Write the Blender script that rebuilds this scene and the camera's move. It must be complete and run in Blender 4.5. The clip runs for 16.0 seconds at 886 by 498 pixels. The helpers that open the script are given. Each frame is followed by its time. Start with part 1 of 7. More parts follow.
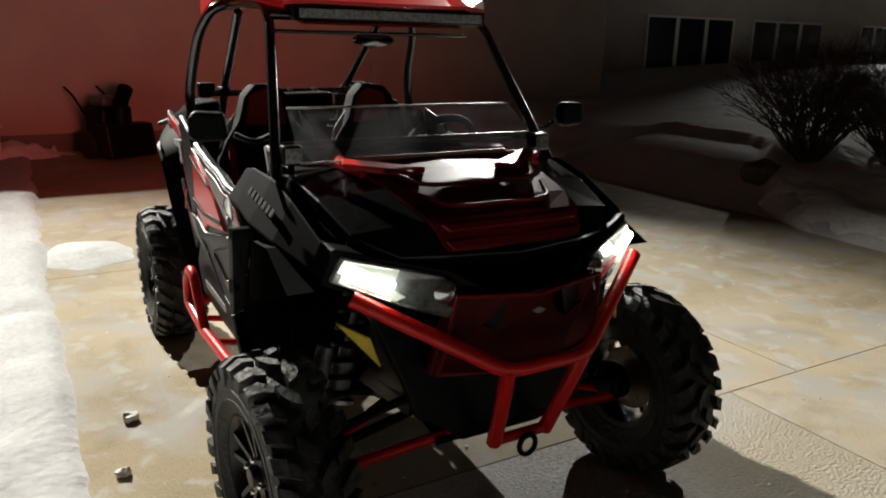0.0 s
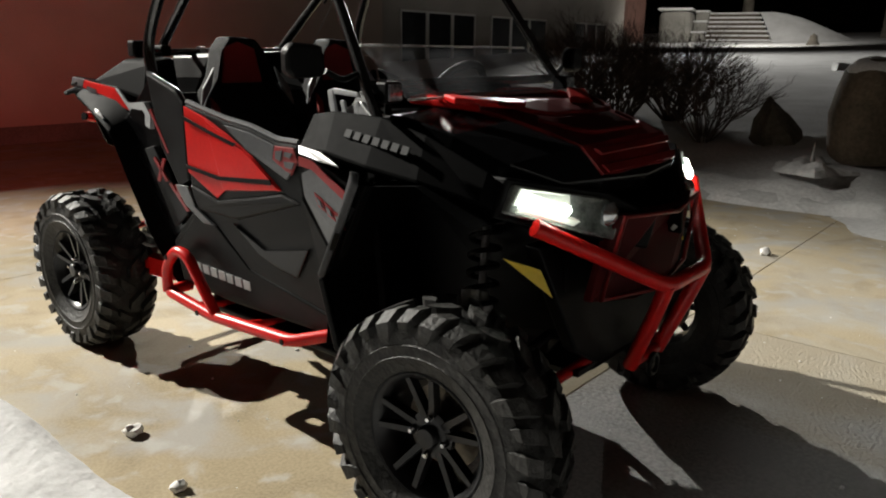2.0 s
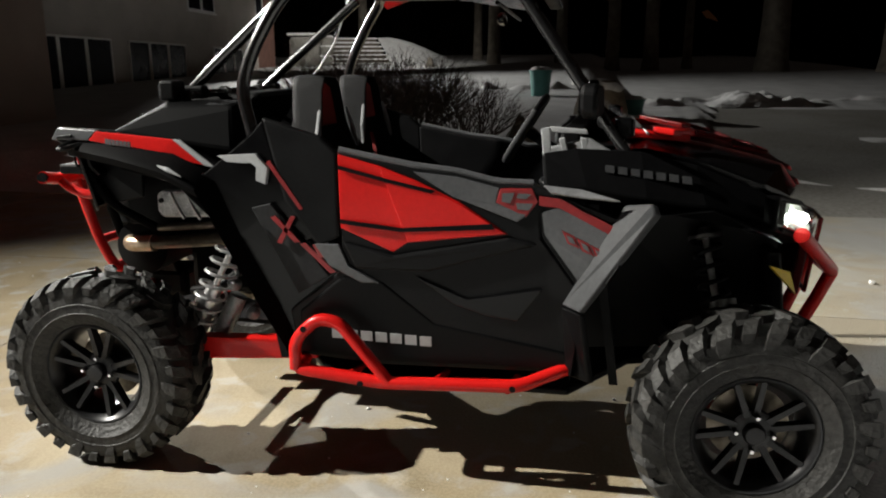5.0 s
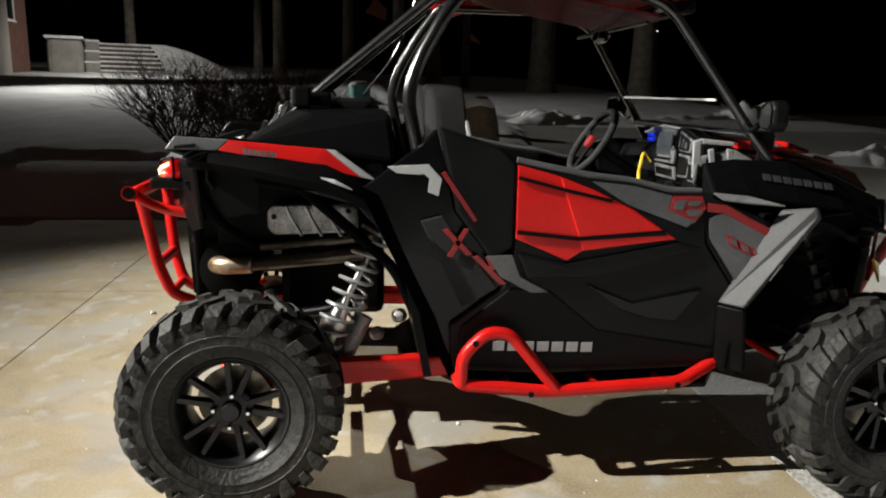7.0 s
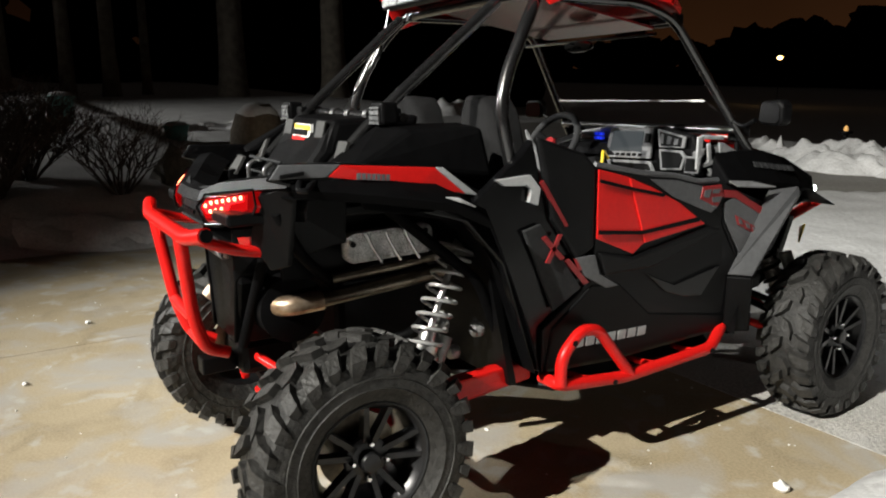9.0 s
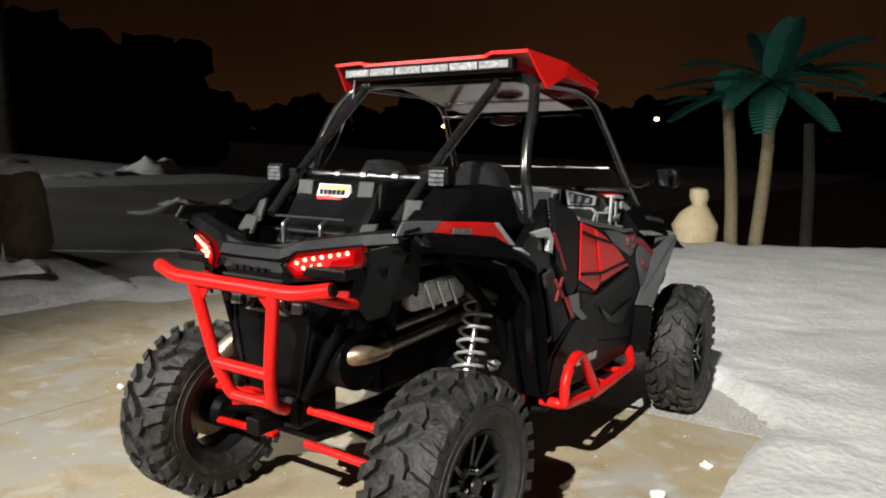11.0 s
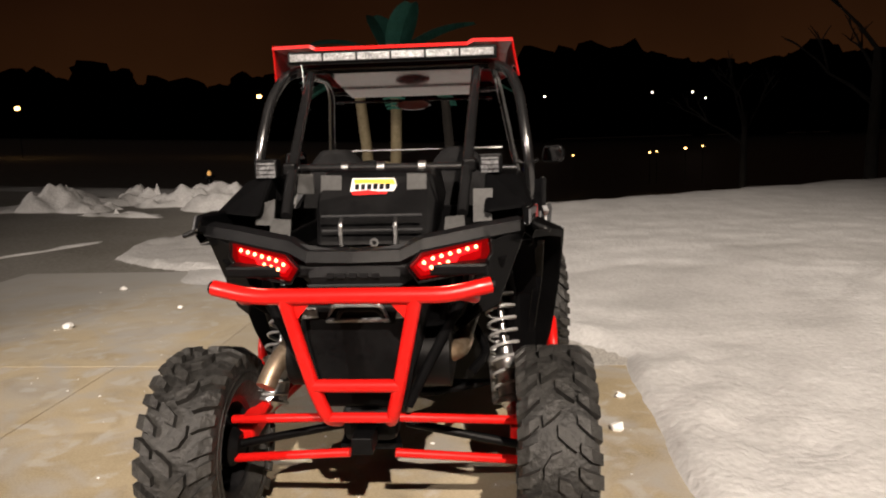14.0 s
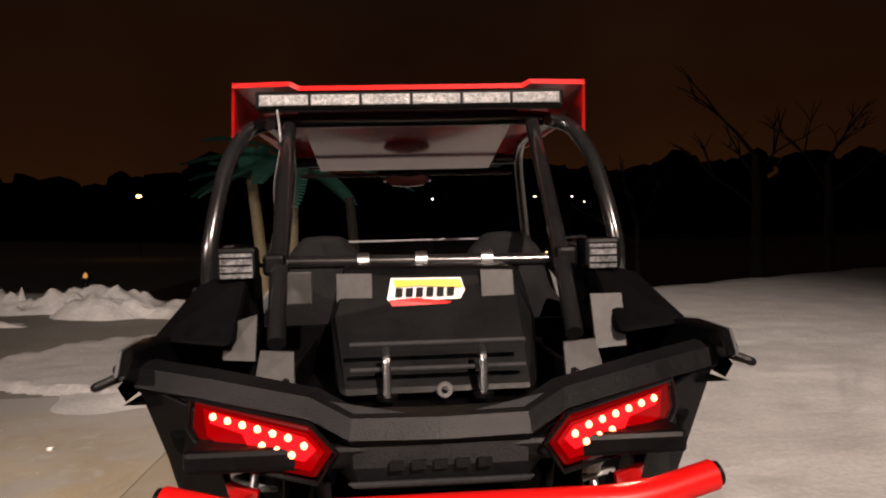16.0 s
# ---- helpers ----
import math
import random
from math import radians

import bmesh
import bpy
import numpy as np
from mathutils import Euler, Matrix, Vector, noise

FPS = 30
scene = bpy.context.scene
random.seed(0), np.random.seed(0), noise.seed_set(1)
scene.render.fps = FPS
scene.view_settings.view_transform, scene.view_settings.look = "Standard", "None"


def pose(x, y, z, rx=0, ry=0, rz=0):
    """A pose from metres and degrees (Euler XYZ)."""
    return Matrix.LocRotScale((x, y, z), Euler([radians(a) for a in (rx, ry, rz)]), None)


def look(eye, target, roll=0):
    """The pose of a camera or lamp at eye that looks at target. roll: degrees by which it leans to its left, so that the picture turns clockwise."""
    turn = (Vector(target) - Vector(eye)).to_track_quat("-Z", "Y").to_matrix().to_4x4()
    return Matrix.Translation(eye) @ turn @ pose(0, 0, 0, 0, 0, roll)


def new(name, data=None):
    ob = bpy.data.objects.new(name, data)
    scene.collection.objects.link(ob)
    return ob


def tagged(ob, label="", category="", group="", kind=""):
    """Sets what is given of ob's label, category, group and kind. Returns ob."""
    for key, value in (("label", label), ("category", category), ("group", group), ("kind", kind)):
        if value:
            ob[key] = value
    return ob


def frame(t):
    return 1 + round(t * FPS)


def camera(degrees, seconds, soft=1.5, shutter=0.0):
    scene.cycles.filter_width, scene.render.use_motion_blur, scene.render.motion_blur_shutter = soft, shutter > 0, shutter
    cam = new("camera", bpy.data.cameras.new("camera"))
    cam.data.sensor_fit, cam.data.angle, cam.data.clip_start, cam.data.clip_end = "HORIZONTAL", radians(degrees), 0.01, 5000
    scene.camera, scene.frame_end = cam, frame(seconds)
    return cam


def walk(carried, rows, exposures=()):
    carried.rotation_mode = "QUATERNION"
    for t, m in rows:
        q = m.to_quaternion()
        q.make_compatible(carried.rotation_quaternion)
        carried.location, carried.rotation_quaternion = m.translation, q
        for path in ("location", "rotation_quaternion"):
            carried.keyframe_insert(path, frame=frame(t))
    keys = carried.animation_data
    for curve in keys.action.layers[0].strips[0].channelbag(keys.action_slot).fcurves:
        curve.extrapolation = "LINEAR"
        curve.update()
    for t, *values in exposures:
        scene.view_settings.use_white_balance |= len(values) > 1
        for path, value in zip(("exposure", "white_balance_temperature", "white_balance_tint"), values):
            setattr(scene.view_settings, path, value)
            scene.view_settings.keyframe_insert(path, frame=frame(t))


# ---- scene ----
cam = camera(61.7, 16.0, 2.0)
PATH = [
    (0, (1.293, 3.144, 1.634), (0.338, 1.469, 1.103), 1.1),
    (0.5, (1.544, 2.954, 1.537), (0.449, 1.362, 1.021), 1.1),
    (1, (1.737, 2.747, 1.475), (0.467, 1.298, 0.939), 0.7),
    (1.5, (2.009, 2.623, 1.447), (0.583, 1.321, 0.926), 0.9),
    (2, (2.182, 2.358, 1.396), (0.703, 1.116, 0.877), 0.7),
    (2.5, (2.434, 2.079, 1.365), (0.91, 0.878, 0.885), 0.4),
    (3, (2.672, 1.881, 1.358), (1.035, 0.803, 0.959), 0.1),
    (3.2, (2.723, 1.752, 1.329), (1.05, 0.723, 0.95), 0.1),
    (5.3, (3.081, 0.396, 1.445), (1.149, 0.121, 1.01), 0.3),
    (5.5, (3.132, 0.244, 1.4), (1.187, 0.022, 0.992), 0.7),
    (6, (3.178, -0.069, 1.416), (1.226, -0.184, 0.999), 0.6),
    (6.5, (3.075, -0.395, 1.413), (1.124, -0.352, 0.973), 1.1),
    (7, (3.067, -0.738, 1.413), (1.125, -0.501, 0.998), 1.4),
    (7.5, (3.013, -1.079, 1.417), (1.093, -0.65, 1.056), 0.7),
    (8, (2.838, -1.394, 1.42), (0.964, -0.784, 1.076), 0.3),
    (8.5, (2.718, -1.7, 1.428), (0.932, -0.886, 1.044), 0.3),
    (9, (2.601, -2.009, 1.438), (0.923, -0.999, 1.034), -0.6),
    (9.5, (2.414, -2.27, 1.467), (0.832, -1.108, 1.084), -0.8),
    (9.7, (2.367, -2.375, 1.454), (0.84, -1.128, 1.117), -0.8),
    (11.8, (1.651, -3.529, 1.455), (0.73, -1.77, 1.211), 1.6),
    (12, (1.562, -3.586, 1.442), (0.682, -1.805, 1.209), 1.5),
    (12.5, (1.264, -3.654, 1.439), (0.5, -1.82, 1.208), 1.0),
    (13, (0.988, -3.789, 1.462), (0.525, -1.863, 1.185), 1.7),
    (13.5, (0.729, -3.754, 1.472), (0.51, -1.794, 1.143), 0.5),
    (14, (0.474, -3.697, 1.506), (0.306, -1.729, 1.192), -1.7),
    (14.5, (0.2, -3.648, 1.488), (0.148, -1.662, 1.261), -2.9),
    (15, (0.104, -3.335, 1.467), (0.095, -1.341, 1.313), -2.8),
    (15.5, (-0.011, -3.011, 1.441), (0.049, -1.014, 1.35), -1.5),
    (16, (-0.074, -2.653, 1.449), (0.067, -0.659, 1.397), -1.5),
]
walk(cam, [(t, look(eye, target, roll)) for t, eye, target, roll in PATH], exposures=[(0.0, 0.08, 6500, 8), (3.0, 0.10, 6400, 8), (6.0, 0.10, 6350, 8), (9.5, 0.0, 6350, 8), (12.5, -0.05, 6350, 8), (13.4, -0.08, 6450, 9), (14.0, -0.25, 7300, 18), (15.0, -0.36, 7500, 23), (16.0, -0.58, 7700, 27)])

# ---- world and lights ----
world = bpy.data.worlds.new("night")
scene.world = world
world.use_nodes = True
wn, wl = world.node_tree.nodes, world.node_tree.links
wn.clear()
w_out = wn.new("ShaderNodeOutputWorld")
w_bg = wn.new("ShaderNodeBackground")
w_tc = wn.new("ShaderNodeTexCoord")
w_sep = wn.new("ShaderNodeSeparateXYZ")
w_el = wn.new("ShaderNodeValToRGB")
w_noise = wn.new("ShaderNodeTexNoise")
w_noise.inputs["Scale"].default_value = 2.2
w_noise.inputs["Detail"].default_value = 4.0
w_az = wn.new("ShaderNodeMapRange")
w_az.inputs["From Min"].default_value, w_az.inputs["From Max"].default_value = 0.3, 1.0
w_mul = wn.new("ShaderNodeMath")
w_mul.operation = "MULTIPLY"
w_nm = wn.new("ShaderNodeMapRange")
w_nm.inputs["From Min"].default_value, w_nm.inputs["From Max"].default_value = 0.25, 0.75
w_nm.inputs["To Min"].default_value, w_nm.inputs["To Max"].default_value = 0.55, 1.25
w_add = wn.new("ShaderNodeMath")
w_add.operation, w_add.inputs[1].default_value = "ADD", 0.30
wl.new(w_tc.outputs["Generated"], w_sep.inputs[0])
wl.new(w_tc.outputs["Generated"], w_noise.inputs["Vector"])
wl.new(w_sep.outputs["Z"], w_el.inputs[0])
wl.new(w_sep.outputs["Y"], w_az.inputs["Value"])
wl.new(w_noise.outputs["Fac"], w_nm.inputs["Value"])
wl.new(w_az.outputs["Result"], w_add.inputs[0])
wl.new(w_add.outputs[0], w_mul.inputs[0])
wl.new(w_nm.outputs["Result"], w_mul.inputs[1])
wl.new(w_el.outputs["Color"], w_bg.inputs["Color"])
wl.new(w_mul.outputs[0], w_bg.inputs["Strength"])
wl.new(w_bg.outputs[0], w_out.inputs[0])
cr = w_el.color_ramp
cr.elements[0].position, cr.elements[0].color = 0.0, (0.030, 0.0118, 0.0042, 1)
cr.elements[1].position, cr.elements[1].color = 0.60, (0.014, 0.0120, 0.0105, 1)
mid_stop = cr.elements.new(0.16)
mid_stop.color = (0.016, 0.0060, 0.0024, 1)
high_stop = cr.elements.new(0.36)
high_stop.color = (0.010, 0.0055, 0.0035, 1)


def lamp(name, kind, place, aim, power, color, size=0.1, cone=60.0, blend=0.5):
    data = bpy.data.lights.new(name, kind)
    data.energy, data.color = power, color
    if kind == "AREA":
        data.size = size
    else:
        data.shadow_soft_size = size
    if kind == "SPOT":
        data.spot_size, data.spot_blend = radians(cone), blend
    ob = new(name, data)
    ob.matrix_world = look(place, aim)
    return ob


FLOOD = (3.55, -15.2, 10.5)
WALL_LIGHT = (-8.2, -10.8, 5.6)
lamp("flood_lamp", "SPOT", (FLOOD[0], FLOOD[1] + 0.28, FLOOD[2] - 0.05), (1.3, 3.9, 0.0), 30500, (1.0, 0.95, 0.86), 0.09, 46, 1.0)
lamp("wall_lamp", "SPOT", (WALL_LIGHT[0] + 0.05, WALL_LIGHT[1] + 0.22, WALL_LIGHT[2]), (0.3, 3.0, 0.0), 7000, (1.0, 0.97, 0.92), 0.05, 27, 0.7)
# next two: unseen fills added to brighten the stairs, house, yard and trees
lamp("porch_lamp", "SPOT", (-33.0, -9.0, 6.6), (-40.5, -13.0, 1.0), 3200, (1.0, 0.94, 0.86), 0.1, 100, 0.9)
lamp("yard_lamp", "SPOT", (-24.5, -15.6, 5.8), (-19.0, 6.0, 3.5), 10500, (1.0, 0.96, 0.90), 0.1, 100, 1.0)
for side in (-1, 1):
    lamp("headlight_lamp", "SPOT", (side * 0.42, 1.56, 0.93), (side * 0.75, 4.2, 0.0), 4, (1.0, 0.98, 0.93), 0.08, 165, 1.0)
    lamp("taillight_lamp", "SPOT", (side * 0.30, -1.49, 1.11), (side * 0.55, -8.6, 2.3), 160, (1.0, 0.15, 0.12), 0.05, 92, 0.9)


# ---- materials ----
def material(name, color, rough=0.5, metal=0.0, color2=None, scale=6.0, fine=60.0, bump=0.0, bump_scale=80.0, coat=0.0, rough2=None, specular=0.5, distort=0.0):
    m = bpy.data.materials.new(name)
    m.use_nodes = True
    n, l = m.node_tree.nodes, m.node_tree.links
    b = n["Principled BSDF"]
    b.inputs["Roughness"].default_value, b.inputs["Metallic"].default_value = rough, metal
    b.inputs["Coat Weight"].default_value, b.inputs["Specular IOR Level"].default_value = coat, specular
    tc = n.new("ShaderNodeTexCoord")
    if color2:
        big, small = n.new("ShaderNodeTexNoise"), n.new("ShaderNodeTexNoise")
        big.inputs["Scale"].default_value, big.inputs["Detail"].default_value = scale, 6.0
        big.inputs["Distortion"].default_value = distort
        small.inputs["Scale"].default_value, small.inputs["Detail"].default_value = fine, 4.0
        l.new(tc.outputs["Object"], big.inputs["Vector"])
        l.new(tc.outputs["Object"], small.inputs["Vector"])
        mean = n.new("ShaderNodeMath")
        mean.operation = "MULTIPLY_ADD"
        mean.inputs[1].default_value, mean.inputs[2].default_value = 0.45, 0.0
        l.new(small.outputs["Fac"], mean.inputs[0])
        total = n.new("ShaderNodeMath")
        total.operation = "MULTIPLY_ADD"
        total.inputs[1].default_value = 0.55
        l.new(big.outputs["Fac"], total.inputs[0])
        l.new(mean.outputs[0], total.inputs[2])
        ramp = n.new("ShaderNodeValToRGB")
        ramp.color_ramp.elements[0].position, ramp.color_ramp.elements[1].position = 0.36, 0.64
        ramp.color_ramp.elements[0].color, ramp.color_ramp.elements[1].color = (*color, 1), (*color2, 1)
        l.new(total.outputs[0], ramp.inputs[0])
        l.new(ramp.outputs[0], b.inputs["Base Color"])
        if rough2 is not None:
            rr = n.new("ShaderNodeMapRange")
            rr.inputs["From Min"].default_value, rr.inputs["From Max"].default_value = 0.35, 0.65
            rr.inputs["To Min"].default_value, rr.inputs["To Max"].default_value = rough, rough2
            l.new(total.outputs[0], rr.inputs["Value"])
            l.new(rr.outputs["Result"], b.inputs["Roughness"])
    else:
        b.inputs["Base Color"].default_value = (*color, 1)
    if bump:
        bn, bp = n.new("ShaderNodeTexNoise"), n.new("ShaderNodeBump")
        bn.inputs["Scale"].default_value, bn.inputs["Detail"].default_value = bump_scale, 5.0
        bp.inputs["Strength"].default_value, bp.inputs["Distance"].default_value = bump, 0.02
        l.new(tc.outputs["Object"], bn.inputs["Vector"])
        l.new(bn.outputs["Fac"], bp.inputs["Height"])
        l.new(bp.outputs["Normal"], b.inputs["Normal"])
    return m


def glowing(name, color, strength, base=None):
    m = bpy.data.materials.new(name)
    m.use_nodes = True
    b = m.node_tree.nodes["Principled BSDF"]
    b.inputs["Base Color"].default_value = (*(base or color), 1)
    b.inputs["Emission Color"].default_value = (*color, 1)
    b.inputs["Emission Strength"].default_value = strength
    b.inputs["Roughness"].default_value, b.inputs["Specular IOR Level"].default_value = 0.15, 0.25
    return m


def dusty_screen(name):
    """Clear polycarbonate with a film of dust that scatters light from behind."""
    m = bpy.data.materials.new(name)
    m.use_nodes = True
    n, l = m.node_tree.nodes, m.node_tree.links
    b = n["Principled BSDF"]
    b.inputs["Base Color"].default_value, b.inputs["Roughness"].default_value = (0.03, 0.03, 0.032, 1), 0.05
    b.inputs["Specular IOR Level"].default_value = 0.6
    clear, film, tc, dust = n.new("ShaderNodeBsdfTransparent"), n.new("ShaderNodeBsdfTranslucent"), n.new("ShaderNodeTexCoord"), n.new("ShaderNodeTexNoise")
    film.inputs["Color"].default_value = (0.75, 0.76, 0.78, 1)
    dust.inputs["Scale"].default_value, dust.inputs["Detail"].default_value, dust.inputs["Distortion"].default_value = 3.0, 7.0, 0.6
    amount = n.new("ShaderNodeMapRange")
    amount.inputs["From Min"].default_value, amount.inputs["From Max"].default_value = 0.35, 0.7
    amount.inputs["To Min"].default_value, amount.inputs["To Max"].default_value = 0.015, 0.10
    l.new(tc.outputs["Object"], dust.inputs["Vector"])
    l.new(dust.outputs["Fac"], amount.inputs["Value"])
    first, second = n.new("ShaderNodeMixShader"), n.new("ShaderNodeMixShader")
    first.inputs[0].default_value = 0.06
    l.new(clear.outputs[0], first.inputs[1])
    l.new(b.outputs[0], first.inputs[2])
    l.new(amount.outputs["Result"], second.inputs[0])
    l.new(first.outputs[0], second.inputs[1])
    l.new(film.outputs[0], second.inputs[2])
    l.new(second.outputs[0], n["Material Output"].inputs["Surface"])
    return m


def concrete(name, tan, tan2, grey_from, bump=0.14, grain=0.18, grain_scale=85.0, bare=None):
    """Trowelled concrete: broad tone, mottles, fine grain, and grey for snow dust and light falloff."""
    m = bpy.data.materials.new(name)
    m.use_nodes = True
    n, l = m.node_tree.nodes, m.node_tree.links
    b = n["Principled BSDF"]
    tc, sep = n.new("ShaderNodeTexCoord"), n.new("ShaderNodeSeparateXYZ")
    l.new(tc.outputs["Object"], sep.inputs[0])

    def noise_of(scale, detail, distort=0.0):
        t = n.new("ShaderNodeTexNoise")
        t.inputs["Scale"].default_value, t.inputs["Detail"].default_value, t.inputs["Distortion"].default_value = scale, detail, distort
        l.new(tc.outputs["Object"], t.inputs["Vector"])
        return t.outputs["Fac"]

    def span(value, a, b2, lo, hi):
        r = n.new("ShaderNodeMapRange")
        r.inputs["From Min"].default_value, r.inputs["From Max"].default_value = a, b2
        r.inputs["To Min"].default_value, r.inputs["To Max"].default_value = lo, hi
        l.new(value, r.inputs["Value"])
        return r.outputs["Result"]

    def mix(fac, a, b2):
        k = n.new("ShaderNodeMix")
        k.data_type = "RGBA"
        l.new(fac, k.inputs["Factor"])
        for sock, v in ((k.inputs["A"], a), (k.inputs["B"], b2)):
            if isinstance(v, tuple):
                sock.default_value = (*v, 1)
            else:
                l.new(v, sock)
        return k.outputs["Result"]

    def add(a, b2):
        k = n.new("ShaderNodeMath")
        l.new(a, k.inputs[0])
        l.new(b2, k.inputs[1])
        return k.outputs[0]

    base = mix(span(noise_of(0.55, 5, 0.8), 0.36, 0.64, 0, 1), tan, tan2)
    base = mix(span(noise_of(2.6, 6, 1.2), 0.50, 0.68, 0, 0.42), base, tuple(c * 0.58 for c in tan))
    base = mix(span(noise_of(grain_scale, 3), 0.4, 0.6, 0, grain), base, tuple(min(0.8, c * 1.5) for c in tan2))
    grey = tuple(sum(tan2) / 3 * k for k in (1.04, 1.02, 0.98))
    base = mix(span(noise_of(1.9, 9, 0.9), 0.48, 0.66, 0, 0.75), base, grey)
    base = mix(span(noise_of(5.5, 9, 0.4), 0.56, 0.66, 0, 0.5), base, tuple(min(0.7, c * 1.3) for c in grey))
    # greyer along +Y: snow dust, with the light's falloff put into the colour
    run = add(noise_of(1.15, 8, 0.7), span(sep.outputs["Y"], grey_from, grey_from + 5.0, 0.0, 0.75))
    base = mix(span(run, 0.62, 1.05, 0, 0.9), base, (0.40, 0.40, 0.39))
    if bare:
        edge = add(sep.outputs["X"], span(noise_of(1.1, 6, 0.8), 0.2, 0.8, -0.9, 0.9))
        base = mix(span(edge, -1.5, -0.5, 0, 1), bare, base)
    l.new(base, b.inputs["Base Color"])
    l.new(span(noise_of(1.4, 5, 0.5), 0.35, 0.65, 0.72, 0.92), b.inputs["Roughness"])
    b.inputs["Specular IOR Level"].default_value = 0.18
    bp = n.new("ShaderNodeBump")
    bp.inputs["Strength"].default_value, bp.inputs["Distance"].default_value = bump, 0.01
    l.new(noise_of(130.0 if bump < 0.5 else 70.0, 4), bp.inputs["Height"])
    l.new(bp.outputs["Normal"], b.inputs["Normal"])
    return m


CONCRETE = concrete("concrete", (0.30, 0.245, 0.155), (0.42, 0.355, 0.25), 0.3)
ICE = material("dirty_ice", (0.66, 0.65, 0.62), 0.6, 0, (0.85, 0.84, 0.82), 20, 90)
CONCRETE_FROST = concrete("frosted_concrete", (0.27, 0.26, 0.24), (0.46, 0.445, 0.415), -0.5, 1.0, 0.55, 55.0, (0.36, 0.315, 0.24))
PAVEMENT = material("frosted_pavement", (0.16, 0.15, 0.13), 0.8, 0, (0.32, 0.31, 0.29), 0.35, 20, 0.3, 60)
SNOW = material("snow", (0.47, 0.47, 0.468), 0.85, 0, (0.63, 0.63, 0.63), 1.4, 30, 0.65, 17, specular=0.15)
SNOW_PILE = material("ploughed_snow", (0.60, 0.60, 0.60), 0.8, 0, (0.84, 0.84, 0.84), 3.5, 30, 0.9, 14, specular=0.3)
LAKE = material("lake_ice", (0.012, 0.012, 0.014), 0.5, 0, (0.03, 0.03, 0.032), 0.05, 1.0)
STUCCO = material("stucco", (0.50, 0.42, 0.37), 0.9, 0, (0.62, 0.53, 0.47), 1.2, 60, 0.4, 220)
SIDING = material("siding", (0.36, 0.335, 0.30), 0.85, 0, (0.46, 0.43, 0.39), 0.8, 40, 0.3, 90)
BRICK_WALL = material("dark_brick", (0.10, 0.05, 0.04), 0.9, 0, (0.16, 0.08, 0.06), 2.5, 40, 0.4, 40)
BLOCK = material("retaining_block", (0.15, 0.145, 0.13), 0.9, 0, (0.25, 0.24, 0.215), 1.5, 40, 0.5, 40)
WHITE_TRIM = material("white_trim", (0.70, 0.70, 0.68), 0.5, 0, (0.80, 0.80, 0.78), 3, 40)
DARK_GLASS = material("dark_window", (0.010, 0.011, 0.014), 0.25, 0, (0.02, 0.022, 0.026), 0.6, 4, specular=0.15)
TIMBER = material("dark_timber", (0.05, 0.04, 0.03), 0.8, 0, (0.10, 0.08, 0.06), 4, 40, 0.4, 40)
BARK = material("bark", (0.09, 0.078, 0.062), 0.9, 0, (0.21, 0.185, 0.15), 2.5, 30, 0.9, 18)
# second bark, darkened to hold the night shade on the bank trees and post
BARK_SHADED = material("shaded_bark", (0.010, 0.0085, 0.007), 0.95, 0, (0.024, 0.020, 0.016), 3, 30, 0.8, 20)
TWIG = material("twig", (0.028, 0.018, 0.014), 0.85, 0, (0.065, 0.042, 0.032), 6, 60)
STONE = material("boulder", (0.06, 0.045, 0.028), 0.9, 0, (0.13, 0.10, 0.068), 3, 25, 0.6, 25)
ROCK = material("dark_rock", (0.045, 0.04, 0.032), 0.9, 0, (0.12, 0.105, 0.085), 4, 25, 0.8, 18)
TEAL_PLASTIC = material("teal_plastic", (0.08, 0.26, 0.24), 0.5, 0, (0.11, 0.33, 0.30), 5, 40)
PALM_LEAF = material("palm_leaf", (0.03, 0.17, 0.13), 0.6, 0, (0.07, 0.30, 0.24), 3, 25)
PALM_TRUNK = material("palm_trunk", (0.42, 0.34, 0.20), 0.7, 0, (0.60, 0.50, 0.32), 6, 40, 0.6, 24)
# near-black base: the woods' unlit night silhouette is put into the colour
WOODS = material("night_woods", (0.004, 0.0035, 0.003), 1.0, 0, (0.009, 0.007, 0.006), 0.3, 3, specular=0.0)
BLACK_GLOSS = material("black_gloss", (0.0022, 0.0022, 0.0025), 0.18, 0, (0.004, 0.004, 0.0045), 5, 50, rough2=0.24, specular=0.24)
BLACK_PLASTIC = material("black_plastic", (0.0013, 0.0013, 0.0015), 0.36, 0, (0.003, 0.003, 0.0033), 8, 90, 0.05, 300, rough2=0.5, specular=0.12)
GREY_PLASTIC = material("dark_grey_plastic", (0.0038, 0.0039, 0.0043), 0.34, 0, (0.0075, 0.0076, 0.0082), 7, 90, 0.12, 300, rough2=0.46, specular=0.14)
SILVER_GREY = material("grey_paint", (0.060, 0.062, 0.066), 0.36, 0, (0.092, 0.094, 0.10), 6, 60, coat=0.2)
LIGHT_GREY = material("light_grey_decal", (0.36, 0.37, 0.38), 0.38, 0, (0.46, 0.47, 0.48), 6, 60)
RED_PAINT = material("red_paint", (0.55, 0.009, 0.008), 0.30, 0, (0.64, 0.013, 0.011), 4, 60, coat=0.15, specular=0.25)
RED_TUBE = material("red_powder_coat", (0.52, 0.007, 0.006), 0.34, 0, (0.60, 0.011, 0.009), 6, 60, coat=0.15, specular=0.25)
RED_DARK = material("dark_red_plastic", (0.12, 0.005, 0.006), 0.40, 0, (0.18, 0.008, 0.008), 6, 60, coat=0.08, specular=0.2)
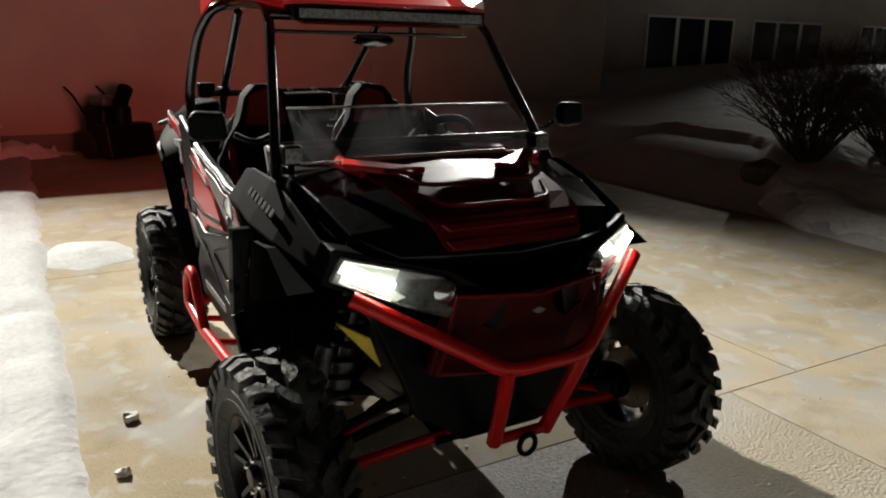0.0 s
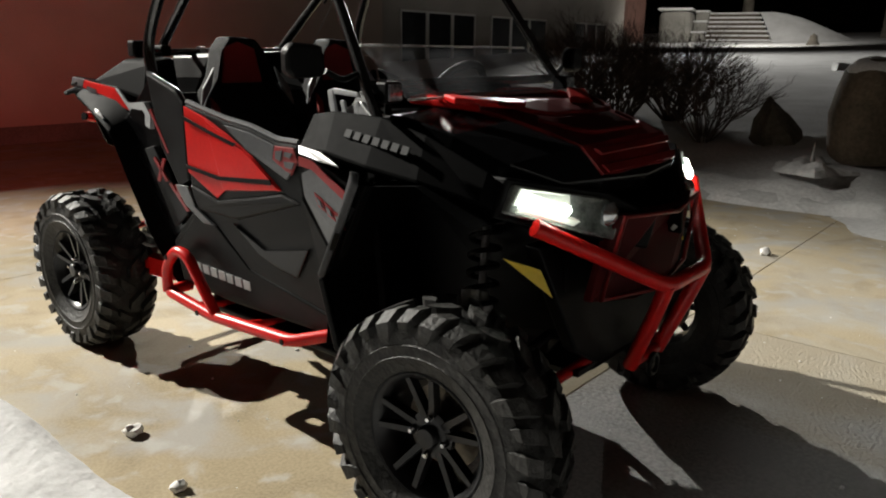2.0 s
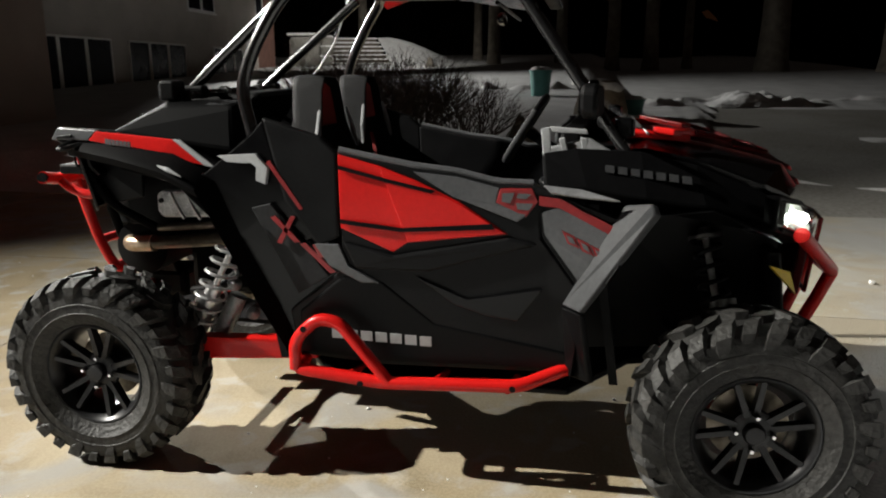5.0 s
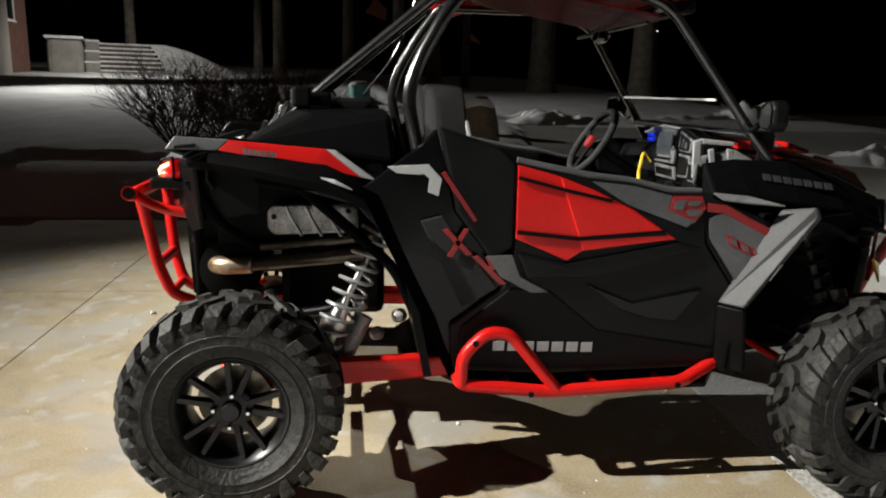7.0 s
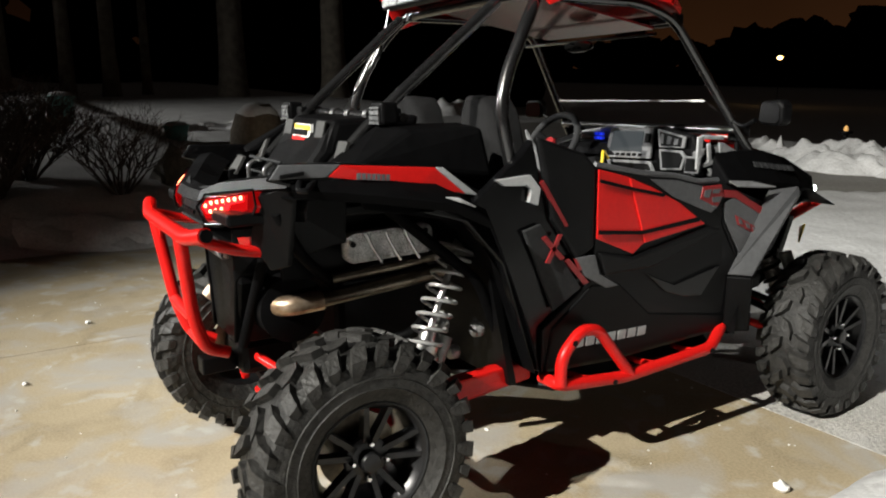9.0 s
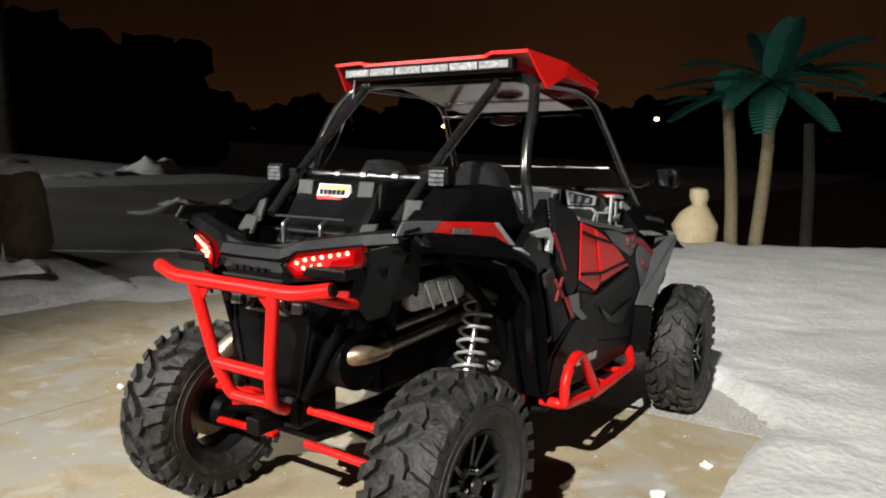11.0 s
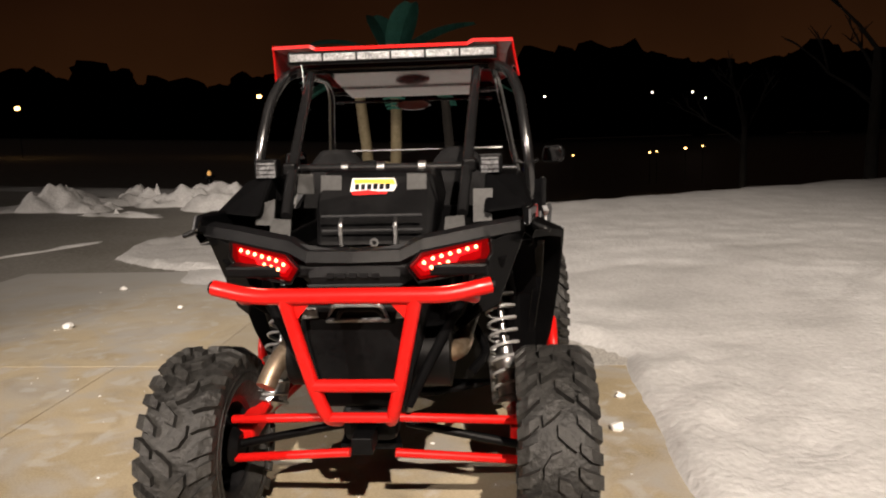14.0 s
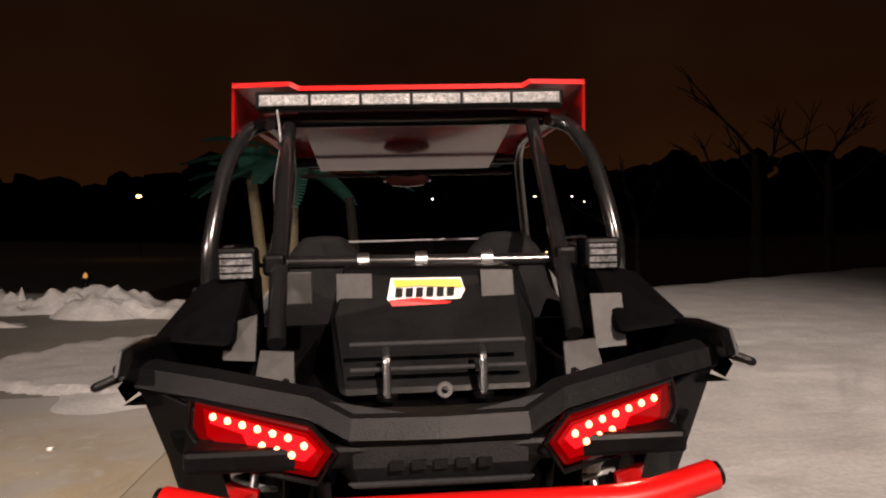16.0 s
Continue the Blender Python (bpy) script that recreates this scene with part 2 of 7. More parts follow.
RED_DECAL = material("red_decal", (0.19, 0.010, 0.012), 0.4, 0, (0.25, 0.013, 0.015), 6, 60)
LETTER_GREY = material("dull_grey_mark", (0.022, 0.0225, 0.024), 0.6, 0, (0.032, 0.033, 0.034), 8, 60, specular=0.08)
HEADLINER = material("glossy_red_lining", (0.14, 0.008, 0.010), 0.14, 0, (0.20, 0.012, 0.014), 6, 60, coat=0.3)
YELLOW = material("yellow_decal", (0.75, 0.52, 0.02), 0.4, 0, (0.80, 0.58, 0.04), 6, 60)
WHITE_DECAL = material("white_decal", (0.70, 0.70, 0.68), 0.4, 0, (0.78, 0.78, 0.76), 6, 60)
RUBBER = material("tyre_rubber", (0.006, 0.0058, 0.0055), 0.55, 0, (0.034, 0.033, 0.031), 5, 40, 0.4, 60, specular=0.35)
WHEEL_BLACK = material("satin_black_alloy", (0.008, 0.008, 0.009), 0.32, 0.4, (0.016, 0.016, 0.017), 8, 60)
CHROME = material("chrome", (0.75, 0.75, 0.76), 0.14, 1.0, (0.85, 0.85, 0.86), 10, 60)
STEEL = material("steel", (0.42, 0.42, 0.42), 0.32, 1.0, (0.58, 0.58, 0.58), 14, 90, 0.1, 120)
ALUMINIUM = material("cast_aluminium", (0.20, 0.20, 0.20), 0.45, 0.8, (0.34, 0.34, 0.34), 12, 90, 0.3, 120)
EXHAUST = material("heat_tinted_steel", (0.36, 0.25, 0.16), 0.36, 0.9, (0.62, 0.50, 0.38), 9, 40)
TUBE_BLACK = material("black_tube", (0.006, 0.006, 0.0063), 0.22, 0.0, (0.011, 0.011, 0.0115), 8, 60, coat=0.5, specular=1.0)
FABRIC = material("seat_fabric", (0.004, 0.004, 0.0045), 0.8, 0, (0.010, 0.010, 0.0105), 12, 140, 0.4, 300, specular=0.2)
FABRIC_RED = material("red_seat_fabric", (0.26, 0.010, 0.011), 0.6, 0, (0.34, 0.016, 0.016), 12, 140, 0.4, 300)
TAIL_INNER = glowing("tail_halo_lit", (1.0, 0.004, 0.006), 0.60, (0.02, 0.0005, 0.0005))
SPRING = material("pale_spring", (0.30, 0.30, 0.30), 0.3, 0.3, (0.40, 0.40, 0.40), 8, 60)
TRIM_GREY = material("dash_trim_grey", (0.15, 0.153, 0.158), 0.32, 0.2, (0.24, 0.243, 0.25), 6, 60)
TAPE = material("dull_tape", (0.034, 0.034, 0.0335), 0.5, 0, (0.055, 0.055, 0.054), 6, 60, specular=0.2)
DECAL = material("letter_decal", (0.30, 0.305, 0.31), 0.4, 0, (0.40, 0.405, 0.41), 6, 60)
LAMP_DIM = glowing("dim_warm_lamp", (1.0, 0.55, 0.18), 0.4)
FLARE_GREY = material("flare_grey", (0.034, 0.035, 0.037), 0.45, 0, (0.056, 0.057, 0.060), 6, 60, specular=0.15)
MESH_RED = material("dark_red_mesh", (0.055, 0.003, 0.004), 0.6, 0, (0.085, 0.005, 0.006), 8, 160, 0.3, 220, specular=0.12)
SHIELD = material("perforated_steel", (0.34, 0.34, 0.34), 0.42, 0.8, (0.80, 0.80, 0.80), 30, 150, 0.5, 160)
# darker metal for the pipes and brake discs
PIPE_DARK = material("dark_pipe", (0.10, 0.085, 0.065), 0.36, 0.9, (0.22, 0.19, 0.15), 9, 40)
TAIL_HOT = glowing("tail_halo_hot", (1.0, 0.012, 0.014), 3.6, (0.05, 0.001, 0.001))
FENDER_BLACK = material("fender_black", (0.0018, 0.0018, 0.002), 0.6, 0, (0.0035, 0.0035, 0.0038), 5, 50, rough2=0.7, specular=0.03)
WINDSCREEN = dusty_screen("windscreen")
LENS_WHITE = material("light_bar_lens", (0.14, 0.145, 0.15), 0.15, 0, (0.34, 0.345, 0.35), 60, 120, 0.3, 120, coat=0.6)
POD_LENS = material("pod_lens", (0.05, 0.052, 0.055), 0.12, 0.3, (0.30, 0.31, 0.32), 45, 140, coat=0.6)
MIRROR = material("mirror_glass", (0.25, 0.25, 0.26), 0.05, 1.0)
LAMP_BODY = material("headlight_bowl", (0.10, 0.105, 0.10), 0.14, 0.5, (0.26, 0.27, 0.26), 26, 90, coat=0.6)
REFLECTOR = material("reflector", (0.55, 0.56, 0.58), 0.15, 0.9, (0.75, 0.76, 0.78), 60, 120)
TAIL_RED = material("tail_lens", (0.28, 0.006, 0.006), 0.12, 0, (0.36, 0.01, 0.01), 20, 80, coat=0.7)
TAIL_GLOW = glowing("tail_lens_lit", (1.0, 0.004, 0.006), 0.22, (0.02, 0.0005, 0.0005))
LED_RED = glowing("red_led", (1.0, 0.26, 0.12), 11.0)
LED_WHITE = glowing("white_led", (0.92, 1.0, 0.88), 26.0)
HEAD_GLOW = glowing("headlight_lit", (0.60, 0.62, 0.54), 0.55)
LED_BLUE = glowing("blue_led", (0.02, 0.05, 1.0), 0.35)
SCREEN_GLOW = glowing("screen_lit", (0.16, 0.18, 0.19), 0.35, (0.02, 0.02, 0.02))
LAMP_WARM = glowing("warm_lamp", (1.0, 0.55, 0.18), 14.0)
LAMP_WHITE = glowing("white_lamp", (1.0, 0.9, 0.75), 10.0)


# ---- mesh helpers ----
def part(name, bm, mat, parent=None, label="", smooth=False, bevel=0.0):
    """One mesh object from a bmesh, under a thing or a part."""
    bmesh.ops.recalc_face_normals(bm, faces=bm.faces)
    me = bpy.data.meshes.new(name)
    bm.to_mesh(me)
    bm.free()
    me.materials.append(mat)
    if smooth:
        me.polygons.foreach_set("use_smooth", [True] * len(me.polygons))
        me.set_sharp_from_angle(angle=radians(38))
    ob = new(name, me)
    if parent:
        ob.parent = parent
    if bevel:
        mod = ob.modifiers.new("bevel", "BEVEL")
        mod.width, mod.segments, mod.limit_method, mod.angle_limit = bevel, 2, "ANGLE", radians(35)
    return tagged(ob, label)


def empty(name, label, category, group="", kind="", at=(0, 0, 0)):
    ob = new(name)
    ob.location = at
    ob.empty_display_size = 0.1
    return tagged(ob, label, category, group, kind)


def thing(name, bm, mat, label, category, group="", kind="", smooth=False, bevel=0.0):
    return tagged(part(name, bm, mat, None, label, smooth, bevel), "", category, group, kind)


def add_box(bm, lo, hi, m=None):
    v = [bm.verts.new(Vector((x, y, z)) if m is None else m @ Vector((x, y, z))) for x in (lo[0], hi[0]) for y in (lo[1], hi[1]) for z in (lo[2], hi[2])]
    for f in ((0, 1, 3, 2), (4, 6, 7, 5), (0, 4, 5, 1), (2, 3, 7, 6), (0, 2, 6, 4), (1, 5, 7, 3)):
        bm.faces.new([v[i] for i in f])
    return bm


def box(lo, hi, m=None):
    return add_box(bmesh.new(), lo, hi, m)


def add_slab(bm, pts, off):
    """A plate: a polygon of points in space and the same moved by off."""
    a = [bm.verts.new(p) for p in pts]
    b = [bm.verts.new(Vector(p) + Vector(off)) for p in pts]
    n = len(a)
    bm.faces.new(a)
    bm.faces.new(b[::-1])
    for i in range(n):
        bm.faces.new((a[i], b[i], b[(i + 1) % n], a[(i + 1) % n]))
    return bm


def slab(pts, off):
    return add_slab(bmesh.new(), pts, off)


def rounded(points, radius, steps=5):
    """The line through the points with its corners rounded."""
    p = [Vector(q) for q in points]
    out = [p[0]]
    for a, b, c in zip(p, p[1:], p[2:]):
        r = min(radius, (a - b).length * 0.45, (c - b).length * 0.45)
        s, e = b + (a - b).normalized() * r, b + (c - b).normalized() * r
        out += [s.lerp(b, k / steps).lerp(b.lerp(e, k / steps), k / steps) for k in range(steps + 1)]
    return out + [p[-1]]


def add_tube(bm, points, r, seg=12, radius=0.06, r_end=None, closed=False):
    line = rounded(points, radius) if radius else [Vector(q) for q in points]
    rings, n = [], len(line)
    up = None
    for i, p in enumerate(line):
        d = (line[min(i + 1, n - 1)] - line[max(i - 1, 0)]) if not closed else (line[(i + 1) % n] - line[i - 1])
        d.normalize()
        if up is None:
            up = d.orthogonal().normalized()
        up = (up - d * up.dot(d)).normalized()
        side = d.cross(up)
        rad = r if r_end is None else r + (r_end - r) * i / (n - 1)
        rings.append([bm.verts.new(p + (up * math.cos(a) + side * math.sin(a)) * rad) for a in (2 * math.pi * k / seg for k in range(seg))])
    pairs = list(zip(rings, rings[1:])) + ([(rings[-1], rings[0])] if closed else [])
    for a, b in pairs:
        for k in range(seg):
            bm.faces.new((a[k], a[(k + 1) % seg], b[(k + 1) % seg], b[k]))
    if not closed:
        bm.faces.new(rings[0][::-1])
        bm.faces.new(rings[-1])
    return bm


def tube(points, r, seg=12, radius=0.06, r_end=None, closed=False):
    return add_tube(bmesh.new(), points, r, seg, radius, r_end, closed)


def add_lathe(bm, profile, seg=32, m=Matrix.Identity(4), closed=False):
    """A profile of (radius, height) turned about the z axis of m."""
    rings = [[bm.verts.new(m @ Vector((r * math.cos(a), r * math.sin(a), h))) for a in (2 * math.pi * k / seg for k in range(seg))] for r, h in profile]
    pairs = list(zip(rings, rings[1:])) + ([(rings[-1], rings[0])] if closed else [])
    for a, b in pairs:
        for k in range(seg):
            bm.faces.new((a[k], a[(k + 1) % seg], b[(k + 1) % seg], b[k]))
    if not closed:
        bm.faces.new(rings[0][::-1])
        bm.faces.new(rings[-1])
    return bm


def lathe(profile, seg=32, m=Matrix.Identity(4), closed=False):
    return add_lathe(bmesh.new(), profile, seg, m, closed)


def along(a, b):
    """A frame at a whose z axis points to b."""
    return Matrix.Translation(a) @ (Vector(b) - Vector(a)).to_track_quat("Z", "Y").to_matrix().to_4x4()


def loft(sections, cap=True):
    """A skin over rows of points with the same count, open rows."""
    bm = bmesh.new()
    rows = [[bm.verts.new(p) for p in s] for s in sections]
    for a, b in zip(rows, rows[1:]):
        for k in range(len(a) - 1):
            bm.faces.new((a[k], a[k + 1], b[k + 1], b[k]))
    return bm


def ball_template(sub):
    t = bmesh.new()
    bmesh.ops.create_icosphere(t, subdivisions=sub, radius=1.0)
    t.verts.ensure_lookup_table()
    out = [v.co.copy() for v in t.verts], [[v.index for v in f.verts] for f in t.faces]
    t.free()
    return out


BALLS = {k: ball_template(k) for k in (1, 2, 3)}


def add_ball(bm, m, sub=1, rough=0.0, seed=0.0):
    """A ball in the frame m, its skin pushed in and out."""
    pts, tris = BALLS[sub]
    vs = [bm.verts.new(m @ (p * (1 + rough * noise.noise(p * 1.7 + Vector((seed, seed * 2, 0)))))) for p in pts]
    for f in tris:
        bm.faces.new([vs[i] for i in f])
    return bm


def smoothstep(a, b, v):
    u = max(0.0, min(1.0, (v - a) / (b - a)))
    return u * u * (3 - 2 * u)


# ---- ground ----
EDGE_Y = (-12.0, 1.10, 1.62, 2.0, 3.0, 4.25, 4.7, 5.4, 6.5, 7.7, 8.6, 9.5, 11.0, 12.5, 14.0, 30.0)
EDGE_X = (1.20, 1.20, 0.80, 0.35, -1.2, -2.7, -3.7, -4.6, -4.9, -4.3, -3.2, -2.3, -3.0, -6.0, -11.0, -40.0)


def in_drive(x, y):
    """How far inside the cleared drive and yard a point lies (negative: outside)."""
    right = float(np.interp(y, EDGE_Y, EDGE_X)) + 0.05 * noise.noise((y * 1.1, 0.0, 4.0)) + 0.012 * noise.noise((y * 9.0, x * 9.0, 4.0))
    left = max(x + 4.98 + 2.2 * smoothstep(-0.9, -3.7, y) + 0.15 * noise.noise((0.0, y * 0.7, 9.0)), (y - 1.2 - 0.22 * max(0.0, -5.0 - x)) * 0.8 + 0.3 * noise.noise((x * 0.5, 3.0, 9.0)))
    if y < -5.0:
        left = x + 5.05 - 0.3 * (y + 5.0)
    return min(right - x, left, x + 18.3 + 0.6 * noise.noise((0, y * 0.4, 2.0)))


def field_z(x, y):
    rise = 0.042 * max(0.0, -4.8 - x)
    bed = 0.40 * smoothstep(-4.9, -6.6, x) * smoothstep(1.9, 0.3, y)
    crest = 10.3 + 0.55 * min(x, 16.0) if x > -1 else 9.75 + min(-1.0 - x, 6.0)
    over = max(0.0, y - crest)
    return rise + bed + max(-0.26 * over * smoothstep(-0.5, 1.5, over), -4.4)


def ground_z(x, y):
    lumps = 0.05 * noise.noise((x * 0.5, y * 0.5, 0.3)) + 0.045 * noise.noise((x * 2.1, y * 2.1, 1.0)) + 0.034 * noise.noise((x * 5.5, y * 5.5, 2.0))
    d = in_drive(x, y)
    cover = smoothstep(0.02, -0.09, d)
    ridge = 0.020 * math.exp(-((d + 0.16) / 0.17) ** 2) * max(0.0, 0.7 + 1.3 * noise.noise((x * 3.1, y * 3.1, 6.0)) + 0.7 * noise.noise((x * 8.0, y * 8.0, 8.0)))
    return field_z(x, y) + cover * (0.045 + ridge + lumps * (0.35 + 0.55 * smoothstep(-1.6, -0.1, d))) - (1 - cover) * 0.05


def graded(lo, hi, fine_lo, fine_hi, step, grow):
    out, v, s = [], fine_lo, step
    while v > lo:
        s *= grow
        v -= s
        out.append(v)
    out = out[::-1]
    v = fine_lo
    while v < fine_hi:
        out.append(v)
        v += step
    s = step
    while v < hi:
        out.append(v)
        s *= grow
        v += s
    return out + [v]


gx = graded(-700, 700, -7.0, 6.0, 0.075, 1.16)
gy = graded(-400, 900, -7.0, 8.0, 0.085, 1.16)
verts = [(x, y, ground_z(x, y)) for y in gy for x in gx]
nx = len(gx)
faces = [(j * nx + i, j * nx + i + 1, (j + 1) * nx + i + 1, (j + 1) * nx + i) for j in range(len(gy) - 1) for i in range(nx - 1)]
me = bpy.data.meshes.new("ground")
me.from_pydata(verts, [], faces)
me.polygons.foreach_set("use_smooth", [True] * len(me.polygons))
me.materials.append(SNOW)
tagged(new("ground", me), "uneven white snow cover around the drive", "ground", "", "structure")

# the drive: concrete slabs with sawn joints, and the frosted apron ahead of them
drive = empty("driveway", "tan concrete driveway slabs with dusted snow", "driveway", "", "structure")


def drive_slab(x0, x1, y0, y1, mat, parent):
    bm = bmesh.new()
    g = 0.004
    add_box(bm, (x0 + g, y0 + g, -0.12), (x1 - g, y1 - g, 0.0))
    return part("slab", bm, mat, parent, "")


for x0, x1 in ((-6.6, -2.15), (-2.15, 1.45)):
    for y0, y1 in ((-9.3, -5.9), (-5.9, -2.5), (-2.5, 0.93)):
        drive_slab(x0, x1, y0, y1, CONCRETE, drive)
apron = empty("apron", "frosted grey apron ahead of the drive", "pavement", "", "structure")
drive_slab(-1.62, 1.45, 0.93, 5.2, CONCRETE_FROST, apron)
drive_slab(-5.3, -1.62, 0.93, 4.4, CONCRETE, apron)
bm = bmesh.new()
cells = {}
step = 0.3
for j in range(int((14.6 - 0.8) / step)):
    for i in range(int(20.0 / step)):
        x, y = -19.0 + i * step, 0.8 + j * step
        if in_drive(x + step / 2, y + step / 2) < -0.45:
            continue
        quad = []
        for a, b in ((i, j), (i + 1, j), (i + 1, j + 1), (i, j + 1)):
            if (a, b) not in cells:
                px, py = -19.0 + a * step, 0.8 + b * step
                cells[a, b] = bm.verts.new((px, py, field_z(px, py) - 0.012))
            quad.append(cells[a, b])
        bm.faces.new(quad)
thing("turning_area", bm, PAVEMENT, "grey frosted pavement of the turning area", "pavement", "", "structure", smooth=True)

# the lake and the woods beyond it
thing("lake", slab([(-600, 26, -3.6), (600, 26, -3.6), (600, 330, -3.6), (-600, 330, -3.6)], (0, 0, -0.05)), LAKE, "dark frozen lake below the snowy bank", "lake", "", "structure")


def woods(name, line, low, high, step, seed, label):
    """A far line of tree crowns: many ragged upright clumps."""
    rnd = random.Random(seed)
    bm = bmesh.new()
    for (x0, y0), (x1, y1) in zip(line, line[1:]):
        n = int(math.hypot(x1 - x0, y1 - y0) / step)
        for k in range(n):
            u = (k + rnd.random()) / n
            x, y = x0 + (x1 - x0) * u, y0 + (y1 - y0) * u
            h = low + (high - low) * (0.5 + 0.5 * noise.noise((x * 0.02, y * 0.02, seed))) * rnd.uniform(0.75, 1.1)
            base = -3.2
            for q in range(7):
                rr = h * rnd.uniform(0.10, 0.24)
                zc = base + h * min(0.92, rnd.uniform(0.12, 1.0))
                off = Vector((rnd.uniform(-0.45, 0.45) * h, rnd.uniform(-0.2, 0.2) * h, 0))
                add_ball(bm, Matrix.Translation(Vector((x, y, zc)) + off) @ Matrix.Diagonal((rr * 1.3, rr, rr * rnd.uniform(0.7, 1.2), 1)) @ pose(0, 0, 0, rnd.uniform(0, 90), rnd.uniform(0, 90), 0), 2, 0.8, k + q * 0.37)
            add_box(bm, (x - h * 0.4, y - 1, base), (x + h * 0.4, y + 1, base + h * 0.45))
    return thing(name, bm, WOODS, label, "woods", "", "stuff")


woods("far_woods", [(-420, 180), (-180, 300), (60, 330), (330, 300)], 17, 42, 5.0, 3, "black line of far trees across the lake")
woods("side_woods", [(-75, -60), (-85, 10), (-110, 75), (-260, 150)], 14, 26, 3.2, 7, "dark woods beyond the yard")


# ---- the vehicle ----
car = empty("side_by_side", "black and red two-seat off-road side-by-side, lights on", "off-road vehicle")


def side_x(z):
    """How far out the body side lies at a height."""
    return 0.60 + 0.05 * max(0.0, min(1.0, (z - 0.45) / 0.4))


def panel(name, yz, mat, parent, side, proud=0.0, thick=0.012, x=None, label="", bevel=0.003):
    """A plate on the body side from its outline in (y, z)."""
    pts = [(side * ((side_x(z) if x is None else x) + proud), y, z) for y, z in yz]
    return part(name, slab(pts, (-side * thick, 0, 0)), mat, parent, label, bevel=bevel)


def pipe(name, points, r, mat, parent, label="", radius=0.06, seg=12, r_end=None):
    return part(name, tube(points, r, seg, radius, r_end), mat, parent, label, smooth=True)


def block(name, lo, hi, mat, parent, label="", bevel=0.006, m=None):
    return part(name, box(lo, hi, m), mat, parent, label, bevel=bevel)


def bars(name, y0, y1, z0, z1, count, mat, parent, side, proud, skew=0.0, x=None, drop=0.0):
    """A row of plain letter-sized marks."""
    w = (y1 - y0) / count
    for k in range(count):
        a, b = y0 + w * (k + 0.10), y0 + w * (k + 0.86)
        dz = drop * (k + 0.5) / count
        panel(name, [(a, z0 + dz), (b, z0 + dz), (b + skew, z1 + dz), (a + skew, z1 + dz)], mat, parent, side, proud, 0.004, x, bevel=0)


# wheels: tyre with chevron lugs, ten-spoke alloy rim, cap and nuts
LUGS = 14


def tyre_mesh(R, w):
    """A knobbly tyre: slanted centre blocks and long lugs that wrap over the shoulder."""
    bm = bmesh.new()
    h = w / 2
    half = [(0.182, 0.72), (0.20, 0.86), (R * 0.645, 0.985), (R * 0.651, 1.012), (R * 0.657, 0.99), (R * 0.735, 0.997), (R * 0.741, 1.024), (R * 0.747, 0.999), (R * 0.80, 1.0), (R * 0.875, 0.92), (R * 0.915, 0.72), (R * 0.928, 0.36)]
    prof = [(r, -h * u) for r, u in half] + [(R * 0.930, 0)] + [(r, h * u) for r, u in half[::-1]]
    add_lathe(bm, prof, 54, closed=True)

    def skin(v, up):
        """Radius and side place across the tread; past 1 it runs down the sidewall."""
        if v <= 0.75:
            return R * (0.930 - 0.018 * v * v) + up, v * h
        if v <= 1.0:
            u = (v - 0.75) / 0.25
            return R * (0.920 - 0.045 * u) + up * (1 - 0.35 * u), h * (0.75 + 0.19 * u) + up * 0.55 * u
        u = (v - 1.0) / 0.3
        return R * (0.875 - 0.105 * u) + up * 0.45 * (1 - u), h * (0.94 + 0.055 * u) + up * (0.55 - 0.15 * u)

    def lug(a0, s, stations):
        bm = bmesh.new()
        rows = []
        for v, off, wd, up in stations:
            row = []
            for du, k in ((-1.0, -0.010), (-0.80, up), (0.80, up), (1.0, -0.010)):
                rad, z = skin(v, k)
                a = a0 + pitch * (off + du * wd / 2)
                row.append(bm.verts.new((rad * math.cos(a), rad * math.sin(a), s * z)))
            rows.append(row)
        for r0, r1 in zip(rows, rows[1:]):
            for i in range(3):
                bm.faces.new((r0[i], r0[i + 1], r1[i + 1], r1[i]))
        bm.faces.new(rows[0]), bm.faces.new(rows[-1][::-1])
        bmesh.ops.recalc_face_normals(bm, faces=bm.faces)
        data = bpy.data.meshes.new("tread_lug")
        bm.to_mesh(data)
        bm.free()
        data.materials.append(RUBBER)
        lugs.append(data)

    lugs = []
    pitch = 2 * math.pi / LUGS
    top = R * 0.070
    for s, a0 in ((-1, 0.0), (1, pitch / 2)):
        lug(a0, s, ((-0.04, -0.14, 0.28, top), (0.22, 0.0, 0.40, top), (0.40, 0.16, 0.26, top)))
        lug(a0, s, ((0.46, -0.36, 0.22, top), (0.75, -0.20, 0.36, top), (1.0, -0.10, 0.38, top), (1.18, -0.04, 0.34, top * 0.75), (1.32, 0.02, 0.22, 0.003)))
        lug(a0, s, ((0.50, 0.18, 0.20, top), (0.75, 0.32, 0.30, top), (1.0, 0.42, 0.30, top * 0.95), (1.13, 0.45, 0.22, top * 0.5)))
    return bm, lugs


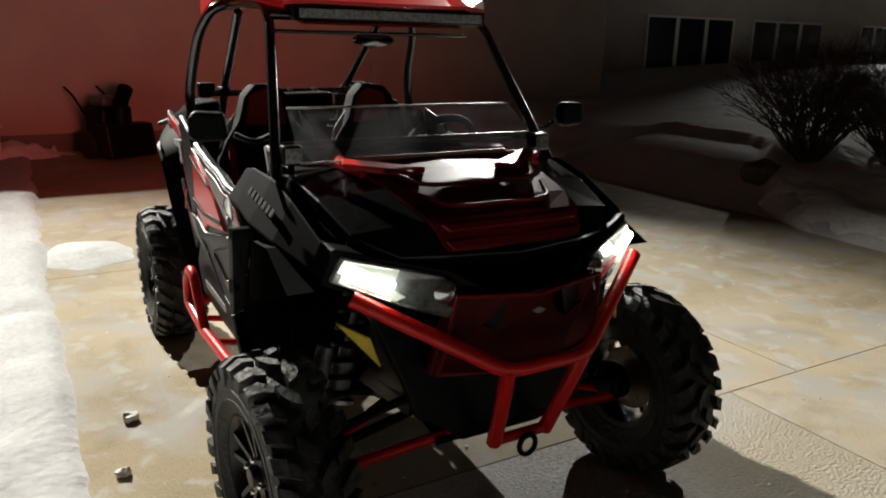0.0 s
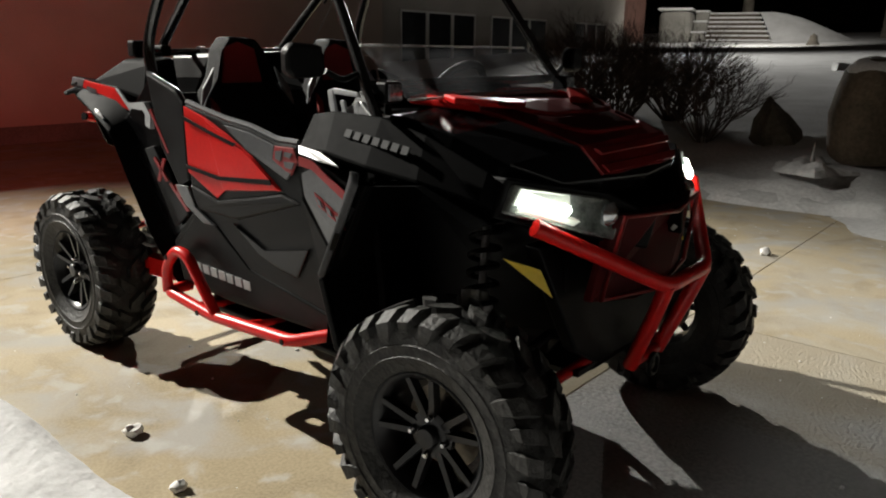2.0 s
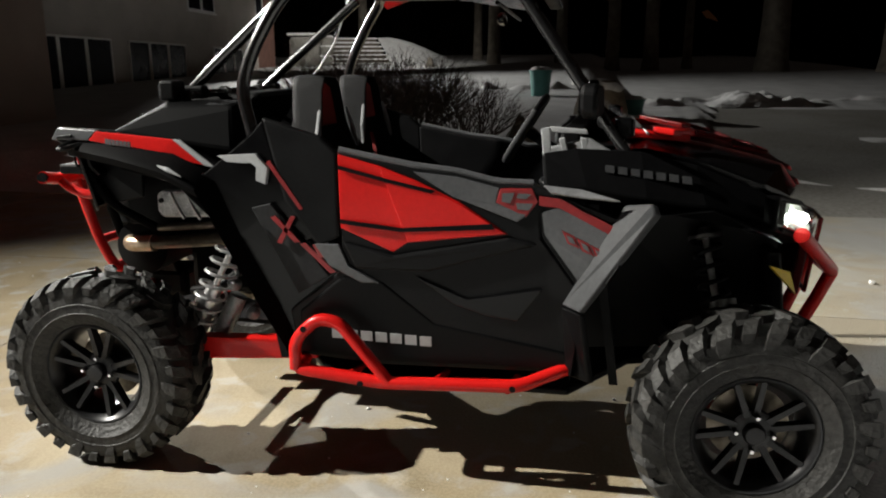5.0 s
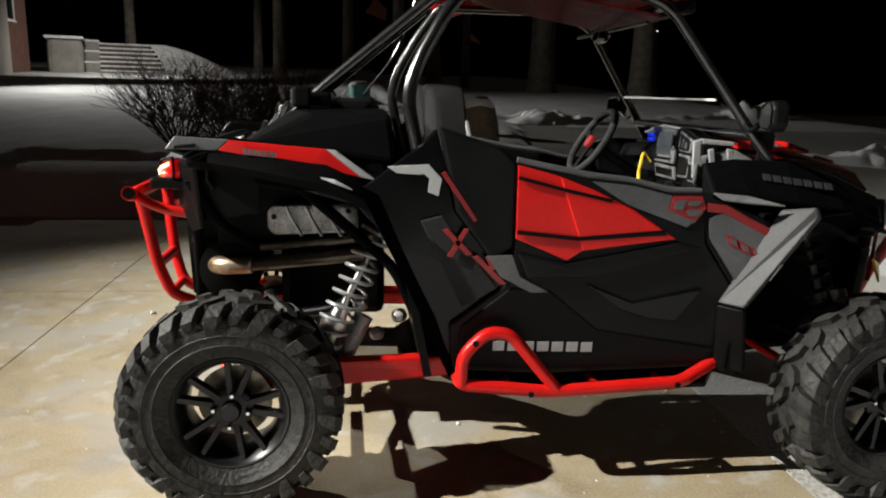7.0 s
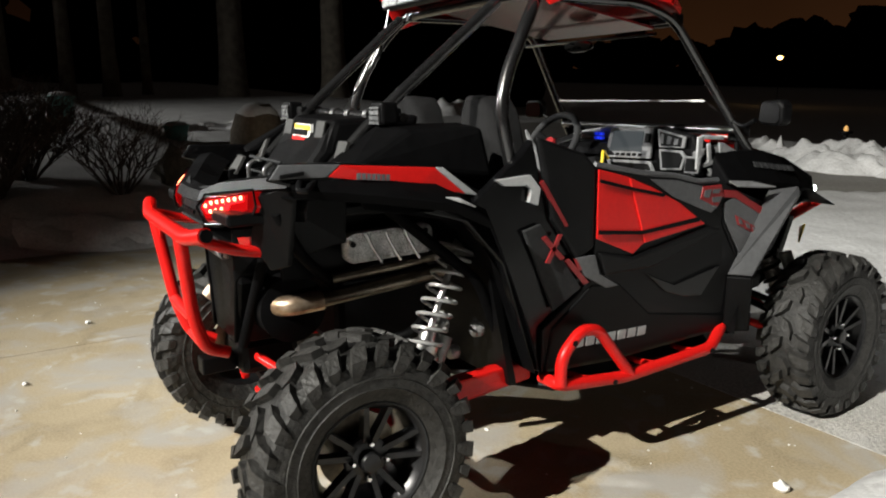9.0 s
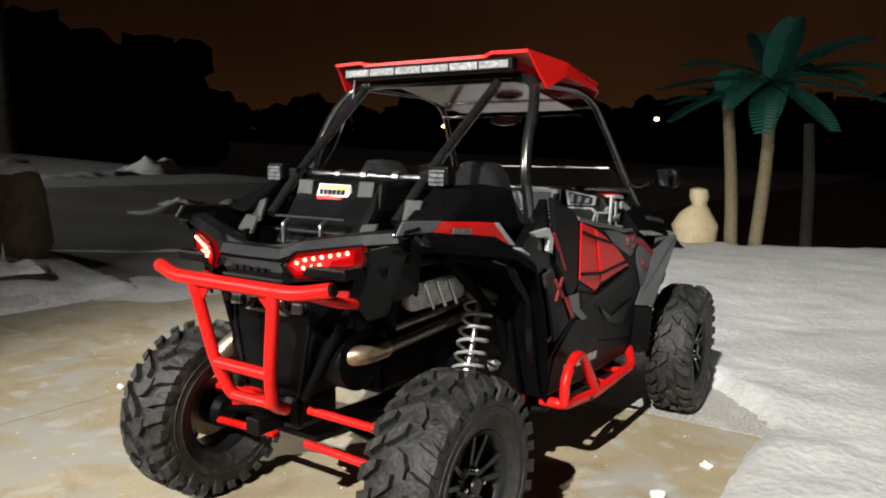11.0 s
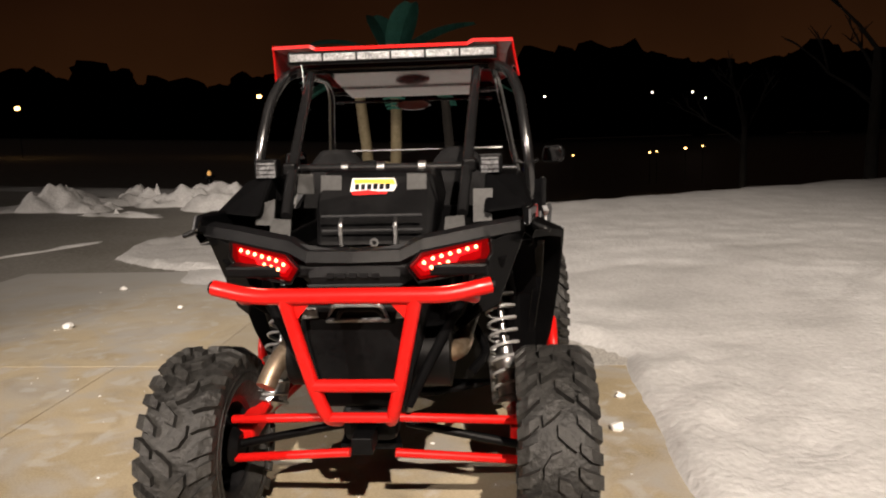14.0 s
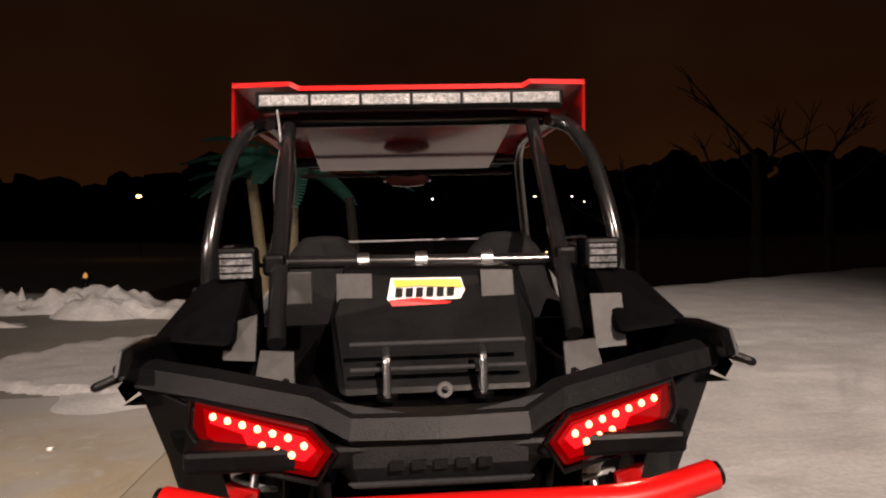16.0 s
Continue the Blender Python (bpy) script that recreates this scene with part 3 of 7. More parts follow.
def rim_mesh(w):
    """A ten-spoke rim whose face looks along +z."""
    bm = bmesh.new()
    h = w / 2
    add_lathe(bm, [(0.188, -h * 0.75), (0.172, -h * 0.70), (0.160, -h * 0.2), (0.160, h * 0.35), (0.176, h * 0.68), (0.190, h * 0.74), (0.194, h * 0.80), (0.186, h * 0.82),
                   (0.178, h * 0.76), (0.168, h * 0.62), (0.152, h * 0.35), (0.150, -h * 0.2), (0.165, -h * 0.66)], 48, closed=True)
    add_lathe(bm, [(0.001, h * 0.30), (0.062, h * 0.30), (0.072, h * 0.40), (0.070, h * 0.52), (0.050, h * 0.58), (0.001, h * 0.58)], 32)
    bm.verts.ensure_lookup_table()
    core, disc = bm.verts[0], bm.verts[-1]
    bm.edges.new((core, disc))
    for k in range(10):
        a = 2 * math.pi * (k + (0.13 if k % 2 else -0.13)) / 10
        m = pose(0, 0, 0, 0, 0, math.degrees(a))
        lo = [bm.verts.new(m @ Vector(p)) for p in ((0.045, -0.013, h * 0.30), (0.172, -0.010, h * 0.50), (0.172, 0.010, h * 0.50), (0.045, 0.013, h * 0.30))]
        hi = [bm.verts.new(m @ Vector(p)) for p in ((0.045, -0.010, h * 0.56), (0.174, -0.008, h * 0.74), (0.174, 0.008, h * 0.74), (0.045, 0.010, h * 0.56))]
        bm.faces.new(hi)
        bm.faces.new(lo[::-1])
        for i in range(4):
            bm.faces.new((lo[i], lo[(i + 1) % 4], hi[(i + 1) % 4], hi[i]))
        bm.edges.new((lo[0], disc))
    return bm


HUB_Z = 0.365
for fy, tw, tx, steer in ((1.143, 0.225, 0.722, 4.0), (-1.143, 0.258, 0.636, 0.0)):
    tyre_data, lug_data = tyre_mesh(0.372, tw)
    tyre_ob = part("tyre", tyre_data, RUBBER, None, "worn black rubber tyre with deep lugs", smooth=True)
    for s in (1, -1):
        m = Matrix.Translation((s * tx, fy, HUB_Z)) @ pose(0, 0, 0, 0, 0, steer) @ pose(0, 0, 0, 0, 90 * s, 0) @ pose(0, 0, 0, 0, 0, 17 * s + 40 * fy)
        wheel = part("wheel", rim_mesh(tw), WHEEL_BLACK, car, "satin black ten-spoke alloy wheel", smooth=True)
        wheel.matrix_basis = m
        t2 = tyre_ob if s == 1 else tyre_ob.copy()
        if s == -1:
            scene.collection.objects.link(t2)
        t2.parent = wheel
        for k in range(LUGS):
            for data in lug_data:
                knob = new("tread_lug", data)
                knob.parent = wheel
                knob.matrix_basis = pose(0, 0, 0, 0, 0, 360.0 * k / LUGS)
        h = tw / 2
        part("hub_cap", lathe([(0.001, h * 0.56), (0.034, h * 0.56), (0.034, h * 0.72), (0.028, h * 0.80), (0.001, h * 0.82)], 24), WHEEL_BLACK, wheel, smooth=True)
        # paler ring paints the highlight along the rim's lip
        part("rim_lip", lathe([(0.1895, h * 0.80), (0.194, h * 0.835), (0.1905, h * 0.85), (0.186, h * 0.83)], 40, closed=True), LETTER_GREY, wheel, smooth=True)
        part("brake_disc", lathe([(0.03, -h * 0.1), (0.125, -h * 0.1), (0.125, -h * 0.04), (0.03, -h * 0.04)], 32), PIPE_DARK, wheel, smooth=True)
        for k in range(4):
            a = math.pi / 2 * k + 0.4
            part("lug_nut", lathe([(0.010, h * 0.55), (0.010, h * 0.70), (0.006, h * 0.76), (0.001, h * 0.76)], 8, Matrix.Translation((0.056 * math.cos(a), 0.056 * math.sin(a), 0))), CHROME, wheel, "bright chrome lug nut", smooth=True)

# tub, floor and skid plate
part("floor_pan", slab([(-0.15, -0.56, 0.37), (0.15, -0.56, 0.37), (0.42, -0.40, 0.37), (0.56, -0.30, 0.37), (0.56, 0.58, 0.37), (0.24, 0.80, 0.375), (0.15, 1.30, 0.42), (-0.15, 1.30, 0.42), (-0.24, 0.80, 0.375), (-0.56, 0.58, 0.37), (-0.56, -0.30, 0.37), (-0.42, -0.40, 0.37)], (0, 0, -0.03)), BLACK_PLASTIC, car, bevel=0.01)
part("rear_skid_plate", slab([(-0.14, -0.56, 0.366), (0.06, -0.56, 0.366), (0.04, -0.95, 0.37), (0.10, -1.24, 0.42), (-0.12, -1.24, 0.42), (-0.16, -0.95, 0.37)], (0, 0, -0.02)), BLACK_PLASTIC, car)
part("firewall", slab([(-0.52, 0.72, 0.38), (0.52, 0.72, 0.38), (0.50, 0.62, 1.08), (-0.50, 0.62, 1.08)], (0, 0.03, 0)), BLACK_PLASTIC, car)
part("cab_rear_wall", slab([(-0.54, -0.46, 0.40), (0.54, -0.46, 0.40), (0.52, -0.62, 1.20), (-0.52, -0.62, 1.20)], (0, -0.03, 0)), BLACK_PLASTIC, car)

# doors and body sides
for s in (1, -1):
    door = panel("door", [(-0.20, 0.90), (-0.205, 1.19), (0.05, 1.142), (0.20, 1.126), (0.335, 1.094), (0.452, 1.092), (0.474, 1.02), (0.48, 0.92), (0.60, 0.755), (0.60, 0.653), (0.586, 0.444), (-0.06, 0.425), (-0.394, 0.445), (-0.41, 0.62), (-0.207, 0.78)],
                 GREY_PLASTIC, car, s, 0.0, 0.05, label="dark grey half door with red panel", bevel=0.008)
    panel("upper_panel", [(-0.197, 0.933), (-0.199, 1.182), (-0.057, 1.146), (0.068, 1.100), (0.213, 1.032), (0.370, 0.932), (0.036, 0.890), (-0.015, 0.856)], RED_PAINT, door, s, 0.008, 0.006, label="bright red door panel")
    panel("panel_fold", [(-0.055, 1.143), (0.068, 1.098), (0.213, 1.030), (0.366, 0.934), (0.037, 0.893)], RED_PAINT, door, s, 0.016, 0.008, bevel=0.006)
    panel("stripe", [(-0.198, 1.147), (-0.198, 1.134), (-0.037, 1.095), (0.12, 1.060), (0.135, 1.070), (-0.037, 1.107)], BLACK_PLASTIC, door, s, 0.019, 0.006, bevel=0)
    panel("stripe", [(-0.196, 0.964), (-0.196, 0.950), (0.016, 0.928), (0.330, 0.948), (0.320, 0.966), (0.016, 0.942)], BLACK_PLASTIC, door, s, 0.019, 0.006, bevel=0)
    panel("grey_strip", [(0.056, 1.130), (0.204, 1.116), (0.342, 1.083), (0.331, 1.035), (0.440, 1.004), (0.401, 0.974), (0.188, 1.051)], SILVER_GREY, door, s, 0.010, 0.006, label="silver grey decal strip")
    panel("red_strip", [(0.345, 1.082), (0.448, 1.084), (0.468, 1.042), (0.430, 0.990), (0.331, 1.035)], RED_DECAL, door, s, 0.011, 0.006)
    for q in ([(0.352, 1.066), (0.392, 1.070), (0.378, 1.034), (0.350, 1.040)], [(0.402, 1.068), (0.444, 1.066), (0.430, 1.050), (0.398, 1.052)], [(0.396, 1.036), (0.452, 1.036), (0.440, 1.014), (0.402, 1.016)], [(0.405, 1.004), (0.428, 1.000), (0.424, 0.990), (0.408, 0.996)]):
        panel("grey_wedge", q, SILVER_GREY, door, s, 0.014, 0.004, bevel=0)
    panel("moulding", [(0.060, 0.772), (0.235, 0.700), (0.300, 0.712), (0.490, 0.750), (0.405, 0.628), (0.300, 0.640), (0.190, 0.676)], BLACK_GLOSS, door, s, 0.010, 0.012, label="black moulded door recess", bevel=0.004)
    panel("moulding", [(-0.19, 0.885), (-0.015, 0.845), (0.376, 0.925), (0.47, 0.90), (0.10, 0.79), (-0.15, 0.79)], GREY_PLASTIC, door, s, 0.014, 0.02, bevel=0.010)
    panel("moulding", [(-0.37, 0.62), (-0.20, 0.76), (-0.06, 0.745), (0.12, 0.60), (0.58, 0.52), (0.575, 0.455), (-0.06, 0.435), (-0.385, 0.455)], BLACK_PLASTIC, door, s, 0.008, 0.016, bevel=0.008)
    bars("letter_mark", -0.260, 0.114, 0.524, 0.560, 7, DECAL, door, s, 0.012, drop=-0.012)
    # grey tube added to paint the light along the door's top edge
    part("door_edge", tube([(s * (side_x(z) - 0.012), y, z + 0.006) for y, z in ((-0.20, 1.19), (0.05, 1.143), (0.20, 1.127), (0.335, 1.095), (0.45, 1.093))], 0.011, 8, 0.03), SILVER_GREY, door, "grey strip for the lit top edge of the door", smooth=True)
    # front cowl decals behind the front arch
    cowl = panel("cowl", [(0.45, 1.06), (0.446, 1.10), (0.539, 1.060), (0.74, 0.985), (0.80, 1.03), (0.655, 0.78), (0.605, 0.70), (0.603, 0.755), (0.485, 0.92)],
                 GREY_PLASTIC, car, s, 0.0, 0.03)
    panel("grey_decal", [(0.480, 1.005), (0.540, 1.030), (0.735, 0.925), (0.66, 0.83), (0.614, 0.767), (0.49, 0.935)], SILVER_GREY, cowl, s, 0.006, 0.004, label="silver grey decal field", bevel=0)
    panel("red_decal", [(0.470, 1.060), (0.540, 1.052), (0.730, 0.958), (0.708, 0.938), (0.535, 1.024), (0.470, 1.030)], RED_DECAL, cowl, s, 0.009, 0.004, bevel=0)
    for k in range(3):
        y0, z0 = 0.545 + 0.046 * k, 0.952 - 0.022 * k
        panel("red_decal", [(y0, z0), (y0 + 0.040, z0 - 0.018), (y0 + 0.058, z0 - 0.056), (y0 + 0.020, z0 - 0.042)], RED_DECAL, cowl, s, 0.009, 0.004, bevel=0)
        panel("grey_decal", [(y0 + 0.013, z0 - 0.012), (y0 + 0.034, z0 - 0.022), (y0 + 0.044, z0 - 0.044), (y0 + 0.024, z0 - 0.036)], SILVER_GREY, cowl, s, 0.0125, 0.004, bevel=0)
    # plate beside the seat
    panel("seat_side_plate", [(-0.467, 1.299), (-0.258, 1.238), (-0.203, 1.19), (-0.203, 0.90), (-0.281, 0.86), (-0.40, 1.02)], GREY_PLASTIC, car, s, 0.004, 0.03, label="dark grey moulded plate beside the seat", bevel=0.012)
    # rear quarter: black slanted beam, grey field, decals
    quarter = panel("rear_quarter", [(-0.91, 1.09), (-0.70, 1.105), (-0.52, 1.24), (-0.47, 1.29), (-0.40, 1.02), (-0.209, 0.78), (-0.37, 0.60), (-0.412, 0.446), (-0.592, 0.885), (-0.735, 1.04)], BLACK_GLOSS, car, s, -0.02, 0.04, bevel=0.006)
    panel("grey_field", [(-0.520, 0.992), (-0.448, 1.010), (-0.250, 0.756), (-0.370, 0.686)], LETTER_GREY, quarter, s, 0.004, 0.016, label="slate grey decal field", bevel=0.004)
    panel("pale_mark", [(-0.632, 1.170), (-0.495, 1.178), (-0.453, 1.132), (-0.463, 1.075), (-0.497, 1.088), (-0.492, 1.132), (-0.512, 1.148), (-0.531, 1.146), (-0.600, 1.150)], LIGHT_GREY, quarter, s, 0.004, 0.02, bevel=0)
    panel("red_mark", [(-0.455, 1.150), (-0.442, 1.158), (-0.330, 0.995), (-0.342, 0.990)], RED_DECAL, quarter, s, 0.006, 0.01, bevel=0)
    for q in ([(-0.448, 0.962), (-0.430, 0.968), (-0.345, 0.880), (-0.364, 0.876)], [(-0.374, 0.968), (-0.358, 0.966), (-0.412, 0.870), (-0.430, 0.874)], [(-0.345, 0.872), (-0.325, 0.876), (-0.222, 0.774), (-0.244, 0.770)], [(-0.300, 0.872), (-0.285, 0.868), (-0.262, 0.826), (-0.278, 0.826)]):
        panel("red_mark", q, RED_DECAL, quarter, s, 0.010, 0.006, bevel=0)
    panel("grey_slash", [(-0.294, 0.874), (-0.206, 0.876), (-0.175, 0.800), (-0.069, 0.742), (-0.134, 0.740), (-0.244, 0.799)], SILVER_GREY, quarter, s, 0.012, 0.012, bevel=0.003)
    # fender top: red strip with grey trim, grey tail, black skirt
    fender = panel("rear_fender", [(-1.357, 1.206), (-1.318, 1.252), (-1.135, 1.247), (-0.831, 1.222), (-0.64, 1.125), (-0.593, 1.053), (-0.853, 1.100), (-1.016, 1.120), (-1.20, 1.160)], BLACK_GLOSS, car, s, 0.0, 0.06, 0.592, bevel=0.008)
    panel("red_strip", [(-1.18, 1.209), (-1.141, 1.242), (-0.831, 1.219), (-0.715, 1.128), (-0.886, 1.161)], RED_PAINT, fender, s, 0.0, 0.008, 0.600, label="glossy red fender strip")
    panel("grey_trim", [(-0.831, 1.219), (-0.799, 1.217), (-0.659, 1.115), (-0.715, 1.128)], LIGHT_GREY, fender, s, 0.0, 0.008, 0.6005)
    panel("tail_cap", [(-1.350, 1.209), (-1.318, 1.250), (-1.140, 1.244), (-1.184, 1.209)], SILVER_GREY, fender, s, 0.0, 0.008, 0.600, label="silver grey fender tail")
    bars("letter_mark", -1.098, -0.990, 1.199, 1.218, 7, SILVER_GREY, fender, s, 0.004, 0.0, 0.602, -0.010)
    panel("fuel_latch", [(-1.32, 1.222), (-1.25, 1.23), (-1.25, 1.218), (-1.32, 1.21)], BLACK_PLASTIC, fender, s, 0.006, 0.014, 0.605)
    # upper hump beside the cargo box
    hump = bmesh.new()
    rows = [[(s * 0.585, -1.10, 1.235), (s * 0.525, -0.88, 1.330), (s * 0.550, -0.616, 1.330), (s * 0.592, -0.60, 1.175)],
            [(s * 0.40, -1.14, 1.22), (s * 0.40, -0.94, 1.345), (s * 0.42, -0.63, 1.345), (s * 0.42, -0.60, 1.15)]]
    a, b = [[hump.verts.new(p) for p in r] for r in rows]
    hump.faces.new(a), hump.faces.new(b)
    for i in range(4):
        hump.faces.new((a[i], a[(i + 1) % 4], b[(i + 1) % 4], b[i]))
    part("bed_side", hump, FENDER_BLACK, car, bevel=0.018)
    # wheel arch liner
    part("rear_inner_panel", slab([(s * 0.44, -1.34, 1.16), (s * 0.44, -1.06, 1.14), (s * 0.44, -1.07, 0.98), (s * 0.40, -1.30, 0.93)], (-s * 0.02, 0, 0)), BLACK_PLASTIC, car, bevel=0.006)
    panel("fender_skirt", [(-1.10, 1.180), (-0.72, 1.125), (-0.63, 1.06), (-0.70, 1.030), (-0.95, 1.080), (-1.06, 1.10)], FENDER_BLACK, car, s, 0.0, 0.02, 0.578, bevel=0.006)
    part("rear_mudguard", slab([(s * 0.545, -1.272, 1.190), (s * 0.42, -1.345, 1.150), (s * 0.36, -1.36, 1.00), (s * 0.40, -1.31, 0.91), (s * 0.45, -1.27, 0.93)], (0, 0.014, 0)), BLACK_PLASTIC, car, bevel=0.004)
    part("arch_liner", loft([[(s * x, -1.30, 1.15), (s * x, -0.95, 1.12), (s * x, -0.70, 1.02), (s * x, -0.55, 0.80), (s * x, -0.42, 0.45)] for x in (0.60, 0.36)]), FENDER_BLACK, car)
    # flare ledge that stands out over the tyre and runs down behind the door
    outer = [(0.570, -1.290, 1.186), (0.640, -1.05, 1.158), (0.700, -0.83, 1.122), (0.708, -0.70, 1.060), (0.695, -0.60, 0.86), (0.670, -0.50, 0.64), (0.625, -0.42, 0.46)]
    inner = [(0.545, -1.270, 1.210), (0.590, -1.05, 1.196), (0.598, -0.83, 1.170), (0.600, -0.64, 1.080), (0.602, -0.545, 0.86), (0.602, -0.455, 0.64), (0.600, -0.40, 0.46)]
    flare_bm = loft([[(s * x, y, z) for x, y, z in inner], [(s * (x - 0.012), y, z + 0.008) for x, y, z in outer], [(s * x, y, z - 0.006) for x, y, z in outer], [(s * (x - 0.010), y + 0.012, z - 0.034) for x, y, z in outer], [(s * (x - 0.02), y + 0.02, z - 0.03) for x, y, z in inner]])
    flare_r = part("rear_flare", flare_bm, FENDER_BLACK, car, "black moulded rear wheel flare", smooth=True)
    part("pale_mark", slab([(s * 0.684, -0.845, 1.134), (s * 0.690, -0.80, 1.128), (s * 0.700, -0.745, 1.098), (s * 0.704, -0.80, 1.118)], (s * 0.003, 0, 0.004)), LIGHT_GREY, flare_r)
    # front flare and fender
    flare = part("front_flare", slab([(s * 0.722, 0.830, 1.055), (s * 0.726, 0.842, 1.022), (s * 0.697, 0.628, 0.692), (s * 0.622, 0.570, 0.692), (s * 0.645, 0.755, 1.035)], (s * 0.012, -0.02, 0.006)), FLARE_GREY, car, "silver grey front wheel flare", bevel=0.006)
    part("lower_flare", slab([(s * 0.697, 0.628, 0.690), (s * 0.668, 0.668, 0.445), (s * 0.600, 0.590, 0.440), (s * 0.622, 0.570, 0.690)], (s * 0.010, -0.02, 0.0)), BLACK_PLASTIC, flare, "black lower flare", bevel=0.006)
    part("reflector", slab([(s * 0.705, 0.70, 0.80), (s * 0.712, 0.735, 0.86), (s * 0.690, 0.715, 0.865), (s * 0.680, 0.68, 0.805)], (s * 0.014, -0.012, 0)), BLACK_PLASTIC, flare)
    ff = bmesh.new()
    rows = [[(s * 0.590, 0.47, 1.195), (s * 0.588, 0.58, 1.212), (s * 0.575, 0.78, 1.205), (s * 0.565, 0.95, 1.165), (s * 0.545, 1.16, 1.08), (s * 0.50, 1.22, 1.02)],
            [(s * 0.672, 0.485, 1.085), (s * 0.672, 0.62, 1.085), (s * 0.670, 0.80, 1.06), (s * 0.64, 0.98, 1.035), (s * 0.585, 1.16, 0.99), (s * 0.52, 1.24, 0.95)],
            [(s * 0.57, 0.485, 1.04), (s * 0.54, 0.60, 1.02), (s * 0.52, 0.82, 1.00), (s * 0.50, 0.98, 0.97), (s * 0.46, 1.16, 0.93), (s * 0.44, 1.24, 0.90)]]
    g = [[ff.verts.new(p) for p in r] for r in rows]
    for r0, r1 in ((0, 1), (1, 2), (2, 0)):
        for i in range(5):
            ff.faces.new((g[r0][i], g[r0][i + 1], g[r1][i + 1], g[r1][i]))
    ff.faces.new([r[0] for r in g]), ff.faces.new([r[-1] for r in g])
    fender_f = part("front_fender", ff, FENDER_BLACK, car, "glossy black front fender", bevel=0.010)
    for k in range(7):
        y0 = 0.672 + 0.039 * k
        zz = 1.158 - 0.030 * k / 6
        xx = 0.620 - 0.010 * (k / 6)
        part("letter_mark", slab([(s * xx, y0, zz), (s * xx, y0 + 0.027, zz - 0.003), (s * (xx + 0.014), y0 + 0.028, zz - 0.024), (s * (xx + 0.014), y0 + 0.001, zz - 0.021)], (s * 0.004, 0, 0.003)), LETTER_GREY, fender_f)
    # pale wedge: the lit, upward-facing ledge put into the colour
    part("silver_wedge", slab([(s * 0.664, 0.485, 1.092), (s * 0.684, 0.51, 1.072), (s * 0.696, 0.62, 1.062), (s * 0.700, 0.72, 1.056), (s * 0.676, 0.60, 1.084)], (s * 0.003, 0, 0.005)), TRIM_GREY, fender_f, "pale wedge painting the light on the upward ledge")
    part("inner_fender", slab([(s * 0.335, 0.60, 0.44), (s * 0.335, 0.62, 1.02), (s * 0.335, 1.02, 1.04), (s * 0.335, 1.28, 0.92), (s * 0.335, 1.30, 0.58), (s * 0.30, 1.22, 0.48)], (-s * 0.02, 0, 0)), BLACK_PLASTIC, car)
    part("front_arch", loft([[(s * x, 0.585, 0.44), (s * x, 0.62, 0.72), (s * x, 0.76, 1.00), (s * x, 1.0, 1.03), (s * x, 1.20, 0.94)] for x in (0.66, 0.33)]), BLACK_PLASTIC, car)
    part("headlight_surround", slab([(s * 0.53, 1.215, 1.065), (s * 0.565, 1.20, 0.955), (s * 0.34, 1.35, 0.885), (s * 0.12, 1.44, 0.82), (s * 0.09, 1.45, 0.92), (s * 0.24, 1.36, 1.005)], (0, -0.10, 0)), BLACK_PLASTIC, car, bevel=0.008)
    lightf = part("headlight", slab([(s * 0.520, 1.235, 1.048), (s * 0.548, 1.225, 0.968), (s * 0.36, 1.362, 0.900), (s * 0.262, 1.402, 0.868), (s * 0.232, 1.402, 0.935), (s * 0.26, 1.372, 0.990)], (0, -0.03, 0)), LAMP_BODY, car, "lit white headlight cluster", bevel=0.008)
    part("light_strip", slab([(s * 0.512, 1.245, 1.036), (s * 0.530, 1.238, 1.000), (s * 0.40, 1.330, 0.975), (s * 0.375, 1.312, 1.008)], (0, 0.004, 0)), HEAD_GLOW, lightf, "glowing running light")
    part("light_strip", slab([(s * 0.526, 1.247, 0.985), (s * 0.530, 1.244, 0.972), (s * 0.40, 1.343, 0.928), (s * 0.375, 1.350, 0.938), (s * 0.395, 1.338, 0.952)], (0, 0.004, 0)), HEAD_GLOW, lightf)
    for k in range(4):
        u = k / 3
        c = Vector((s * (0.505 - 0.095 * u), 1.258 + 0.062 * u, 0.998 - 0.026 * u))
        part("led", lathe([(0.001, 0.0), (0.017, 0.0), (0.015, 0.014), (0.001, 0.018)], 16, along(c, c + Vector((s * 0.25, 1, -0.05)))), LED_WHITE, lightf, smooth=True)
    part("projector_lens", lathe([(0.001, 0.0), (0.034, 0.0), (0.036, 0.012), (0.022, 0.026), (0.001, 0.032)], 24, along((s * 0.265, 1.375, 0.945), (s * 0.36, 2.3, 0.93))), REFLECTOR, lightf, smooth=True)
    part("side_marker", slab([(s * 0.52, 1.20, 0.835), (s * 0.45, 1.28, 0.80), (s * 0.43, 1.31, 0.72)], (s * 0.006, 0.006, 0)), YELLOW, car, "yellow triangular warning sticker")

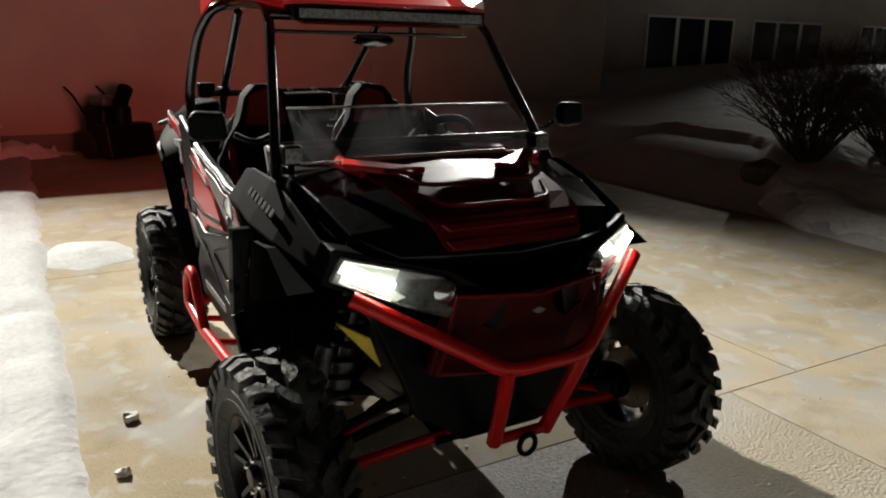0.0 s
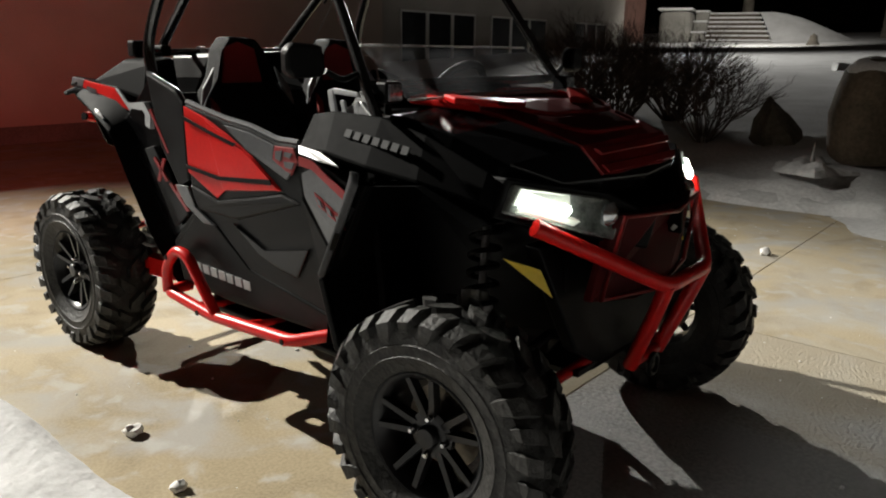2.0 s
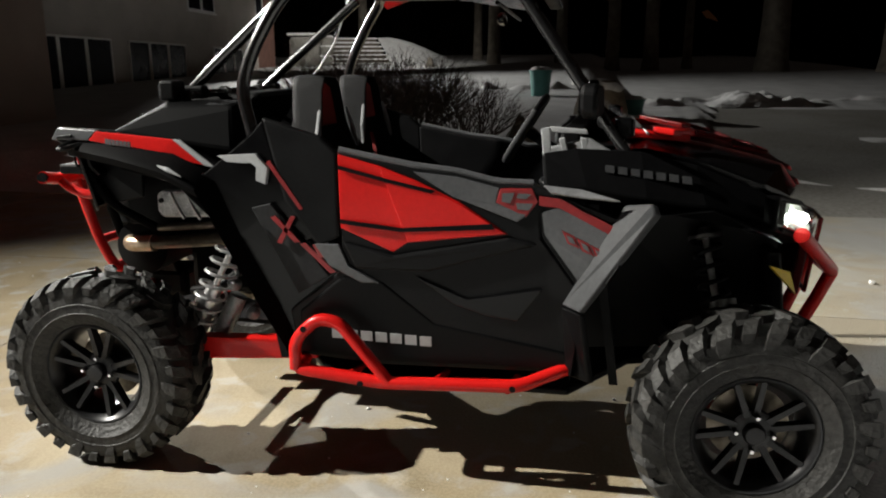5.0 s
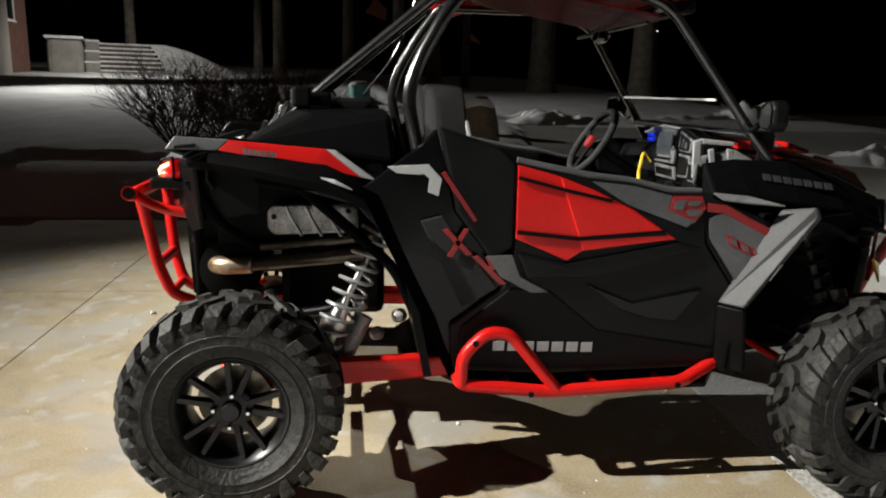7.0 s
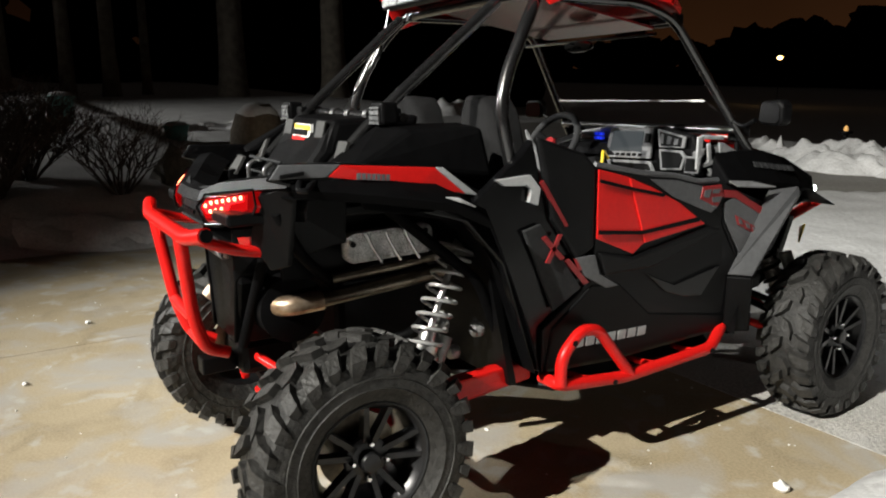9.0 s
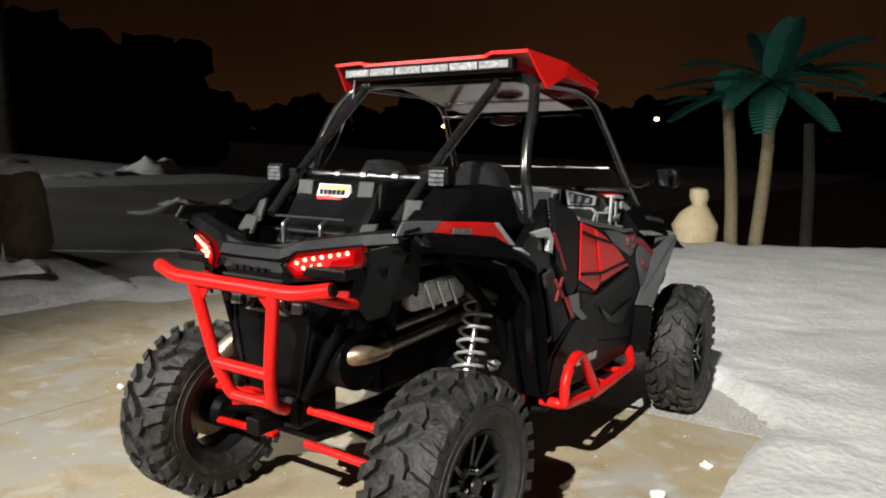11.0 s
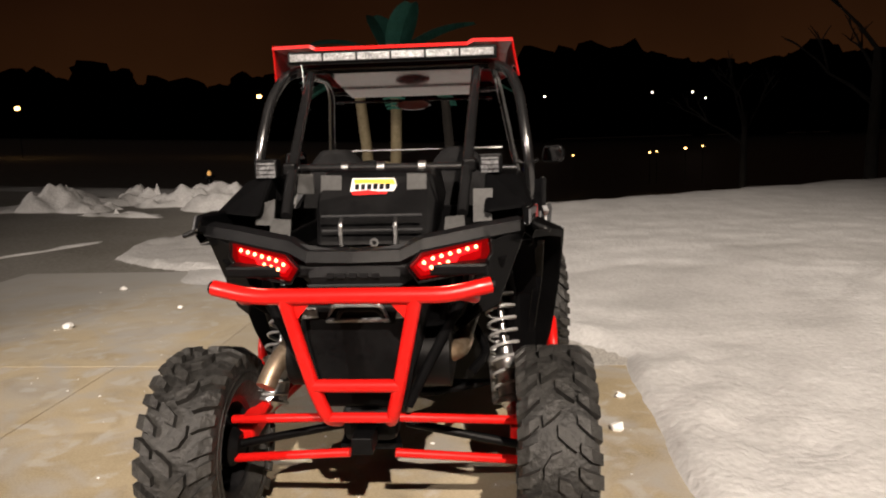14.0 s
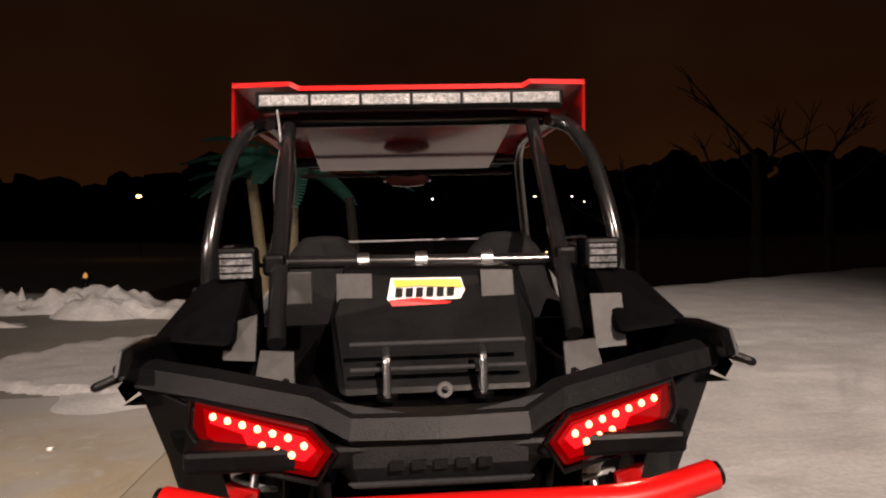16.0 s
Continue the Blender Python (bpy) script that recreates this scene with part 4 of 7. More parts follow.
# hood and front fascia
hood = bmesh.new()
hs = [[(-0.52, 0.60, 1.17), (-0.30, 0.62, 1.185), (0.0, 0.62, 1.19), (0.30, 0.62, 1.185), (0.52, 0.60, 1.17)],
      [(-0.52, 0.80, 1.165), (-0.30, 0.82, 1.185), (0.0, 0.84, 1.195), (0.30, 0.82, 1.185), (0.52, 0.80, 1.165)],
      [(-0.50, 1.00, 1.115), (-0.29, 1.05, 1.145), (0.0, 1.08, 1.155), (0.29, 1.05, 1.145), (0.50, 1.00, 1.115)],
      [(-0.47, 1.18, 1.04), (-0.27, 1.27, 1.075), (0.0, 1.30, 1.085), (0.27, 1.27, 1.075), (0.47, 1.18, 1.04)],
      [(-0.36, 1.30, 0.985), (-0.23, 1.38, 1.00), (0.0, 1.42, 1.005), (0.23, 1.38, 1.00), (0.36, 1.30, 0.985)]]
low = [[(x, y - 0.03, z - 0.06) for x, y, z in r] for r in hs]
rows = [[hood.verts.new(p) for p in r] for r in hs]
rlow = [[hood.verts.new(p) for p in r] for r in low]
for grid in (rows, rlow):
    for a, b in zip(grid, grid[1:]):
        for k in range(4):
            hood.faces.new((a[k], a[k + 1], b[k + 1], b[k]))
rim = rows[0] + [r[-1] for r in rows[1:]] + rows[-1][-2::-1] + [r[0] for r in rows[-2:0:-1]]
rim_low = rlow[0] + [r[-1] for r in rlow[1:]] + rlow[-1][-2::-1] + [r[0] for r in rlow[-2:0:-1]]
for i in range(len(rim)):
    hood.faces.new((rim[i], rim[(i + 1) % len(rim)], rim_low[(i + 1) % len(rim)], rim_low[i]))
hood_ob = part("hood", hood, BLACK_GLOSS, car, "glossy black hood with red scoops", bevel=0.006)
for s in (1, -1):
    part("hood_scoop", slab([(s * 0.14, 0.76, 1.19), (s * 0.32, 0.76, 1.18), (s * 0.29, 0.95, 1.155), (s * 0.18, 0.97, 1.16)], (0, 0, 0.018)), RED_DARK, hood_ob, "red hood insert", bevel=0.006)
centre = loft([[(x * k, y, z + 0.010) for x, y, z in ((-0.30, 0.98 + d, a - 0.004), (-0.16, 1.0 + d, a + 0.002), (0.0, 1.005 + d, a + 0.008), (0.16, 1.0 + d, a + 0.002), (0.30, 0.98 + d, a - 0.004))] for k, d, a in ((1.10, -0.22, 1.186), (1.06, -0.06, 1.172), (1.0, 0.06, 1.148), (0.94, 0.20, 1.108), (0.88, 0.30, 1.072), (0.78, 0.40, 1.008))])
strip_ob = part("hood_centre", centre, RED_DARK, hood_ob, "dark red hood centre")
sol = strip_ob.modifiers.new("thickness", "SOLIDIFY")
sol.thickness = 0.012
for s in (1, -1):
    part("scoop_lip", slab([(s * 0.13, 0.985, 1.176), (s * 0.36, 0.83, 1.20), (s * 0.385, 0.90, 1.19), (s * 0.20, 1.03, 1.17)], (0, 0, 0.022)), RED_PAINT, hood_ob, "bright red scoop lip", bevel=0.006)
    part("scoop_frame", slab([(s * 0.08, 0.70, 1.206), (s * 0.38, 0.70, 1.196), (s * 0.34, 0.96, 1.166), (s * 0.31, 0.94, 1.170), (s * 0.335, 0.74, 1.20), (s * 0.10, 0.735, 1.209)], (0, 0, 0.024)), RED_PAINT, hood_ob, bevel=0.006)
for k in range(2):
    ya, za = 1.10 + 0.13 * k, 1.160 - 0.052 * k
    part("hood_ridge", tube([(-0.27 + 0.03 * k, ya - 0.12, za + 0.034), (-0.20 + 0.02 * k, ya + 0.02, za - 0.002), (0.20 - 0.02 * k, ya + 0.02, za - 0.002), (0.27 - 0.03 * k, ya - 0.12, za + 0.034)], 0.008, 8, 0.06), RED_DARK, hood_ob, smooth=True)
for k in range(2):
    part("grille_bar", slab([(-0.24, 1.32 + 0.045 * k, 1.070 - 0.036 * k), (0.24, 1.32 + 0.045 * k, 1.070 - 0.036 * k), (0.22, 1.345 + 0.045 * k, 1.055 - 0.036 * k), (-0.22, 1.345 + 0.045 * k, 1.055 - 0.036 * k)], (0, 0.012, 0.008)), RED_DARK, hood_ob, bevel=0.003)
for ob in [hood_ob] + list(hood_ob.children):
    for v in ob.data.vertices:
        v.co.z += float(np.interp(v.co.y, (0.55, 0.70, 0.84, 1.08, 1.27, 1.36, 1.46), (0.012, 0.030, 0.043, 0.046, 0.056, 0.046, 0.010)))
        if v.co.y > 1.27:
            v.co.y = 1.27 + (v.co.y - 1.27) * 0.62
grille = part("grille", slab([(0.26, 1.40, 0.945), (0.10, 1.452, 0.935), (-0.10, 1.452, 0.935), (-0.26, 1.40, 0.945), (-0.30, 1.36, 0.68), (-0.12, 1.41, 0.655), (0.12, 1.41, 0.655), (0.30, 1.36, 0.68)], (0, -0.03, 0)), MESH_RED, car, "dark red mesh grille", bevel=0.006)
part("grille_rim", tube([(0.25, 1.425, 0.94), (0.0, 1.47, 0.925), (-0.25, 1.425, 0.94), (-0.285, 1.385, 0.69), (0.0, 1.43, 0.665), (0.285, 1.385, 0.69)], 0.008, 8, 0, closed=True), RED_DARK, grille, smooth=True)
part("badge", slab([(-0.03, 1.458, 0.868), (0.0, 1.458, 0.86), (0.022, 1.458, 0.872), (0.0, 1.458, 0.882)], (0, 0.004, 0)), SILVER_GREY, grille)
part("lower_fascia", slab([(0.44, 1.26, 0.86), (-0.44, 1.26, 0.86), (-0.315, 1.33, 0.52), (-0.20, 1.35, 0.450), (0.20, 1.35, 0.450), (0.315, 1.33, 0.52)], (0, -0.05, 0)), BLACK_PLASTIC, car, bevel=0.01)
part("front_skid_plate", slab([(0.24, 1.30, 0.42), (-0.24, 1.30, 0.42), (-0.16, 0.90, 0.36), (0.16, 0.90, 0.36)], (0, 0, -0.02)), BLACK_PLASTIC, car)

# front bumper
bumper = pipe("front_bumper", [(-0.50, 1.30, 0.93), (-0.14, 1.52, 0.725), (0.14, 1.52, 0.725), (0.50, 1.30, 0.93)], 0.024, RED_TUBE, car, "red tubular front bumper", 0.05)
for s in (1, -1):
    pipe("bumper_post", [(s * 0.135, 1.518, 0.728), (s * 0.12, 1.48, 0.62), (s * 0.095, 1.40, 0.42)], 0.024, RED_TUBE, bumper, radius=0)
    part("tube_cap", lathe([(0.001, 0), (0.025, 0), (0.025, 0.012), (0.001, 0.012)], 16, along((s * 0.50, 1.30, 0.93), (s * 0.58, 1.25, 0.975))), RED_TUBE, bumper)
pipe("bumper_bar", [(-0.10, 1.405, 0.43), (0.10, 1.405, 0.43)], 0.018, RED_TUBE, bumper, radius=0)
part("tow_hook", tube([(0.03 * math.cos(a) - 0.01, 1.43, 0.40 + 0.034 * math.sin(a)) for a in (2 * math.pi * k / 14 for k in range(14))], 0.009, 8, 0, closed=True), BLACK_PLASTIC, car, smooth=True)

# suspension and shocks
def shock(a, b, mat, r=0.045, turns=7, wire=0.0085):
    a, b = Vector(a), Vector(b)
    m = along(a, b)
    n = (b - a).length
    body = part("shock_absorber", lathe([(0.014, 0), (0.020, 0.01), (r * 0.78, 0.04), (r * 0.78, n * 0.30), (r * 0.86, n * 0.31), (r * 0.86, n * 0.36), (r * 0.55, n * 0.38), (r * 0.5, n * 0.44), (0.012, n * 0.46), (0.012, n * 0.93), (0.024, n * 0.95), (0.018, n)], 20, m), STEEL if mat is SPRING else ALUMINIUM, car, "silver shock absorber with coil spring", smooth=True)
    pts = [m @ Vector((r * math.cos(2 * math.pi * turns * k / (turns * 14)), r * math.sin(2 * math.pi * turns * k / (turns * 14)), n * (0.08 + 0.84 * k / (turns * 14)))) for k in range(turns * 14 + 1)]
    part("coil_spring", tube(pts, wire, 8, 0), mat, body, smooth=True)
    for u in (0.07, 0.93):
        part("spring_seat", lathe([(0.02, -0.006), (r + 0.012, -0.006), (r + 0.012, 0.006), (0.02, 0.006)], 20, m @ Matrix.Translation((0, 0, n * u))), STEEL, body, smooth=True)
    part("reservoir", lathe([(0.001, 0), (r * 0.62, 0.004), (r * 0.62, n * 0.36), (0.001, n * 0.365)], 16, m @ Matrix.Translation((0.02, (-r - 0.036) if mat is SPRING else r + 0.036, n * 0.08))), ALUMINIUM, body, smooth=True)


for s in (1, -1):
    shock((s * 0.49, -0.900, 0.405), (s * 0.43, -0.630, 0.945), SPRING, 0.058, 10, 0.0066)
    shock((s * 0.50, 1.10, 0.50), (s * 0.36, 1.02, 0.92), BLACK_PLASTIC)
    # trailing arm and radius rods at the rear
    part("trailing_arm", slab([(s * 0.50, -0.36, 0.46), (s * 0.50, -0.36, 0.385), (s * 0.56, -0.85, 0.375), (s * 0.55, -1.12, 0.36), (s * 0.55, -1.12, 0.43), (s * 0.56, -0.85, 0.465)], (-s * 0.07, 0, 0)), RED_TUBE, car, "red boxed trailing arm", bevel=0.012)
    pipe("radius_rod", [(s * 0.10, -1.28, 0.535), (s * 0.53, -1.18, 0.485)], 0.016, RED_TUBE, car, radius=0)
    pipe("radius_rod", [(s * 0.08, -1.28, 0.405), (s * 0.53, -1.18, 0.335)], 0.016, RED_TUBE, car, radius=0)
    pipe("axle_shaft", [(s * 0.10, -1.12, 0.45), (s * 0.55, -1.143, 0.37)], 0.016, BLACK_PLASTIC, car, radius=0)
    pipe("front_axle_shaft", [(s * 0.10, 1.12, 0.47), (s * 0.60, 1.143, 0.37)], 0.016, BLACK_PLASTIC, car, radius=0)
    for ya, yb in ((1.28, 1.17), (0.90, 1.10)):
        pipe("lower_control_arm", [(s * 0.15, ya, 0.425), (s * 0.60, yb, 0.315)], 0.019, RED_TUBE, car, "red lower control arm", radius=0)
        pipe("upper_control_arm", [(s * 0.24, ya - 0.03, 0.58), (s * 0.58, yb, 0.45)], 0.015, BLACK_PLASTIC, car, radius=0)
    part("hub_carrier", lathe([(0.05, -0.06), (0.075, -0.03), (0.075, 0.03), (0.05, 0.06)], 16, Matrix.Translation((s * 0.58, -1.143, HUB_Z)) @ pose(0, 0, 0, 0, 90, 0)), BLACK_PLASTIC, car, smooth=True)
    part("knuckle", lathe([(0.045, -0.05), (0.07, -0.03), (0.07, 0.03), (0.045, 0.05)], 16, Matrix.Translation((s * 0.60, 1.143, HUB_Z)) @ pose(0, 0, 0, 0, 90, 0)), BLACK_PLASTIC, car, smooth=True)
    # rock slider
    slider = pipe("rock_slider", [(s * 0.58, -0.375, 0.425), (s * 0.685, -0.375, 0.425), (s * 0.685, -0.06, 0.392), (s * 0.68, 0.42, 0.415), (s * 0.60, 0.575, 0.460)], 0.023, RED_TUBE, car, "red tubular rock slider", 0.04)
    pipe("slider_hoop", [(s * 0.685, -0.373, 0.425), (s * 0.685, -0.373, 0.53), (s * 0.685, -0.285, 0.615), (s * 0.685, -0.205, 0.605), (s * 0.685, -0.035, 0.40)], 0.022, RED_TUBE, slider, radius=0.06)
    for y in (-0.2, 0.12, 0.38):
        pipe("slider_strut", [(s * 0.685, y, 0.40), (s * 0.50, y + 0.02, 0.37)], 0.014, RED_TUBE, slider, radius=0)
    for y, z in ((-0.33, 0.58), (-0.13, 0.392), (0.40, 0.415)):
        part("bolt_hole", lathe([(0.001, 0), (0.011, 0), (0.011, 0.004), (0.001, 0.004)], 12, Matrix.Translation((s * 0.707, y, z)) @ pose(0, 0, 0, 0, 90 * s, 0)), BLACK_PLASTIC, slider)

# engine bay
block("engine", (-0.26, -1.02, 0.54), (0.22, -0.62, 0.82), BLACK_PLASTIC, car, "dark engine and gearbox", 0.03)
shield = part("heat_shield", slab([(0.386, -1.040, 0.900), (0.380, -1.050, 0.918), (0.382, -1.050, 0.980), (0.388, -1.030, 0.998), (0.404, -0.755, 1.008), (0.408, -0.728, 0.998), (0.410, -0.722, 0.918), (0.406, -0.742, 0.904), (0.390, -1.020, 0.892)], (-0.045, 0.0, 0)), SHIELD, car, "ribbed silver heat shield", bevel=0.014)
for y in (-0.96, -0.89, -0.82):
    x = 0.388 + (y + 1.05) * 0.07
    part("rib", tube([(x + 0.001, y - 0.02, 0.995), (x + 0.003, y, 0.95), (x + 0.004, y + 0.035, 0.892)], 0.006, 8, 0.02), STEEL, shield, smooth=True)
for y, z in ((-1.025, 0.960), (-0.76, 0.985)):
    part("bolt_hole", lathe([(0.001, 0), (0.010, 0), (0.010, 0.006), (0.001, 0.006)], 10, Matrix.Translation((0.386 + (y + 1.05) * 0.07, y, z)) @ pose(0, 0, 0, 0, 90, 5)), BLACK_PLASTIC, shield)
for s in (1, -1):
    # black sheet added behind the shield to darken the open bay
    part("engine_shroud", slab([(s * 0.29, -1.24, 0.84), (s * 0.29, -0.60, 0.86), (s * 0.29, -0.60, 1.17), (s * 0.29, -1.24, 1.17)], (-s * 0.015, 0, 0)), BLACK_PLASTIC, car, bevel=0.006)
    part("cover_side", slab([(s * 0.19, -1.37, 0.84), (s * 0.14, -1.37, 0.61), (s * 0.14, -1.14, 0.60), (s * 0.24, -1.14, 0.84), (s * 0.24, -1.22, 1.02), (s * 0.20, -1.37, 1.02)], (-s * 0.012, 0, 0)), BLACK_PLASTIC, car, bevel=0.004)
pipe("exhaust_pipe", [(0.36, -0.66, 0.825), (0.35, -0.80, 0.805), (0.318, -1.14, 0.768)], 0.027, PIPE_DARK, car, "dark exhaust pipe", 0.10, 16)
pipe("exhaust_bend", [(0.320, -1.115, 0.770), (0.312, -1.23, 0.762), (0.225, -1.275, 0.752)], 0.035, EXHAUST, car, "heat-tinted exhaust bend", 0.08, 16)
pipe("heat_tube", [(0.37, -0.66, 0.885), (0.355, -0.82, 0.862), (0.33, -1.10, 0.836)], 0.016, PIPE_DARK, car, "", 0.06, 12)
pipe("exhaust_tip", [(-0.28, -1.16, 0.79), (-0.33, -1.28, 0.72), (-0.35, -1.33, 0.66)], 0.034, EXHAUST, car, "", 0.06, 16)
part("muffler", lathe([(0.02, -0.30), (0.11, -0.28), (0.115, 0.28), (0.02, 0.30)], 28, Matrix.Translation((0, -1.20, 0.74)) @ pose(0, 0, 0, 0, 90, 0)), BLACK_PLASTIC, car, smooth=True)
pipe("coolant_hose", [(0.34, -0.70, 0.70), (0.40, -0.80, 0.62), (0.33, -0.95, 0.58)], 0.018, BLACK_PLASTIC, car)
for q in ((0.44, -0.58, 0.60), (0.40, -0.66, 0.52), (0.42, -0.72, 0.64)):
    part("fitting", lathe([(0.001, 0), (0.026, 0), (0.026, 0.03), (0.014, 0.04), (0.001, 0.05)], 14, Matrix.Translation(q) @ pose(0, 0, 0, 0, 70, 20)), ALUMINIUM, car, smooth=True)
part("rear_cover", slab([(-0.19, -1.36, 0.955), (0.17, -1.36, 0.955), (0.20, -1.36, 0.83), (0.13, -1.36, 0.60), (-0.16, -1.36, 0.60), (-0.22, -1.36, 0.83)], (0, 0.10, 0)), BLACK_PLASTIC, car, bevel=0.012)
part("cover_handle", tube([(-0.08, -1.37, 0.905), (-0.06, -1.39, 0.945), (0.06, -1.39, 0.945), (0.08, -1.37, 0.905)], 0.008, 8, 0.02), GREY_PLASTIC, car, smooth=True)
part("cover_frame", tube([(-0.115, -1.372, 0.905), (-0.085, -1.385, 0.958), (0.065, -1.385, 0.958), (0.095, -1.372, 0.905)], 0.009, 8, 0.015, closed=True), ALUMINIUM, car, "grey handle frame on the rear cover", smooth=True)
for x in (-0.165, 0.145):
    part("cover_bracket", slab([(x - 0.022, -1.37, 0.950), (x + 0.02, -1.37, 0.950), (x + 0.026, -1.37, 0.915), (x - 0.03, -1.37, 0.910)], (0, -0.012, 0)), ALUMINIUM, car, bevel=0.003)
part("gearbox", box((-0.09, -1.34, 0.465), (0.10, -1.12, 0.60)), BLACK_PLASTIC, car, bevel=0.03)
part("tow_hitch", box((-0.035, -1.46, 0.475), (0.035, -1.34, 0.535)), BLACK_PLASTIC, car, bevel=0.006)
for s in (1, -1):
    pipe("frame_tube", [(s * 0.14, -1.34, 0.60), (s * 0.34, -1.30, 0.98)], 0.018, FENDER_BLACK, car, radius=0)
    pipe("frame_tube", [(s * 0.46, -0.42, 0.40), (s * 0.50, -0.60, 0.80), (s * 0.46, -0.95, 1.10)], 0.02, FENDER_BLACK, car)
    pipe("frame_tube", [(s * 0.46, -1.30, 1.10), (s * 0.43, -1.22, 0.95), (s * 0.30, -1.05, 0.80)], 0.018, FENDER_BLACK, car)

# rear fascia, tail lights
deck = bmesh.new()
prof = [(0.535, -1.275, 1.206), (0.40, -1.330, 1.192), (0.215, -1.400, 1.166), (0.145, -1.440, 1.138), (0.0, -1.446, 1.136)]


def mirrored(row):
    return row + [(-x, y, z) for x, y, z in row[-2::-1]]


def moved(row, kx, dy, dz, arch=0.0):
    return mirrored([(x * kx, y + dy, z + dz + arch * (abs(x) / 0.55) ** 1.5) for x, y, z in row])


def sunk(row, kx, dy, dz):
    """As moved, but set back where the lights sit."""
    return mirrored([(x * kx, y + dy + (0.045 if x > 0.16 else 0.0), z + dz - 0.03 * (x / 0.55) ** 1.5) for x, y, z in row])


rows = [moved(prof, 0.93, 0.10, -0.030), moved(prof, 0.97, 0.034, 0.006), moved(prof, 1.0, 0.0, 0.0), moved(prof, 1.0, -0.012, -0.022),
        sunk(prof, 0.985, 0.010, -0.034), sunk(prof, 0.96, 0.004, -0.070), sunk(prof, 0.90, 0.016, -0.104), moved(prof, 0.80, 0.060, -0.115, -0.02)]
g = [[deck.verts.new(p) for p in r] for r in rows]
for a, b in zip(g, g[1:]):
    for k in range(len(a) - 1):
        deck.faces.new((a[k], a[k + 1], b[k + 1], b[k]))
fascia = part("rear_fascia", deck, GREY_PLASTIC, car, "glossy black rear fascia")
sol = fascia.modifiers.new("thickness", "SOLIDIFY")
sol.thickness, sol.offset = 0.010, 1
for s in (1, -1):
    # lighter grey strip: light caught by the top edge, put into the colour
    part("fascia_lip", slab([(s * 0.002, -1.413, 1.1445), (s * 0.142, -1.408, 1.1465), (s * 0.206, -1.369, 1.174), (s * 0.212, -1.397, 1.170), (s * 0.146, -1.438, 1.1425), (s * 0.002, -1.444, 1.1405)], (0, 0, 0.004)), LETTER_GREY, fascia, "grey strip painting the light on the fascia's top lip")
for k in range(5):
    part("fascia_mark", box((-0.085 + 0.036 * k, -1.462, 1.062), (-0.062 + 0.036 * k, -1.454, 1.076)), GREY_PLASTIC, fascia)
part("fascia_slot", slab([(-0.155, -1.452, 1.040), (0.155, -1.452, 1.040), (0.145, -1.448, 1.030), (-0.145, -1.448, 1.030)], (0, 0.012, 0)), LETTER_GREY, fascia, bevel=0.003)
for s in (1, -1):
    def on_lamp(x, z, out=0.0):
        """A point of the slanted tail light face."""
        return Vector((s * x, -1.358 - (0.415 - x) * 0.43 - out, z))

    tl = part("tail_light", slab([on_lamp(x, z) for x, z in ((0.418, 1.166), (0.212, 1.134), (0.176, 1.096), (0.206, 1.050), (0.395, 1.070), (0.424, 1.118))], (0, 0.03, 0)), TAIL_GLOW, car, "lit red tail light", bevel=0.006)
    # two glowing plates added to imitate the red halo of the LEDs
    part("light_guide", slab([on_lamp(x, z, 0.003) for x, z in ((0.400, 1.154), (0.216, 1.124), (0.190, 1.096), (0.212, 1.064), (0.330, 1.076), (0.395, 1.108))], (0, -0.003, 0)), TAIL_INNER, tl, "glowing plate added for the LEDs' red halo")
    part("light_strip", slab([on_lamp(x, z, 0.007) for x, z in ((0.385, 1.150), (0.220, 1.118), (0.203, 1.100), (0.222, 1.080), (0.318, 1.096), (0.330, 1.118), (0.388, 1.132))], (0, -0.002, 0)), TAIL_HOT, tl, "brighter red halo plate around the LED rows")
    for k in range(10):
        x, z = (0.381 - 0.0265 * k, 1.143 - 0.0052 * k - (0.006 if k == 6 else 0)) if k < 7 else (0.294 - 0.0255 * (k - 7), 1.101 - 0.0058 * (k - 7))
        part("led", lathe([(0.001, 0), (0.0066, 0), (0.0052, 0.005), (0.001, 0.0068)], 10, Matrix.Translation(on_lamp(x, z, 0.009)) @ pose(0, 0, 0, 90, 0, 0)), LED_RED, tl)
    part("light_frame", tube([on_lamp(x, z, 0.003) for x, z in ((0.424, 1.170), (0.212, 1.140), (0.168, 1.096), (0.202, 1.044), (0.398, 1.064), (0.431, 1.118))], 0.0045, 6, 0, closed=True), BLACK_GLOSS, tl, smooth=True)
    part("reflector", slab([(s * 0.37, -1.362, 1.02), (s * 0.31, -1.385, 1.01), (s * 0.315, -1.375, 0.975), (s * 0.36, -1.36, 0.98)], (0, 0.02, 0)), TAIL_RED, car, "red reflector", bevel=0.003)
    part("tail_hook", tube([(s * 0.525, -1.235, 1.212), (s * 0.575, -1.270, 1.196), (s * 0.612, -1.285, 1.180), (s * 0.618, -1.262, 1.178), (s * 0.580, -1.235, 1.190), (s * 0.550, -1.20, 1.200)], 0.0085, 8, 0.012), GREY_PLASTIC, car, smooth=True)

